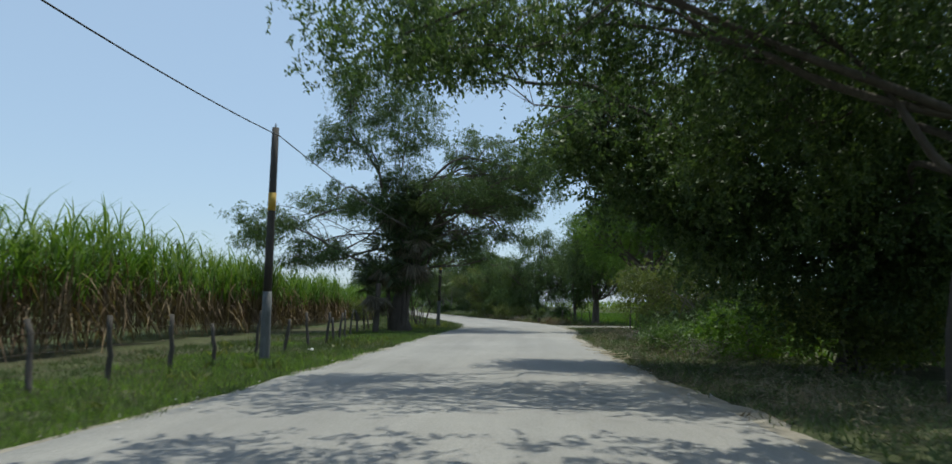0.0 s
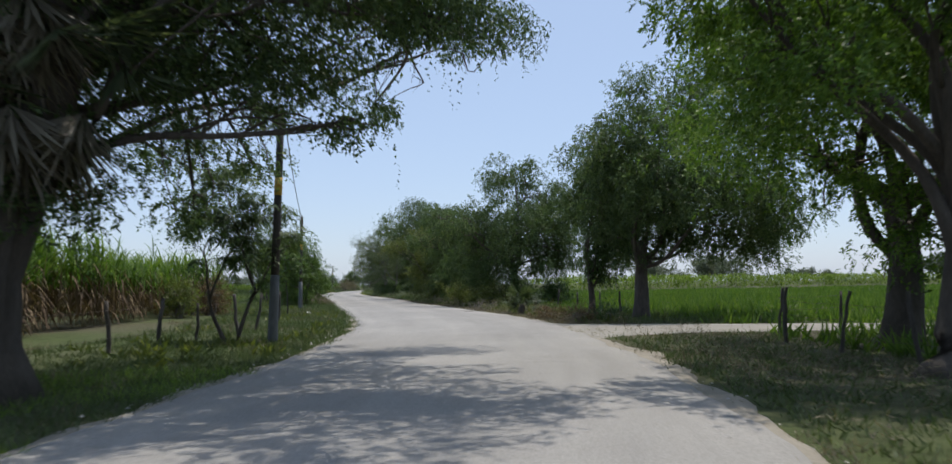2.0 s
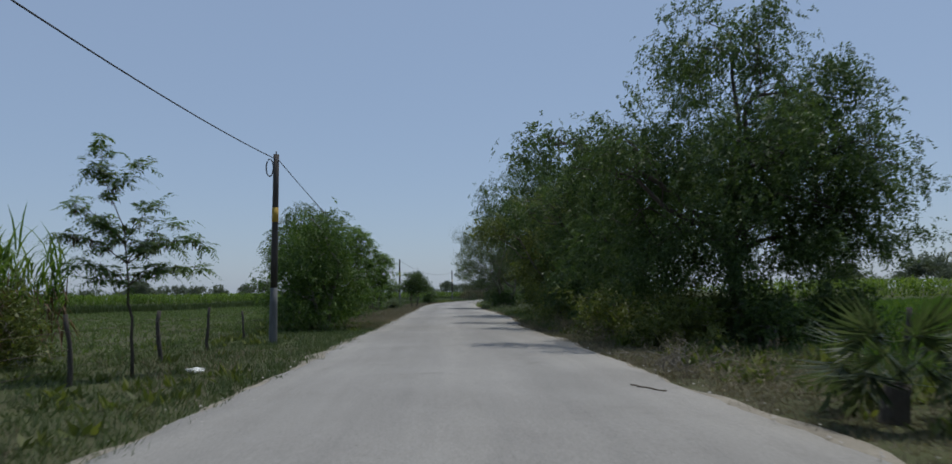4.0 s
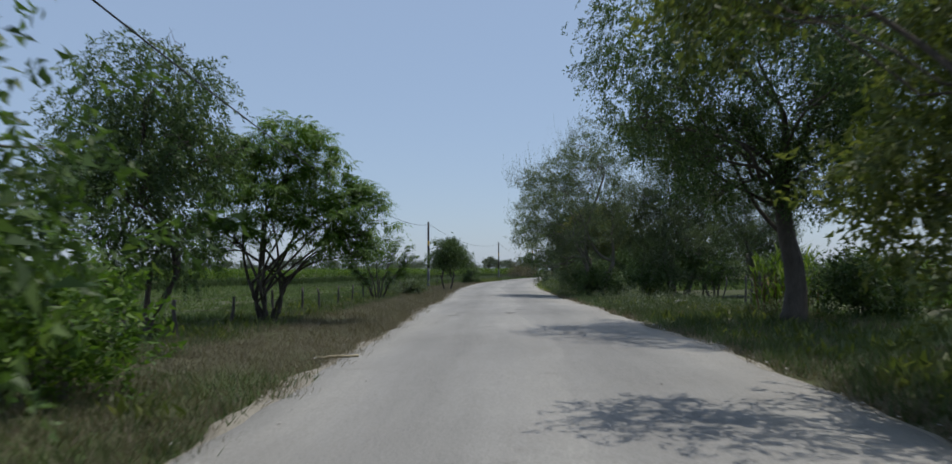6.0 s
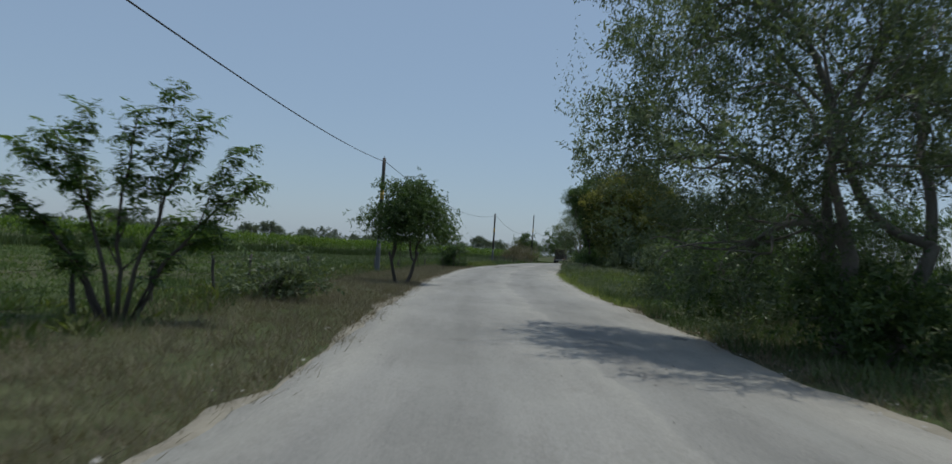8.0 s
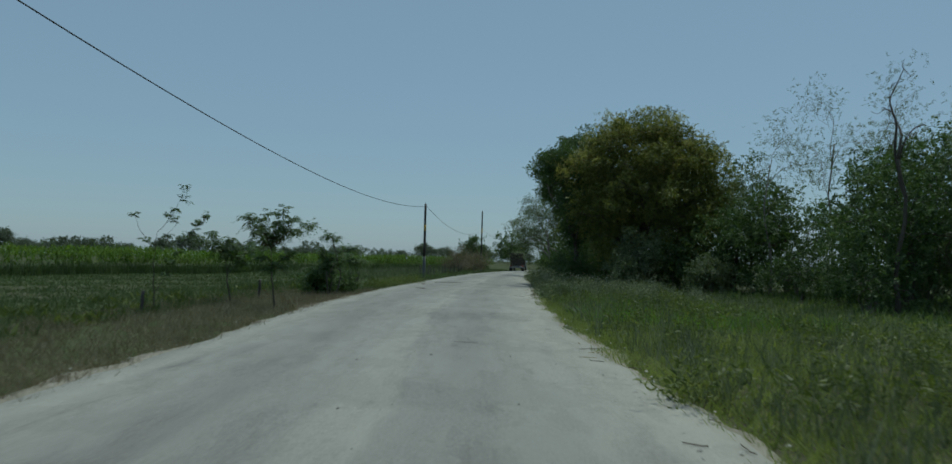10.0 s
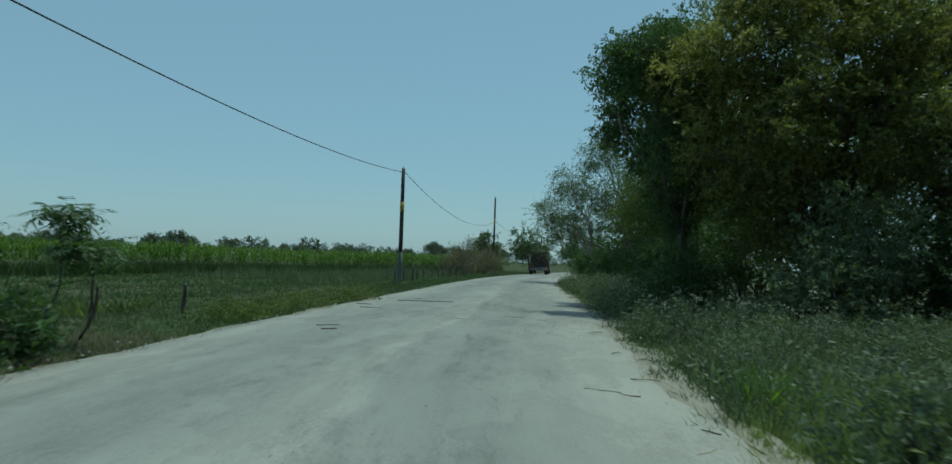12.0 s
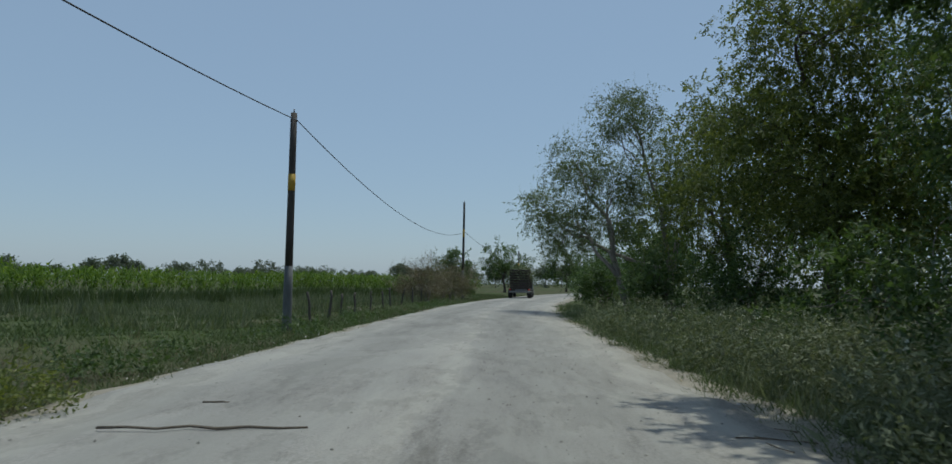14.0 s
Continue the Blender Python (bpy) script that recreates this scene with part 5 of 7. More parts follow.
sprig_tree("tree", "small bushy tree with feathery sprays beside the field", -18.45, 136.75, 23, 0.05,
     [(0.0, 0.0, 0.1, 3.7, 11, 0.03), (-0.1, 0.0, -1.23, 3.3, 13, -0.04), (0.1, 0.0, 1.23, 3.6, 13, 0.04), (-0.19, 0.0, -1.99, 2.3, 11, -0.08), (0.19, 0.0, 2.18, 2.6, 11, 0.08), (-0.47, 1.6, -0.57, 3.5, 8, 0.02), (0.57, 1.8, 0.66, 4.2, 10, 0.02),
      (0.05, 1.5, 0.47, 2.6, 6, 0.05), (-0.85, 1.9, -1.8, 3.0, 8, -0.05), (1.14, 1.6, 1.9, 3.2, 8, 0.05), (0.0, 0.8, -0.66, 1.9, 6, 0), (0.1, 0.8, 0.85, 1.8, 6, 0), (-0.57, 0.8, -1.42, 1.6, 6, -0.1), (0.76, 0.9, 1.61, 1.6, 6, 0.1),
      (-0.28, 0.0, -0.85, 1.2, 5, 0), (0.28, 0.0, 0.76, 1.2, 5, 0)],
     LEAF_MID, 87, 0.42, 0.15, 0.05, 7, 6, 0.8, 0, 0.6)
tree("tree", "small rounded tree beside a pole", -18.6, 155.2, 1.4, 0.09,
     [(0, 0, 3.4, 1.3, 1.3, 0.9), (-0.8, 0, 2.6, 1.1, 1.2, 0.8), (1.0, 0, 2.7, 1.2, 1.2, 0.9), (0.2, 0.2, 4.1, 0.7, 0.7, 0.5)], 16000, 0.14, 0.06, LEAF_TREE, BARK, 0.6, 88, stems=2, clump=0.28)
bush("low bushy growth along the fence", -18.6, 143.0, 1.3, 1.4, 3000, LEAF_GREY, 90)
sprig_tree("sapling", "tall thin sapling with sparse leaf tufts", -24.8, 176.4, 33, 0.024,
     [(0.0, 0.0, 0.0, 2.29, 0, 0.02), (0.0, 2.24, 0.64, 3.56, 4, -0.08), (0.0, 0.53, 0.71, 2.07, 4, -0.03), (0.71, 2.02, 1.2, 2.77, 4, -0.04), (0.0, 2.02, 0.56, 2.6, 2, -0.05), (0.71, 2.02, 1.09, 2.29, 0, 0), (0.0, 1.67, -0.6, 2.73, 2, 0.05)],
     LEAF_TREE, 91, 0.22, 0.10, 0.04, 6, 7, 0.8, 30, 0.25)
sprig_tree("sapling", "slim young tree with umbrella of pinnate leaves and dry pods", -22.1, 178.5, 29, 0.035,
     [(0.0, 0.0, -0.13, 1.84, 0, 0.01), (-0.13, 1.79, -0.96, 2.72, 6, -0.08), (-0.13, 1.79, -0.57, 2.86, 5, -0.06), (-0.13, 1.79, -0.17, 3.01, 5, 0.02), (-0.13, 1.79, 0.17, 3.06, 5, 0.05), (-0.13, 1.79, 0.48, 2.81, 5, 0.08), (-0.13, 1.75, 0.96, 2.62, 5, 0.12),
      (-0.13, 1.79, 0.39, 2.47, 4, 0.1), (-0.13, 1.79, -0.44, 2.42, 4, -0.1), (-0.09, 1.16, 0.52, 1.79, 4, 0.1), (-0.09, 0.97, -0.44, 1.65, 4, -0.1)],
     LEAF_TREE, 92, 0.36, 0.13, 0.042, 8, 6, 1.0, 110, 0.6)
sprig_tree("sapling", "low leaning young tree with pinnate leaves", -24.6, 180.9, 31, 0.035,
     [(0.0, 0.0, -0.19, 1.55, 1, 0.02), (-0.19, 1.46, -1.23, 2.23, 6, -0.08), (-0.19, 1.55, -0.66, 2.42, 5, -0.05), (-0.19, 1.55, -0.05, 2.23, 5, 0.05), (-0.14, 1.26, 0.66, 2.04, 5, 0.1), (-0.14, 1.16, 1.23, 1.99, 6, 0.12), (-0.19, 1.46, -0.38, 1.84, 4, 0),
      (-0.1, 0.87, 0.47, 1.46, 4, 0.1)],
     LEAF_TREE, 99, 0.36, 0.13, 0.042, 8, 6, 1.0, 50, 0.6)
feather_tree("sapling", "small bushy tree with pinnate sprays in the grass", -23.3, 187.9, 1.0, 0.04,
     [(0, 0, 2.45, 0.3, 0.3, 0.15), (-0.45, 0.2, 1.8, 0.4, 0.4, 0.15), (0.5, 0, 1.75, 0.4, 0.4, 0.15), (0, 0.2, 1.4, 0.4, 0.4, 0.2), (-0.5, 0.1, 1.0, 0.4, 0.4, 0.2)], 44, LEAF_TREE, 93, 3, 0.42, 0.12, 0.036, 8, 7, 0.95, 2)
feather_tree("sapling", "small slim tree with pinnate sprays in the grass", -23.4, 191.2, 1.0, 0.035,
     [(0, 0, 2.0, 0.3, 0.3, 0.15), (-0.3, 0.2, 1.5, 0.35, 0.35, 0.15), (0.35, 0, 1.5, 0.35, 0.35, 0.15)], 24, LEAF_TREE, 94, 2, 0.42, 0.12, 0.036, 8, 7, 0.95, 2)
bush("low dark bush beneath a small tree", -24.1, 188.7, 0.8, 0.9, 2600, LEAF_TREE, 96)
bush("low dark bush beside the verge", -23.2, 189.7, 0.5, 0.85, 1800, LEAF_TREE, 97)
bush("tall pale dry weeds beside the road", -27.0, 257.0, 2.6, 3.0, 7000, GRASS_DRY, 95, 0.30, 0.035, -0.3)
bush("tall pale dry weeds beside the road", -25.9, 264.5, 2.1, 2.7, 6000, GRASS_DRY, 98, 0.30, 0.035, -0.3)
bush("green bush among dry weeds", -27.5, 270.0, 2.2, 2.6, 5000, LEAF_OLIVE, 96)


# ---- fan palms
def frond_mesh(rng, blade, stalk):
    pile = Pile()
    n = 22
    an = np.linspace(-2.1, 2.1, n)
    p = np.tile([[stalk, 0, 0]], (n, 1)) + rng.normal(size=(n, 3)) * 0.01
    d = np.stack([np.cos(an), np.sin(an), -0.25 - 0.3 * np.abs(an)], -1)
    ln = blade * (0.75 + 0.25 * np.cos(an)) * rng.uniform(0.85, 1.1, n)
    pile.add(leaf_quads(p, d, np.tile([[0.2, 0, 1.0]], (n, 1)) + rng.normal(size=(n, 3)) * 0.3, ln, np.full(n, blade * 0.06), -0.04))
    v, q = strip_quads(np.array([[0, 0, 0.0]]), np.array([0.0]), np.array([stalk / 0.7]), np.array([0.05]), 0.05, 0.05, 2)
    pile.add((v, q))
    return pile


def fan_palm(x, y, height, n, blade, seed, label, dry=0.4, trunk_r=0.16, lean=(0.15, 0.1)):
    rng = np.random.RandomState(seed)
    base = thing("fan_palm", x, y, float(ground_z(x, y)), label, "palm")
    if height > 0.4:
        pile = Pile()
        line = bend_line((0, 0, -0.2), (*lean, height), rng, 8, 0.02, 0.12)
        pile.add(tube(line, np.linspace(trunk_r * 1.2, trunk_r * 0.9, 8), 9))
        part("trunk", pile.bm_mesh("palm_trunk", BARK), base)
    green = [frond_mesh(rng, blade, blade * 0.9).fast("frond", FROND) for _ in range(3)]
    brown = [frond_mesh(rng, blade * 0.9, blade * 0.7).fast("dry_frond", FROND_DRY) for _ in range(2)]
    for i in range(n):
        old = i < n * dry
        up = rng.uniform(-75, -25) if old else rng.uniform(-15, 75)
        ob = part("frond", (brown if old else green)[rng.randint(0, 2)], base)
        ob.matrix_basis = pose(lean[0] * 0.8, lean[1] * 0.8, height - (0.35 if old else 0), 0, -up, rng.uniform(0, 360)) @ pose(0, 0, 0, rng.uniform(-25, 25), 0, 0)


fan_palm(-5.7, 42.9, 2.8, 40, 1.05, 201, "fan palm with hanging dead fronds beside a tree trunk", 0.55)
fan_palm(-4.3, 44.2, 6.2, 46, 1.3, 202, "tall fan palm growing against a big tree trunk", 0.6, 0.12, (0.5, -0.3))
fan_palm(-4.2, 44.3, 4.8, 46, 1.3, 206, "fan palm with hanging dry fronds against a tree trunk", 0.6, 0.12, (0.7, -0.2))
fan_palm(-4.65, 44.3, 4.4, 44, 1.3, 207, "fan palm with hanging dry fronds against a tree trunk", 0.6, 0.12, (-0.6, -0.3))
fan_palm(-4.5, 44.4, 7.8, 44, 1.3, 204, "fan palm with hanging fronds inside a tree crown", 0.5, 0.12, (-0.3, -0.4))
fan_palm(5.95, 72.3, 0.45, 26, 0.75, 205, "small stemless fan palm beside the road", 0.25)


# ---- cane fields
def cane_block(label, inside, area, density, height, leaf, seed, leaves=8, dry=5, segs=3, low=0.35, width=0.05, fall=((0, 1), (1, 1)), uneven=1.0, arch=0.0, reach=1.0):
    """Standing cane: green arching blades over a skirt of dry ones; inside(x, y) tells the plot."""
    rng = np.random.RandomState(seed)
    x0, x1, y0, y1 = area
    n = int((x1 - x0) * (y1 - y0) * density)
    x, y = rng.uniform(x0, x1, n), rng.uniform(y0, y1, n)
    keep = inside(x, y)
    x, y = x[keep], y[keep]
    z = ground_z(x, y)
    h = height * np.interp(y, fall[0], fall[1]) * (1 + uneven * (rng.uniform(-0.15, 0.1, len(x)) + 0.05 * np.sin(x * 0.5) + 0.06 * np.sin(y * 0.37 + x * 0.2)))
    pile = Pile()
    for k in range(leaves):
        f = rng.uniform(low, 0.80, len(x))
        p = np.stack([x + rng.normal(size=len(x)) * 0.06, y + rng.normal(size=len(x)) * 0.06, z + h * f], -1)
        ln = h * rng.uniform(0.25, 0.42, len(x)) * (1 - 0.25 * arch) * reach
        steep = rng.uniform(0.0, 1.0, len(x))
        pile.add(strip_quads(p, rng.uniform(0, 6.283, len(x)), ln, np.full(len(x), width), 0.85 + 0.15 * steep - 0.2 * arch, 0.15 + 0.75 * (1 - steep) + 0.3 * arch, segs))
    ob = new("cane_field", pile.fast("cane_field", leaf))
    tagged(ob, label, "sugar cane", kind="stuff")
    if dry:
        pile = Pile()
        for k in range(dry):
            f = rng.uniform(0.15, 0.6, len(x))
            p = np.stack([x + rng.normal(size=len(x)) * 0.1, y + rng.normal(size=len(x)) * 0.1, z + h * f], -1)
            pile.add(strip_quads(p, rng.uniform(0, 6.283, len(x)), h * rng.uniform(0.15, 0.33, len(x)), np.full(len(x), width * 1.1), 0.25, 1.0, 2))
        stalk = np.stack([x, y, z], -1)
        pile.add(leaf_quads(stalk, np.stack([rng.normal(size=len(x)) * 0.06, rng.normal(size=len(x)) * 0.06, 0 * x + 1], -1), rng.normal(size=(len(x), 3)), h * 0.75, np.full(len(x), 0.07), 0.0))
        tagged(new("cane_trash", pile.fast("cane_trash", CANE_DRY)), "dry brown stalks and hanging leaves of sugar cane", "sugar cane", kind="stuff")


def plot_a(x, y):
    return (x < -11.9 + 0.25 * np.sin(y * 0.9) + 0.004 * (y - 30)) & (y < 82.8 + 0.3 * np.sin(x * 1.1))


cane_block("tall green sugar cane with brown dry skirts", lambda x, y: plot_a(x, y) & ((x > -15.5) | (y > 78.5)), (-34, -11, -12, 84), 5.0, 4.5, CANE, 301, 11, 6, 3, 0.38, 0.072, ((35, 80), (1.0, 0.76)))
cane_block("tall green sugar cane behind the front rows", lambda x, y: plot_a(x, y) & (x <= -15.5) & (y <= 78.5), (-42, -15, -12, 82), 0.6, 4.55, CANE, 302, 6, 0, 2, 0.55, 0.10, ((35, 80), (1.0, 0.76)))


def belt_front(y):
    return np.interp(y, [60, 90, 200, 228, 250, 285, 310], [-52, -52, -50, -45, -39.5, -30.5, -27])


cane_block("dense yellowish green sugar cane across the field", lambda x, y: (x < belt_front(y)) & (x > belt_front(y) - 5), (-60, -26, 82, 310), 4.2, 2.5, CANE_BELT, 303, 9, 0, 2, 0.30, 0.10, uneven=0.6, arch=0.45, reach=0.8)
cane_block("far sugar cane beyond the front rows", lambda x, y: (x <= belt_front(y) - 5), (-130, -31, 70, 330), 0.17, 2.75, CANE_YELLOW, 304, 5, 0, 2, 0.45, 0.28, uneven=0.25, arch=0.9, reach=0.9)


def far_front(x):
    return 150 + 0.5 * (x - 30)


cane_block("bright yellowish green sugar cane across a green field", lambda x, y: (y > far_front(x)) & (y < far_front(x) + 6), (20, 130, 145, 215), 2.4, 3.1, CANE_YELLOW, 305, 7, 0, 2, 0.12, 0.2, uneven=0.5, arch=0.5)
cane_block("yellowish green sugar cane further across the field", lambda x, y: y > far_front(x) + 6, (20, 130, 150, 250), 0.12, 3.1, CANE_YELLOW, 306, 4, 0, 2, 0.45, 0.4, uneven=0.5, arch=0.5)


# ---- grass and low growth
def tufts(label, x, y, blades, height, mat, seed, width=0.012, category="grass", name="grass", lean=0.45, spread=0.10, broad=False):
    rng = np.random.RandomState(seed)
    n = len(x) * blades
    px, py = np.repeat(x, blades) + rng.normal(size=n) * spread, np.repeat(y, blades) + rng.normal(size=n) * spread
    h = np.repeat(height * np.ones(len(x)), blades) * rng.uniform(0.45, 1.2, n)
    d = np.stack([rng.normal(size=n) * lean, rng.normal(size=n) * lean, np.ones(n)], -1)
    p = np.stack([px, py, ground_z(px, py) - 0.03], -1)
    blade = width * (0.6 + h / np.mean(h))
    v, q = leaf_quads(p, d, rng.normal(size=(n, 3)), h, blade, 0.10) if broad else blade_tris(p, d, rng.normal(size=(n, 3)), h, blade)
    tagged(new(name, mesh_from(name, v, q, mat)), label, category, kind="stuff")


def patchy(x, y, seed, cut):
    r = np.random.RandomState(seed)
    f = np.zeros_like(x)
    for _ in range(5):
        f += np.sin(x * r.uniform(0.2, 0.9) + y * r.uniform(0.2, 0.9) * r.choice([-1, 1]) + r.uniform(0, 6.28))
    return f > cut


def verge(side, y0, y1, near, far, per_m2, seed):
    """Random places beside the road: from near to far metres off its edge."""
    rng = np.random.RandomState(seed)
    n = int((y1 - y0) * (far - near) * per_m2)
    y = rng.uniform(y0, y1, n)
    off = near + (far - near) * rng.uniform(0, 1, n) ** 1.25 + 0.12 * np.sin(y * 1.7) + 0.1 * np.sin(y * 4.1)
    x = left(y) - off if side < 0 else right(y) + off
    return x, y


def off_track(x, y):
    """Keeps growth off the side track."""
    return ~((x > 4.5) & (np.abs(y - 58.6 + 0.10 * (x - 6)) < 1.9 + 3.2 * np.exp(-np.clip(x - 5.6, 0, 50) / 2.2)))


x, y = verge(-1, -8, 104, 0.05, 7.0, 18, 401)
tufts("green roadside grass, uneven and trampled", x, y, 8, 0.22, GRASS, 402, 0.012, lean=0.6)
x, y = verge(-1, 2, 48, 0.1, 5.0, 36, 481)
k = patchy(x, y, 41, -0.9)
tufts("fresh green grass on the sunny verge", x[k], y[k], 8, 0.19, GRASS_FRESH, 482, 0.012, lean=0.8)
x, y = verge(-1, -8, 104, 0.6, 8.0, 3, 403)
k = patchy(x, y, 5, 0.5)
tufts("dry straw-coloured grass among the green", x[k], y[k], 9, 0.3, GRASS_DRY, 404, 0.008, lean=0.7)
x, y = verge(-1, 96, 193, 0.05, 5.0, 20, 405)
tufts("dry brown roadside grass", x, y, 14, 0.30, GRASS_DRY, 406, 0.006, lean=0.8, spread=0.13)
x, y = verge(-1, 96, 200, 3.4, 9.0, 8, 407)
tufts("green grass behind the dry verge", x, y, 7, 0.34, GRASS, 408)
x, y = verge(-1, 190, 290, 0.15, 9.0, 14, 409)
tufts("short green roadside grass", x, y, 7, 0.18, GRASS, 410, 0.012, lean=0.8)
x, y = verge(-1, 175, 300, 0.35, 6.0, 1.2, 411)
tufts("dry grass among green on the verge", x, y, 8, 0.24, GRASS_DRY, 412, 0.010)
x, y = verge(1, -8, 62, 0.5, 6.0, 14, 413)
k = off_track(x, y)
tufts("green grass below roadside trees", x[k], y[k], 7, 0.2, GRASS, 414, 0.018, lean=0.8)
x, y = verge(1, -8, 104, 0.2, 5.0, 9, 415)
k = off_track(x, y) & patchy(x, y, 8, 0.0)
tufts("dry grass and litter of leaves at the road edge", x[k], y[k], 9, 0.22, GRASS_DRY, 416, 0.010, lean=0.9)
x, y = verge(1, 60, 160, 0.5, 8.0, 11, 417)
k = off_track(x, y) & ((y > 96) | (x > right(y) + 3.2 + 0.6 * np.sin(y * 0.8)))
tufts("long green grass beside the road", x[k], y[k], 7, 0.34, GRASS, 418, 0.02)
x, y = verge(1, 60, 98, 0.2, 3.8, 24, 475)
k = off_track(x, y)
tufts("short dry brown grass along the road edge", x[k], y[k], 9, 0.17, GRASS_DRY, 476, 0.010, lean=0.9)
x, y = verge(1, 98, 150, 0.2, 7.0, 16, 479)
k = patchy(x, y, 18, -1.2)
tufts("dry yellowish grass on the open verge", x[k], y[k], 9, 0.26, GRASS_DRY, 480, 0.010, lean=0.8)
x, y = verge(1, 150, 250, 0.2, 11.0, 11, 419)
k = y < 188
tufts("lush olive-green tall grass beside the road", x[k], y[k], 8, 0.30, GRASS_OLIVE, 420, 0.016, lean=1.1)
tufts("dull green tall grass beside the road", x[~k], y[~k], 8, 0.30, GRASS, 420, 0.014, lean=1.1)
x, y = verge(1, 174, 191, 0.8, 6.5, 17, 483)
k = patchy(x, y, 44, -0.4)
tufts("fresh yellow-green grass in the open verge", x[k], y[k], 9, 0.46, GRASS_FRESH, 484, 0.015, lean=0.7)
x, y = verge(1, 158, 236, 0.05, 3.6, 40, 433)
k = y < 187 + 3 * np.sin(x * 1.3)
tufts("fine lush grass along the road edge", x[k], y[k], 10, 0.22, GRASS_OLIVE, 434, 0.008, lean=1.0, spread=0.07)
tufts("fine dusty grey-green grass along the road edge", x[~k], y[~k], 10, 0.2, WEED, 437, 0.008, lean=1.0, spread=0.07)
x, y = verge(-1, 191, 236, 0.05, 3.2, 26, 435)
tufts("fine green grass along the road edge", x, y, 9, 0.15, GRASS, 436, 0.007, lean=0.8, spread=0.07)
x, y = verge(1, 160, 245, 0.6, 9.0, 4.5, 421)
tufts("tall seeding grass above the lush verge", x, y, 7, 0.62, WEED, 422, 0.012, lean=0.35)
x, y = verge(1, 178, 235, 0.9, 6.5, 3.6, 423)
k = patchy(x, y, 12, -0.3)
tufts("grey-green weeds along the wood", x[k], y[k], 16, 0.42, WEED, 424, 0.035, "weeds", "weeds", 0.9, 0.2, True)
x, y = verge(-1, -8, 104, 0.8, 6.0, 0.7, 425)
k = patchy(x, y, 15, 0.2)
tufts("broad-leaved weeds in the verge", x[k], y[k], 16, 0.30, LEAF_OLIVE, 426, 0.05, "weeds", "weeds", 0.8, 0.14, True)
x, y = verge(-1, 100, 200, 3.8, 7.0, 0.8, 427)
tufts("broad-leaved weeds in the verge", x, y, 16, 0.36, LEAF_OLIVE, 428, 0.05, "weeds", "weeds", 0.8, 0.16, True)
x, y = verge(1, 62, 130, 1.2, 5.0, 0.8, 429)
k = off_track(x, y)
tufts("leafy weeds along the field edge", x[k], y[k], 18, 0.38, LEAF_OLIVE, 430, 0.06, "weeds", "weeds", 0.7, 0.18, True)


def field(label, area, inside, per_m2, blades, height, mat, seed, width=0.03, lean=0.5):
    rng = np.random.RandomState(seed)
    x0, x1, y0, y1 = area
    n = int((x1 - x0) * (y1 - y0) * per_m2)
    x, y = rng.uniform(x0, x1, n), rng.uniform(y0, y1, n)
    k = inside(x, y)
    tufts(label, x[k], y[k], blades, height, mat, seed + 1, width, "crop", "low_crop", lean, 0.15)


field("low bright green crop across the flat field", (-52, -8, 80, 172), lambda x, y: (x < left(y) - 5.0) & (x > belt_front(y)) & (y > 82 - (x > -11.5) * 6), 4.8, 6, 0.27, GRASS_LUSH, 440, 0.03, 0.8)
field("low dull green growth across the flat field", (-52, -22, 172, 300), lambda x, y: (x < left(y) - 5.0) & (x > belt_front(y)), 8.0, 6, 0.22, GRASS, 446, 0.03, 0.9)
field("low green crop behind roadside trees", (8, 48, 20, 170), lambda x, y: (x > right(y) + 5.0) & (y < far_front(x)) & off_track(x, y), 2.6, 6, 0.6, CANE, 442, 0.05)
field("low green crop further across the field", (48, 130, 40, 205), lambda x, y: (y < far_front(x)) & off_track(x, y), 0.6, 6, 0.5, CANE, 444, 0.12)
field("rank grey-green weeds before the cane", (-40, -27, 220, 262), lambda x, y: (x < left(y) - 3.4) & patchy(x, y, 33, 0.4), 3.4, 10, 0.75, WEED, 448, 0.02, 0.35)
# grass strip, kept dark and dense to imitate shade under the cane front
rng_s = np.random.RandomState(470)
sy = rng_s.uniform(84, 300, 9000)
sx = belt_front(sy) + rng_s.uniform(-0.4, 1.0, 9000)
tufts("tall dark grass standing in for shade at the cane foot", sx, sy, 7, 0.95, GRASS, 471, 0.05, lean=0.25, spread=0.2)
x, y = verge(-1, -4, 66, 0.05, 3.6, 26, 437)
tufts("fine green grass along the road edge", x, y, 9, 0.16, GRASS, 438, 0.008, lean=0.8, spread=0.07)
# clump of tall reeds
cane_block("clump of tall yellow-green reeds beside the road", lambda x, y: ((x - 1.5) / 1.3) ** 2 + ((y - 119.2) / 1.5) ** 2 < 1, (0, 3, 117.5, 121), 6.0, 2.15, CANE_YELLOW, 451, 10, 1, 3, 0.08, 0.07)
field("patchy green growth behind the thicket", (-6, 26, 150, 200), lambda x, y: x > right(y) + 9.0, 2.6, 6, 0.45, GRASS_LUSH, 460, 0.05)


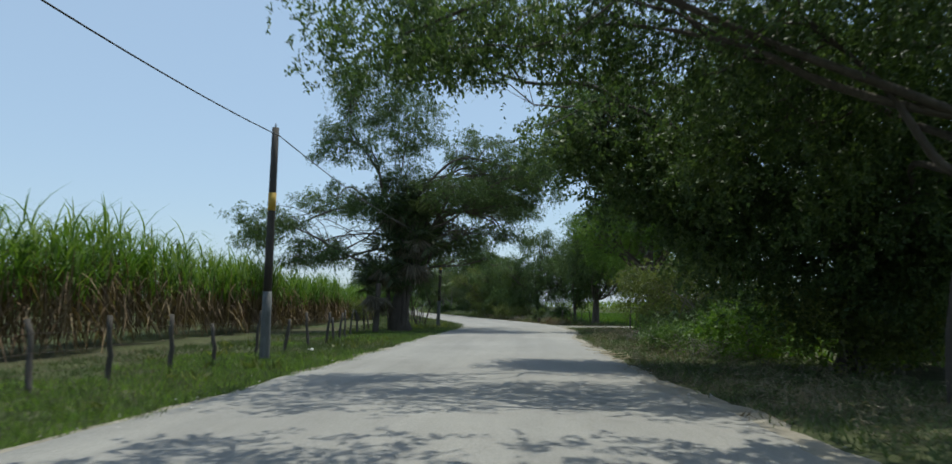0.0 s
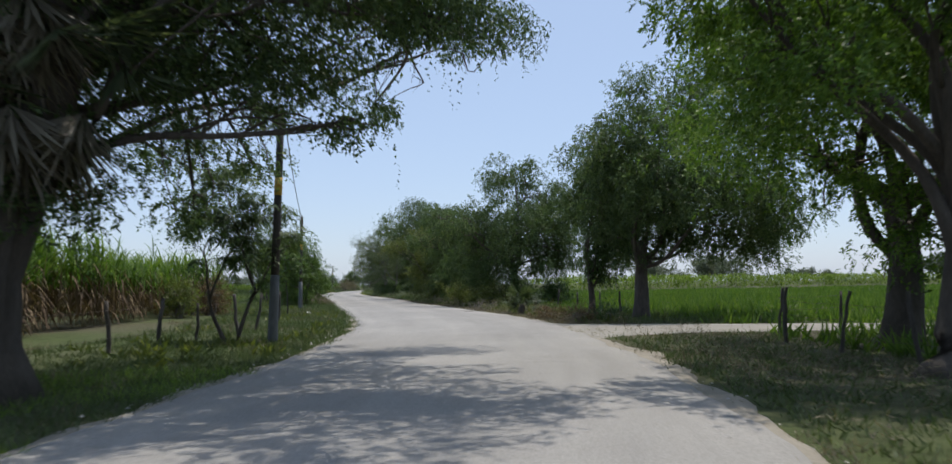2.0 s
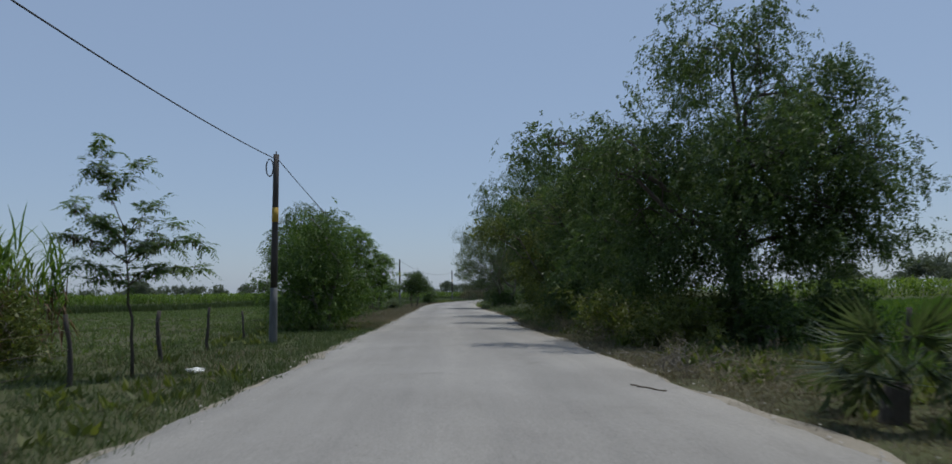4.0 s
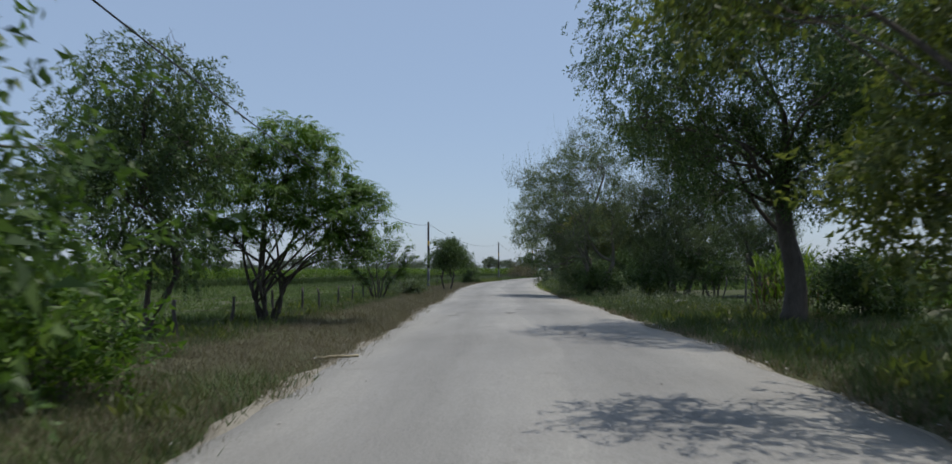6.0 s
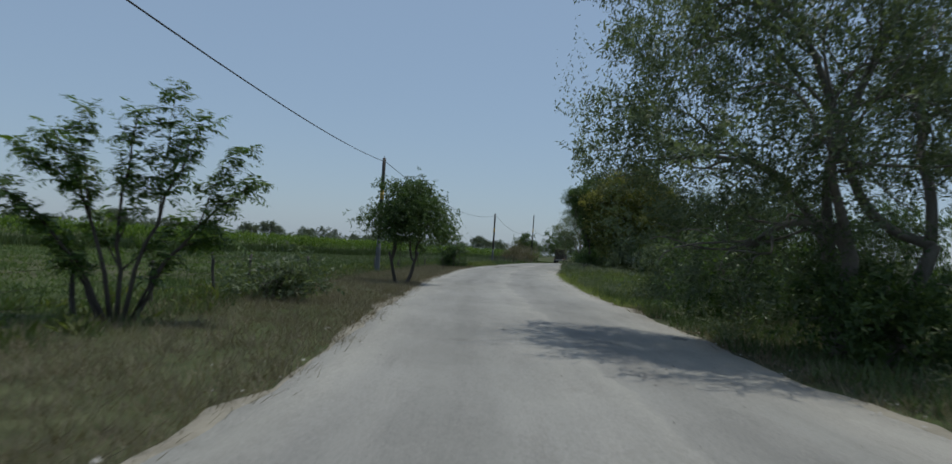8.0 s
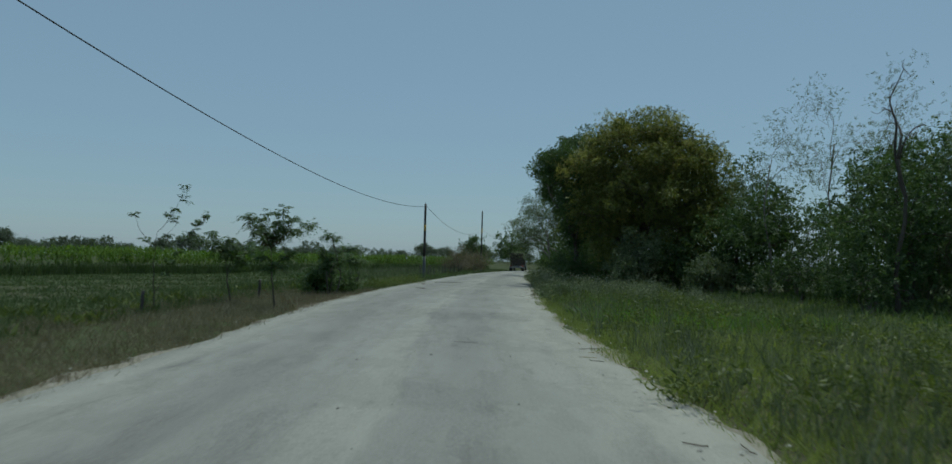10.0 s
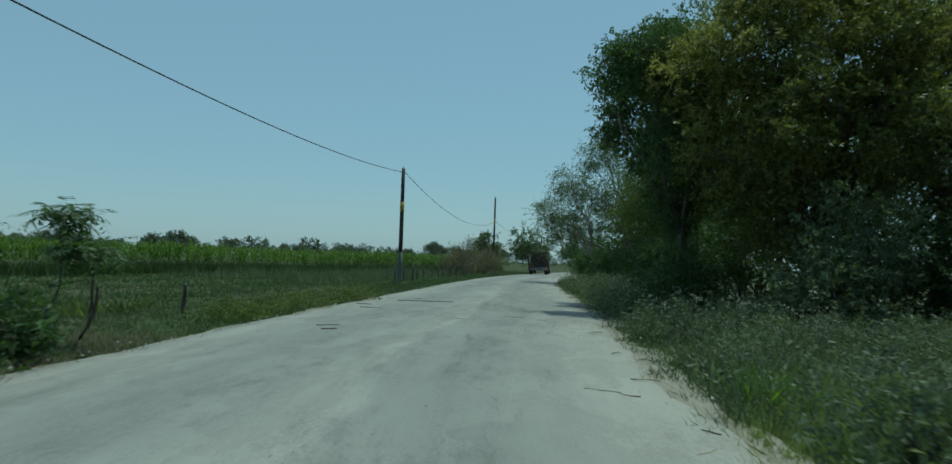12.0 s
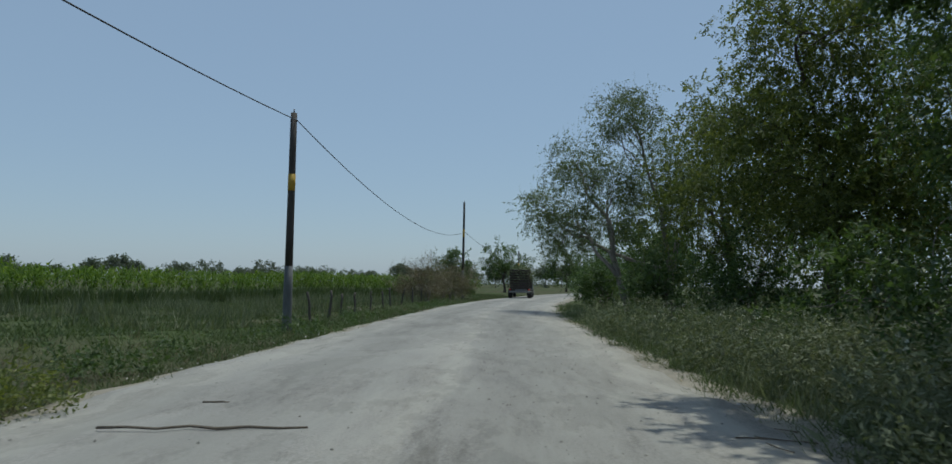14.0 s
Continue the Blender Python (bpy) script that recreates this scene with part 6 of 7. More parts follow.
def weed_bed(label, y0, y1, near, far, count, height, leaf, seed, n, length=0.085, width=0.034, side=1):
    """A stand of leafy roadside weeds, uneven in height."""
    rng = np.random.RandomState(seed)
    y = rng.uniform(y0, y1, count)
    x = right(y) + rng.uniform(near, far, count) if side > 0 else left(y) - rng.uniform(near, far, count)
    h = height * rng.uniform(0.55, 1.25, count)
    lobes = [(a, b, float(ground_z(a, b)) + c * 0.5, rng.uniform(0.35, 0.8), rng.uniform(0.35, 0.8), c * 0.5) for a, b, c in zip(x, y, h)]
    v, q = crown_arrays(rng, lobes, int(n * 1.5), length * 0.9, width, 0.1, 0.16, 8, 1.3, 0.1, 6)
    v[:, 2] = np.maximum(v[:, 2], -0.04)
    tagged(new("weeds", mesh_from("weeds", v, q, leaf)), label, "weeds", kind="stuff")


weed_bed("dense dusty grey-green weeds along the wood", 203.5, 224, 0.35, 4.0, 60, 0.95, WEED, 461, 34000)
rng_w = np.random.RandomState(478)
wy = rng_w.uniform(194, 226, 800)
wx = right(wy) + 0.5 + 3.4 * rng_w.uniform(0, 1, 800) ** 0.8
wp = np.stack([wx, wy, ground_z(wx, wy) + rng_w.uniform(0.4, 1.05, 800)], -1)
pile = Pile()
for _ in range(5):
    pile.add(leaf_quads(wp + rng_w.normal(size=(800, 3)) * 0.018, rng_w.normal(size=(800, 3)) + np.array([0, 0, 0.6]), rng_w.normal(size=(800, 3)), rng_w.uniform(0.025, 0.05, 800), rng_w.uniform(0.012, 0.025, 800)))
tagged(new("blossoms", pile.fast("blossoms", BLOSSOM)), "small whitish flower heads on roadside weeds", "flowers", kind="stuff")
weed_bed("olive leafy weeds along the road edge", 196, 208, 0.1, 1.2, 26, 0.34, LEAF_OLIVE, 467, 8000, 0.08, 0.04, -1)
weed_bed("dusty olive weeds along the verge", 209, 250, 0.3, 2.0, 30, 0.3, LEAF_TREE, 468, 4000, 0.10, 0.05, -1)
weed_bed("grey-green weeds in the roadside grass", 186, 205, 0.5, 6.5, 90, 0.6, WEED, 462, 36000, 0.09, 0.04)
weed_bed("low olive-green leafy weeds in the grass", 164, 187, 0.4, 5.5, 40, 0.4, LEAF_OLIVE, 463, 13000, 0.12, 0.04)
weed_bed("low dull green weeds by the thorn trees", 118, 160, 0.5, 5.0, 46, 0.4, WEED, 464, 10000, 0.11, 0.045)
weed_bed("dry leafless weeds and litter at the road edge", 60, 100, 0.4, 2.6, 40, 0.35, GRASS_DRY, 465, 7000, 0.13, 0.02)
weed_bed("dry weeds and leaf litter below roadside trees", 8, 56, 0.5, 3.4, 60, 0.28, GRASS_DRY, 466, 9000, 0.12, 0.02)


# ---------------------------------------------------------------- poles and line
POLES = [(-6.4, -14.5), (-5.8, 20.9), (-2.75, 55.0), (-8.05, 87.3), (-23.09, 165.88), (-25.35, 221.1), (-25.6, 270.0), (-22.0, 315.0)]


def pole_mesh(r0, r1, z0, z1, n=5, sides=10, tip=False):
    pile = Pile()
    z = np.linspace(z0, z1, n)
    pile.add(tube(np.stack([0 * z, 0 * z, z], -1), np.linspace(r0, r1, n), sides))
    return pile


shaft = pole_mesh(0.118, 0.095, 1.9, 6.5).bm_mesh("shaft", POLE_DARK)
foot = pole_mesh(0.150, 0.121, -0.4, 1.9).bm_mesh("foot", POLE_GREY)
band = pole_mesh(0.1125, 0.1105, 4.15, 4.65, 2).bm_mesh("band", POLE_YELLOW)
pin = pole_mesh(0.02, 0.015, 6.5, 6.62, 3, 6).bm_mesh("pin", BARBED)
first = thing("utility_pole", *POLES[0], -0.05, "dark wooden utility pole with grey foot and yellow band", "pole", "poles along the road")
for nm, me in (("shaft", shaft), ("foot", foot), ("band", band), ("insulator", pin)):
    part(nm, me, first, {"band": "faded yellow band", "foot": "pale grey foot"}.get(nm, ""))
LEANS = [(0, 0), (0.6, 1.0), (0.5, 2.0), (0.3, 0.8), (0.2, 0.3), (0.2, 0.3), (0, 0.4), (0, 0)]
for (px, py), (ax, ay) in zip(POLES[1:], LEANS[1:]):
    tall = 1.4 if 260 < py < 280 else 1.0
    copy_thing(first, pose(px, py, float(ground_z(px, py)), ax, ay, 0) @ Matrix.Diagonal((1, 1, tall, 1)))
# cable loop that hangs at one pole's top
pile = Pile()
a = np.linspace(0, 6.283, 20)
pile.add(tube(np.stack([-0.16 + 0.13 * np.cos(a), 0 * a, 6.05 + 0.30 * np.sin(a)], -1), np.full(20, 0.022), 6))
loop = thing("cable_coil", -8.05, 87.3, float(ground_z(-8.05, 87.3)), "black coil of spare cable hanging on a pole", "cable")
part("coil", pile.bm_mesh("coil", WIRE), loop)
for i in range(len(POLES) - 1):
    (ax, ay), (bx, by) = POLES[i], POLES[i + 1]
    s = np.linspace(0, 1, 40)
    span = math.hypot(bx - ax, by - ay)
    sag = 0.52 + 0.0085 * span + [0.0, -0.3, -0.25, 0.35, 0.2, 0.5, 0.2][i]
    la, lb = LEANS[i][1] * 0.11, LEANS[i + 1][1] * 0.11
    za, zb = float(ground_z(ax, ay)) + 6.28, float(ground_z(bx, by)) + 6.28
    line = np.stack([ax + la + (bx + lb - ax - la) * s + 0.10, ay + (by - ay) * s, za + (zb - za) * s - 4 * sag * s * (1 - s)], -1)
    pile = Pile()
    pile.add(tube(line, np.full(40, 0.016), 5))
    tagged(new("overhead_cable", pile.bm_mesh("cable", WIRE)), "single black cable slung between poles", "cable", "cable spans")


# ---------------------------------------------------------------- fences
def fence(label, line, spacing, seed, height=1.2, wires=3, thin=1.0):
    rng = np.random.RandomState(seed)
    pts = np.array(line, float)
    seg = np.r_[0, np.cumsum(np.linalg.norm(np.diff(pts, axis=0), axis=1))]
    base = thing("fence", float(pts[0, 0]), float(pts[0, 1]), 0, label, "fence")
    origin = np.array([pts[0, 0], pts[0, 1]])
    shapes = []
    for k in range(5):
        pile = Pile()
        h = height * rng.uniform(0.85, 1.15)
        z = np.linspace(-0.3, h, 7)
        pile.add(tube(np.stack([rng.normal(size=7) * 0.018, rng.normal(size=7) * 0.018, z], -1), rng.uniform(0.042, 0.06) * np.linspace(1.1, 0.85, 7) * rng.uniform(0.9, 1.1, 7), 7))
        shapes.append(pile.bm_mesh("post", POST))
    at, tops = 0.0, []
    while at < seg[-1]:
        px, py = np.interp(at, seg, pts[:, 0]), np.interp(at, seg, pts[:, 1])
        z = float(ground_z(px, py))
        ob = part("post", shapes[rng.randint(0, 5)], base)
        ob.matrix_basis = pose(px - origin[0], py - origin[1], z, rng.normal() * 4, rng.normal() * 5, rng.uniform(0, 360))
        tops.append((px - origin[0], py - origin[1], z))
        at += spacing * rng.uniform(0.7, 1.3) * (thin if py > 70 else 1.0)
    tops = np.array(tops)
    for k in range(wires):
        pile = Pile()
        l = np.repeat(tops, 2, axis=0)[:-1].copy()
        l[1::2] = (tops[:-1] + tops[1:]) / 2
        l[:, 2] += height * (0.3 + 0.28 * k)
        l[1::2, 2] -= 0.03
        pile.add(tube(l, np.full(len(l), 0.004), 4))
        part("wire", pile.bm_mesh("wire", BARBED), base)


fence("old leaning wooden posts with barbed wire along cane", [(-9.2, -6), (-8.0, 8), (-7.4, 14.5), (-7.2, 20), (-6.3, 26), (-5.9, 30), (-6.6, 40), (-6.6, 50), (-4.9, 56.5), (-4.3, 62), (-5.3, 67.5), (-6.6, 72.5), (-7.5, 77.5), (-9.0, 84), (-11.0, 93), (-12.6, 101)], 2.3, 501, thin=2.4)
fence("old wooden posts with barbed wire along a field", [(-13.2, 104), (-14.8, 112), (-16.6, 121), (-18.0, 129), (-19.6, 138), (-21.6, 148), (-22.8, 156)], 3.6, 502, 1.05)
fence("few short leaning posts with wire in the grass", [(-24.6, 170), (-24.8, 178), (-25.2, 190), (-25.6, 204)], 7.0, 507, 0.75, 1)
fence("short dark posts with wire near a pole", [(-25.9, 222.5), (-26.6, 232), (-27.0, 246), (-27.0, 262)], 3.2, 506, 1.0)
fence("dark fence posts with wire along a green field", [(10.6, 66.5), (10.2, 72), (9.0, 80)], 3.0, 503, 1.25)
fence("dark fence posts with wire along a green field beside trees", [(13.8, 55.6), (12.0, 55.2), (10.6, 53.6), (10.9, 48), (11.6, 40)], 2.6, 504, 1.25)
fence("slanting wooden posts in the grass beside the road", [(1.4, 124), (1.9, 132), (0.6, 140)], 4.0, 505, 1.3, 2)


# ---------------------------------------------------------------- things lying on road and verge
def lying_stick(name, label, x, y, length, radius, rz, seed, mat=None, category="stick", n=8, sway=0.02, lift=0.0, group=""):
    rng = np.random.RandomState(seed)
    s = np.linspace(-0.5, 0.5, n) * length
    line = np.stack([s, rng.normal(size=n) * length * sway, radius * 0.8 + np.abs(rng.normal(size=n)) * radius * 0.3], -1)
    pile = Pile()
    pile.add(tube(line, radius * rng.uniform(0.75, 1.15, n), 7))
    base = new(name, pile.bm_mesh(name, mat or STICK))
    base.matrix_basis = pose(x, y, lift, 0, 0, rz)
    return tagged(base, label, category, group)


# bare gravel, darkened further for the shade inside worn hollows
PATCH = rough_material("dark_gravel_patch", (0.085, 0.08, 0.073), (0.22, 0.21, 0.192), 9.0, 0.95, 0.8, 6)


def worn_patch(x, y, rx, ry, seed):
    """A worn hollow in the road, its gravel bare; laid flat, its shade is in the colour."""
    rng = np.random.RandomState(seed)
    n = 26
    a = np.arange(n) * 2 * np.pi / n
    f = 1 + 0.25 * np.sin(a * 2 + rng.uniform(0, 6)) + 0.22 * np.sin(a * 5 + rng.uniform(0, 6)) + 0.15 * np.sin(a * 3 + rng.uniform(0, 6)) + 0.10 * np.sin(a * 7 + rng.uniform(0, 6))
    rings = []
    for r, dz in ((1.0, -0.001), (0.8, 0.003), (0.4, 0.003)):
        px, py = x + rx * r * f * np.cos(a), y + ry * r * f * np.sin(a)
        rings.append(np.stack([px, py, road_z(px, py) + dz + 0.003], -1))
    v = np.vstack(rings + [np.array([[x, y, float(road_z(x, y)) + 0.006]])])
    faces = [(k * n + i, k * n + (i + 1) % n, (k + 1) * n + (i + 1) % n, (k + 1) * n + i) for k in range(2) for i in range(n)]
    faces += [(2 * n + i, 2 * n + (i + 1) % n, 3 * n) for i in range(n)]
    me = bpy.data.meshes.new("worn_patch")
    me.from_pydata(v.tolist(), [], faces)
    me.materials.append(PATCH)
    tagged(new("worn_patch", me), "gravelly patch worn into the road, darkened as a shaded hollow", "road patch", "worn road patches", "structure")


for i, (px, py, rx, ry) in enumerate(((-7.83, 120.2, 0.24, 0.26), (-9.54, 118.6, 0.18, 0.14), (-9.6, 119.3, 0.10, 0.10), (-9.72, 120.3, 0.12, 0.18), (-7.8, 122.3, 0.16, 0.2), (-15.08, 170.1, 0.19, 0.14), (-18.6, 199.0, 0.14, 0.10),
                                      (-17.3, 200.5, 0.22, 0.16), (-16.6, 199.8, 0.14, 0.10), (-19.9, 200.9, 0.26, 0.08), (-8.6, 140.2, 0.2, 0.3))):
    worn_patch(px, py, rx, ry, 580 + i)

lying_stick("stick", "long dry cane stick lying across the road", -20.85, 206.1, 1.9, 0.015, 10, 601, lift=0.012)
lying_stick("stick", "short dry stick on the road", -21.4, 207.6, 0.30, 0.012, 5, 602, lift=0.0)
lying_stick("stick", "bent dry stick on the road", -21.65, 202.05, 0.75, 0.011, -12, 603, sway=0.035, lift=0.0)
lying_stick("stick", "straight dry stick at the road edge", -22.3, 203.6, 0.5, 0.012, -4, 630, lift=0.0)
lying_stick("stick", "dry stick on the road edge", -20.9, 196.0, 0.5, 0.011, 38, 604, sway=0.05, lift=0.01)
lying_stick("stick", "dry stick on the road edge", -20.6, 195.2, 0.3, 0.011, 20, 605, sway=0.05, lift=0.01)
lying_stick("log", "pale broken log lying on the road edge", -8.85, 106.2, 0.75, 0.026, 34, 606, STRAW, "log", lift=-0.02)
lying_stick("stick", "dry branch on the sandy road edge", -15.6, 206.6, 0.7, 0.007, 160, 607, sway=0.07, lift=-0.02)
lying_stick("stick", "dry branch on the sandy road edge", -15.3, 189.5, 0.7, 0.010, 140, 608, sway=0.05, lift=-0.02)
lying_stick("stick", "dry stick on the sandy road edge", 3.4, 75.0, 0.9, 0.018, 120, 609, sway=0.05, lift=-0.02)
rng_t = np.random.RandomState(609)
for i in range(30):
    ty = rng_t.uniform(159, 172) if i < 14 else rng_t.uniform(186, 212)
    lying_stick("twig", "thin dry twig lying on the sandy road edge", float(right(ty)) + rng_t.uniform(-0.45, 0.15), ty, rng_t.uniform(0.15, 0.5), 0.006, rng_t.uniform(0, 180), 680 + i, STRAW if i % 3 == 0 else STICK, "twig", 5, 0.05, -0.015, "dry twigs")
rng_c = np.random.RandomState(610)
for i in range(24):
    u = rng_c.uniform()
    lying_stick("cane_stalk", "dry pale cane stalk lying at the road edge", 4.15 + 0.45 * (1 - u) + rng_c.normal() * 0.16, 22.2 + 3.4 * u + rng_c.normal() * 0.3, rng_c.uniform(0.35, 0.85), 0.009, 98 + rng_c.normal() * 30, 611 + i, STRAW, "cane stalk", 5, 0.01, 0.0 + 0.012 * (i % 4), "fallen cane stalks")

# dry leaves strewn over the mouth of the side track and the shaded road edge
rng_l = np.random.RandomState(690)
n = 2200
lx, ly = 5.2 + 6.0 * rng_l.uniform(0, 1, n) ** 1.3, rng_l.uniform(53.5, 65.5, n)
keep = (np.sin(lx * 1.9 + ly * 0.7) + np.sin(ly * 1.3 - lx * 0.6) + rng_l.normal(size=n) * 0.7 > -0.3) & (lx > right(ly) - 0.3)
lx, ly = lx[keep], ly[keep]
n = len(lx)
flat = rng_l.normal(size=(n, 3)) * np.array([1, 1, 0.12])
lv, lq = leaf_quads(np.stack([lx, ly, np.full(n, 0.008)], -1), flat, rng_l.normal(size=(n, 3)) * 0.25 + np.array([0, 0, 1.0]), rng_l.uniform(0.04, 0.10, n), rng_l.uniform(0.018, 0.04, n), 0.1)
tagged(new("leaf_litter", mesh_from("leaf_litter", lv, lq, FROND_DRY)), "dry brown leaves strewn over a dirt track", "leaf litter", kind="stuff")


def brush_heap(label, x, y, r, n, seed):
    """A heap of cut dead branches."""
    rng = np.random.RandomState(seed)
    pile = Pile()
    for _ in range(n):
        a, e = rng.uniform(0, 6.28), rng.uniform(0.05, 0.9)
        s = np.array([rng.normal() * r * 0.5, rng.normal() * r * 0.5, rng.uniform(0, 0.25)])
        d = np.array([math.cos(a), math.sin(a), e])
        line = bend_line(s, s + d * rng.uniform(0.4, 1.0) * r, rng, 5, 0.12)
        pile.add(tube(line, np.linspace(0.010, 0.004, 5), 4))
        for _ in range(2):
            b = line[rng.randint(1, 4)]
            pile.add(tube(bend_line(b, b + unit(rng.normal(size=3)) * 0.35, rng, 3, 0.1), np.linspace(0.008, 0.003, 3), 4))
    base = thing("brush_heap", x, y, float(ground_z(x, y)), label, "branches")
    part("tangle", pile.bm_mesh("tangle", BARK_PALE), base)


brush_heap("tangled heap of dead grey branches on the verge", 7.2, 23.6, 0.9, 26, 650)
brush_heap("heap of dry branches at the road edge", 4.3, 77.2, 0.7, 26, 651)
brush_heap("tangled heap of dead grey branches on the verge", 7.4, 29.2, 0.7, 14, 653)
brush_heap("low tangle of dry twigs on the verge", 7.9, 33.5, 1.0, 40, 652)


def stone(x, y, r, seed, mat, name, label, category, group=""):
    bm = bmesh.new()
    bmesh.ops.create_icosphere(bm, subdivisions=2, radius=r)
    rng = np.random.RandomState(seed)
    k = rng.normal(size=(4, 3)) * 2.2 / r
    for v in bm.verts:
        c = np.array(v.co)
        f = 1 + 0.12 * sum(math.sin(float(c @ w)) for w in k)
        v.co = Vector((c[0] * f * 1.25, c[1] * f, c[2] * f * 0.6))
    me = bpy.data.meshes.new(name)
    bm.to_mesh(me)
    bm.free()
    me.materials.append(mat)
    ob = new(name, me)
    ob.matrix_basis = pose(x, y, float(ground_z(x, y)) + r * 0.25, 0, 0, rng.uniform(0, 360))
    tagged(ob, label, category, group)


stone(-1.3, 128.5, 0.22, 660, STONE, "stone", "pale stone lying in the verge grass", "stone")
stone(-11.4, 183.0, 0.12, 661, STONE, "stone", "pale stone half hidden in lush grass", "stone")
stone(-5.9, 78.2, 0.16, 662, LITTER, "litter", "white scrap of litter in the grass", "litter")
stone(-5.6, 26.0, 0.10, 663, LITTER, "litter", "white scrap of litter in the grass", "litter")
stone(-19.1, 194.3, 0.07, 664, LITTER, "litter", "white scrap of litter on the road", "litter")
# loose clods and grit along the road edges
rng_g = np.random.RandomState(670)
n = 2600
y = rng_g.uniform(0, 250, n)
sd = rng_g.choice([-1, 1], n)
off = rng_g.normal(size=n) * 0.28
x = np.where(sd < 0, left(y) - off, right(y) + off)
r = rng_g.uniform(0.008, 0.035, n) * rng_g.uniform(0.4, 1.2, n)
octa = np.array([(1, 0, 0), (0, 1, 0), (-1, 0, 0), (0, -1, 0), (0.2, 0.1, 0.8)])
v = octa[None] * r[:, None, None] * rng_g.uniform(0.6, 1.3, (n, 5, 3)) + np.stack([x, y, np.full(n, -0.012)], -1)[:, None]
q = np.array([(0, 1, 4), (1, 2, 4), (2, 3, 4), (3, 0, 4)])[None] + (np.arange(n) * 5)[:, None, None]
m = 2400
ys2, us2 = np.concatenate([rng_g.uniform(194, 226, 1500), rng_g.uniform(100, 240, 900)]), np.clip(np.where(rng_g.uniform(size=m) < 0.55, 0.74 + 0.12 * rng_g.normal(size=m), rng_g.uniform(0, 1, m)), 0.02, 0.98)
xs2 = left(ys2) + (right(ys2) - left(ys2)) * us2
r2 = 0.004 + 0.018 * rng_g.uniform(0, 1, m) ** 3
v2 = octa[None] * r2[:, None, None] * rng_g.uniform(0.6, 1.3, (m, 5, 3)) + np.stack([xs2, ys2, road_z(xs2, ys2) + 0.002], -1)[:, None]
q2 = np.array([(0, 1, 4), (1, 2, 4), (2, 3, 4), (3, 0, 4)])[None] + (np.arange(m) * 5)[:, None, None]
tagged(new("clods", mesh_from("clods", v2.reshape(-1, 3), q2.reshape(-1, 3), PATCH)), "small dark clods strewn over the dusty road", "grit", kind="stuff")
tagged(new("grit", mesh_from("grit", v.reshape(-1, 3), q.reshape(-1, 3), STONE)), "loose stones and clods along the road edges", "grit", kind="stuff")


# ---------------------------------------------------------------- laden truck far ahead on the road
TRUCK_GREEN = plain_material("faded_dark_green_paint", (0.04, 0.05, 0.04), 0.6)
TRUCK_TIMBER = rough_material("dark_truck_boards", (0.03, 0.025, 0.02), (0.10, 0.085, 0.07), 4.0, 0.9, 0.5)
RUBBER = plain_material("tyre_rubber", (0.02, 0.02, 0.02), 0.85)
STEEL = plain_material("dull_steel", (0.22, 0.22, 0.22), 0.5, 0.8)
RED_LENS = plain_material("red_lamp_lens", (0.35, 0.02, 0.015), 0.3)
GLASS = plain_material("dark_window_glass", (0.03, 0.035, 0.04), 0.1)


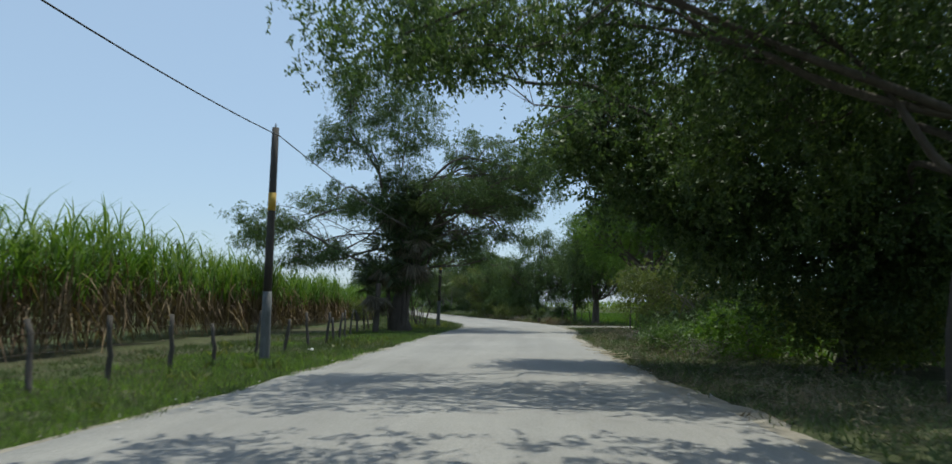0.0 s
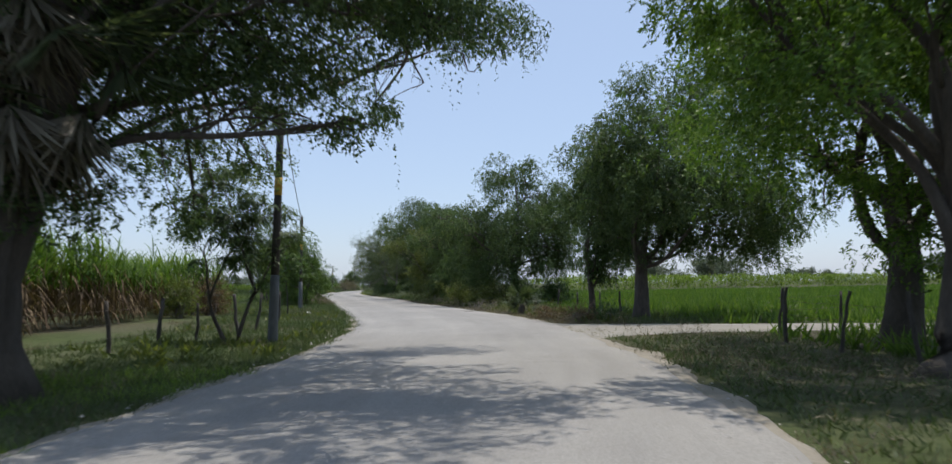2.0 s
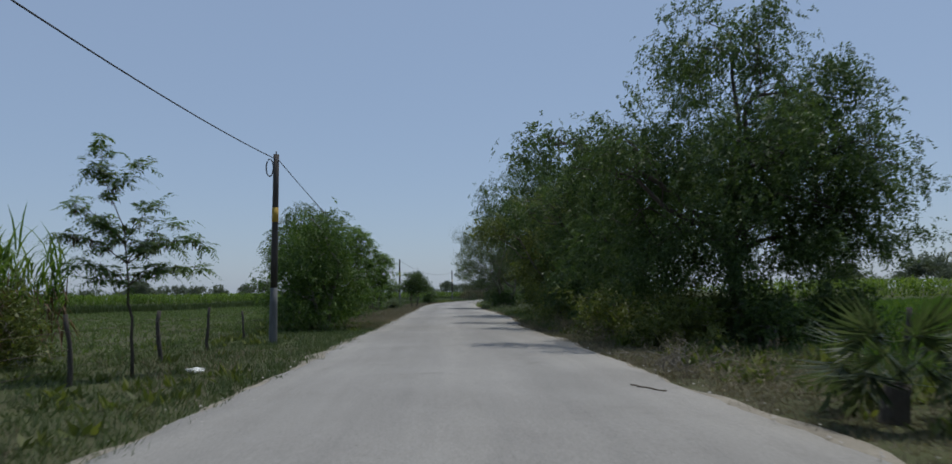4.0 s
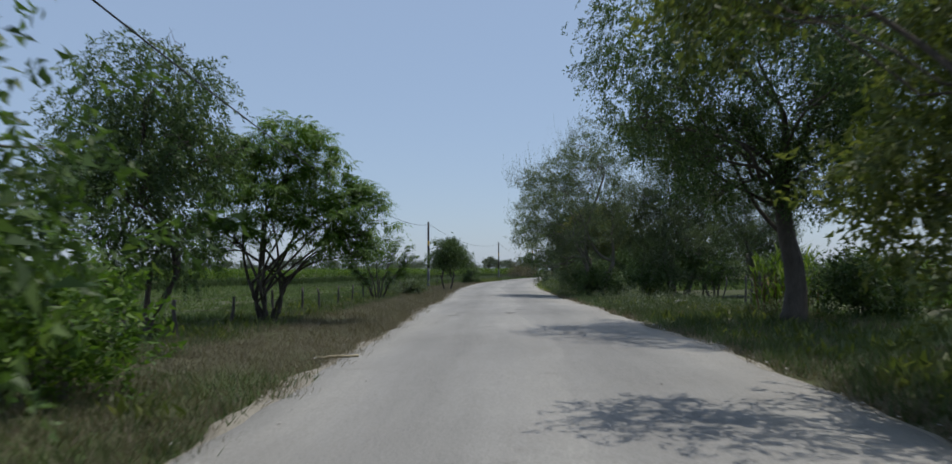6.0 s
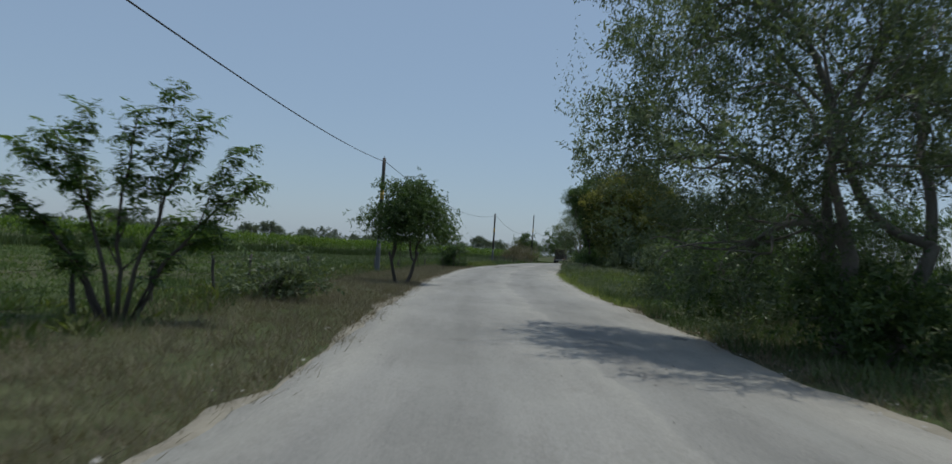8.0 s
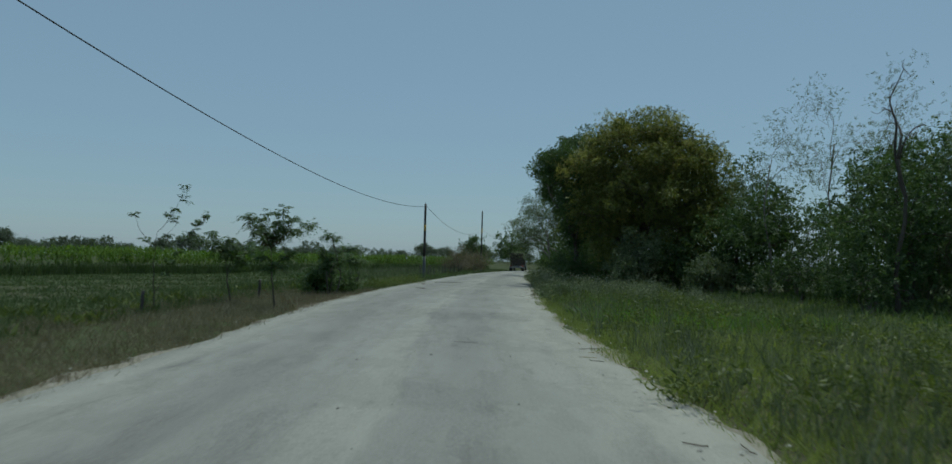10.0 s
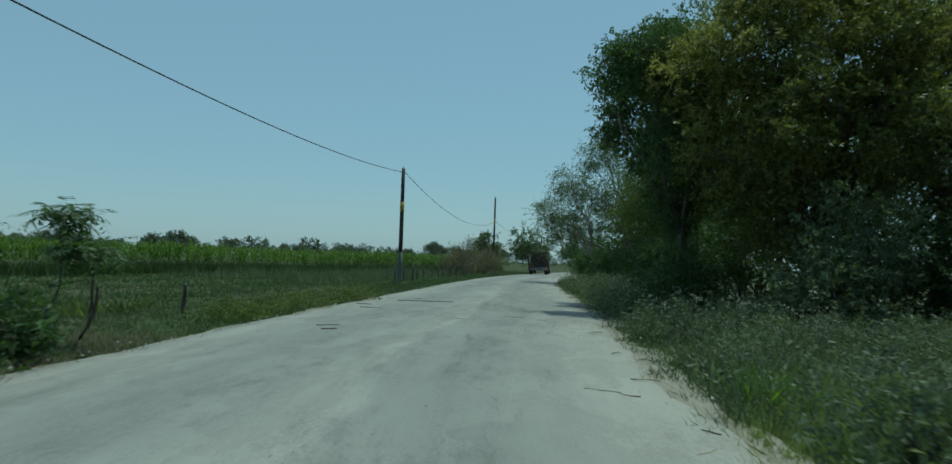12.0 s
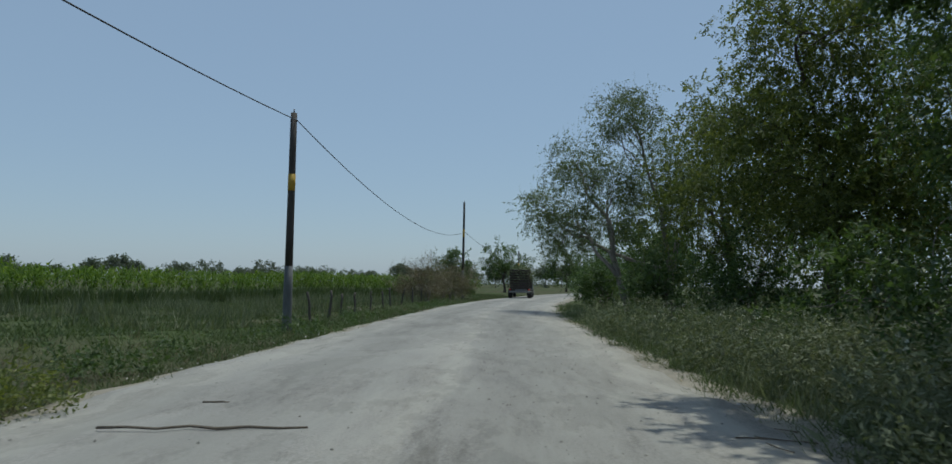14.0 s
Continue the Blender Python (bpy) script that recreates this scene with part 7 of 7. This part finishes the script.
def truck(x, y, rz):
    base = thing("truck", x, y, 0.0, "old dark truck piled high with cut cane", "truck", rz=rz)
    bm_part("chassis", block(0.9, 5.6, 0.22, 0, 0.4, 0.75, 0.02), STEEL, base)
    bm_part("bed", block(1.75, 3.9, 0.14, 0, -0.5, 1.0, 0.02), TRUCK_TIMBER, base)
    for sx in (-1, 1):
        for k in range(7):
            bm_part("side_board", block(0.05, 3.9, 0.17, sx * 0.86, -0.5, 1.2 + k * 0.24, 0.012), TRUCK_TIMBER, base)
        for k in range(4):
            bm_part("stake", block(0.07, 0.08, 1.8, sx * 0.92, -2.3 + k * 1.2, 1.87, 0.012), TRUCK_TIMBER, base)
    for k in range(7):
        bm_part("tail_board", block(1.7, 0.05, 0.17, 0, -2.45, 1.2 + k * 0.24, 0.012), TRUCK_TIMBER, base)
    for sx in (-0.6, 0.0, 0.6):
        bm_part("stake", block(0.08, 0.06, 1.8, sx, -2.51, 1.87, 0.012), TRUCK_TIMBER, base)
    bm_part("bumper", block(2.1, 0.12, 0.2, 0, -2.52, 0.62, 0.03), STEEL, base)
    for sx in (-0.9, 0.9):
        bm_part("tail_light", block(0.2, 0.05, 0.12, sx, -2.60, 0.82, 0.02), RED_LENS, base, "red tail light")
        bm_part("mudflap", block(0.3, 0.03, 0.4, sx * 0.92, -2.2, 0.45, 0.008), RUBBER, base)
    cab = bm_part("cab", block(2.0, 1.7, 1.6, 0, 2.5, 1.5, 0.12), TRUCK_GREEN, base)
    bm_part("hood", block(1.6, 1.1, 0.8, 0, 3.75, 1.05, 0.12), TRUCK_GREEN, base)
    bm_part("rear_window", block(1.3, 0.04, 0.5, 0, 1.64, 1.95, 0.01), GLASS, cab, "dark cab window")
    for wx, wy in ((-0.92, -1.7), (0.92, -1.7), (-0.9, 3.3), (0.9, 3.3)):
        bm = bmesh.new()
        m = Matrix.Translation((wx, wy, 0.46)) @ Matrix.Rotation(math.pi / 2, 4, "Y")
        bmesh.ops.create_cone(bm, cap_ends=True, segments=24, radius1=0.46, radius2=0.46, depth=0.42 if wy < 0 else 0.26, matrix=m)
        bmesh.ops.bevel(bm, geom=[e for e in bm.edges if len(e.link_faces) == 2 and abs(e.link_faces[0].normal.dot(e.link_faces[1].normal)) < 0.3], offset=0.05, segments=2, affect="EDGES")
        tyre = bm_part("wheel", bm, RUBBER, base)
        bm = bmesh.new()
        bmesh.ops.create_cone(bm, cap_ends=True, segments=20, radius1=0.24, radius2=0.2, depth=(0.42 if wy < 0 else 0.26) + 0.05, matrix=m)
        bm_part("rim", bm, STEEL, tyre)
    rng = np.random.RandomState(700)
    n = 2600
    p = np.stack([rng.uniform(-0.85, 0.85, n), rng.uniform(-2.4, 1.3, n), rng.uniform(1.5, 2.6, n)], -1)
    p[:, 2] += 0.5 * (1 - p[:, 0] ** 2) * rng.uniform(0, 1, n)
    d = np.stack([rng.normal(size=n) * 0.35, rng.normal(size=n), rng.normal(size=n) * 0.3], -1)
    vv, qq = leaf_quads(p, d, rng.normal(size=(n, 3)), rng.uniform(0.4, 1.0, n), np.full(n, 0.06), 0.08)
    part("load", mesh_from("load", vv, qq, WEED), base, "heaped load of cut cane")


truck(-20.2, 274.0, -2)


# ---------------------------------------------------------------- far tree line
rng_h = np.random.RandomState(830)
count = 360
a = np.radians(rng_h.uniform(-14, 92, count))
d = rng_h.uniform(250, 420, count)
hz = rng_h.uniform(1.8, 3.5, count)
lobes = [(-25 - math.sin(p) * q, 225 + math.cos(p) * q, h, rng_h.uniform(2.5, 6.0), rng_h.uniform(2.5, 6.0), h) for p, q, h in zip(a, d, hz)]
# scrub and far trees carry their haze in the leaf colour
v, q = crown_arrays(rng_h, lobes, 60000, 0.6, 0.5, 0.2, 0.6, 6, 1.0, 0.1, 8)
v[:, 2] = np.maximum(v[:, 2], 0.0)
tagged(new("far_woods", mesh_from("far_woods", v, q, LEAF_HAZED)), "low hazy line of distant scrub and trees", "woods", kind="stuff")
far_trees = []
for k in range(6):
    rr = np.random.RandomState(800 + k)
    h, r = rr.uniform(7.5, 10.0), rr.uniform(4.5, 7.0)
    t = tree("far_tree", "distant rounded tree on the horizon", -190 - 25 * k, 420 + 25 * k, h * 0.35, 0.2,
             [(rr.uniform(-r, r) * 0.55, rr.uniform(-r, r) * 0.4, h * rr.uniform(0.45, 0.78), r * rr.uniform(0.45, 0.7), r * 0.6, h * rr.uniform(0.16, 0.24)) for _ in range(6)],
             1700, 0.6, 0.5, LEAF_HAZED, BARK, 0.2, 810 + k, twigs=0, fine=0, clump=0.45, inner=0.1, per_twig=6, bunch=8, group="far tree line", z=0.0)
    far_trees.append(t)
rng_f = np.random.RandomState(820)
for i in range(96):
    if i % 4 == 3:
        ang, d = radians(-78 + 62 * rng_f.uniform()), rng_f.uniform(160, 280)
        fx, fy = -math.sin(ang) * d, 60 + math.cos(ang) * d
    else:
        ang, d = radians(-12 + 100 * i / 96), rng_f.uniform(220, 360)
        fx, fy = -25 - math.sin(ang) * d, 225 + math.cos(ang) * d
    copy_thing(far_trees[rng_f.randint(0, 6)], pose(fx, fy, 0, 0, 0, rng_f.uniform(0, 360)) @ Matrix.Scale(rng_f.choice([0.6, 0.75, 0.85, 0.95, 1.15]), 4))
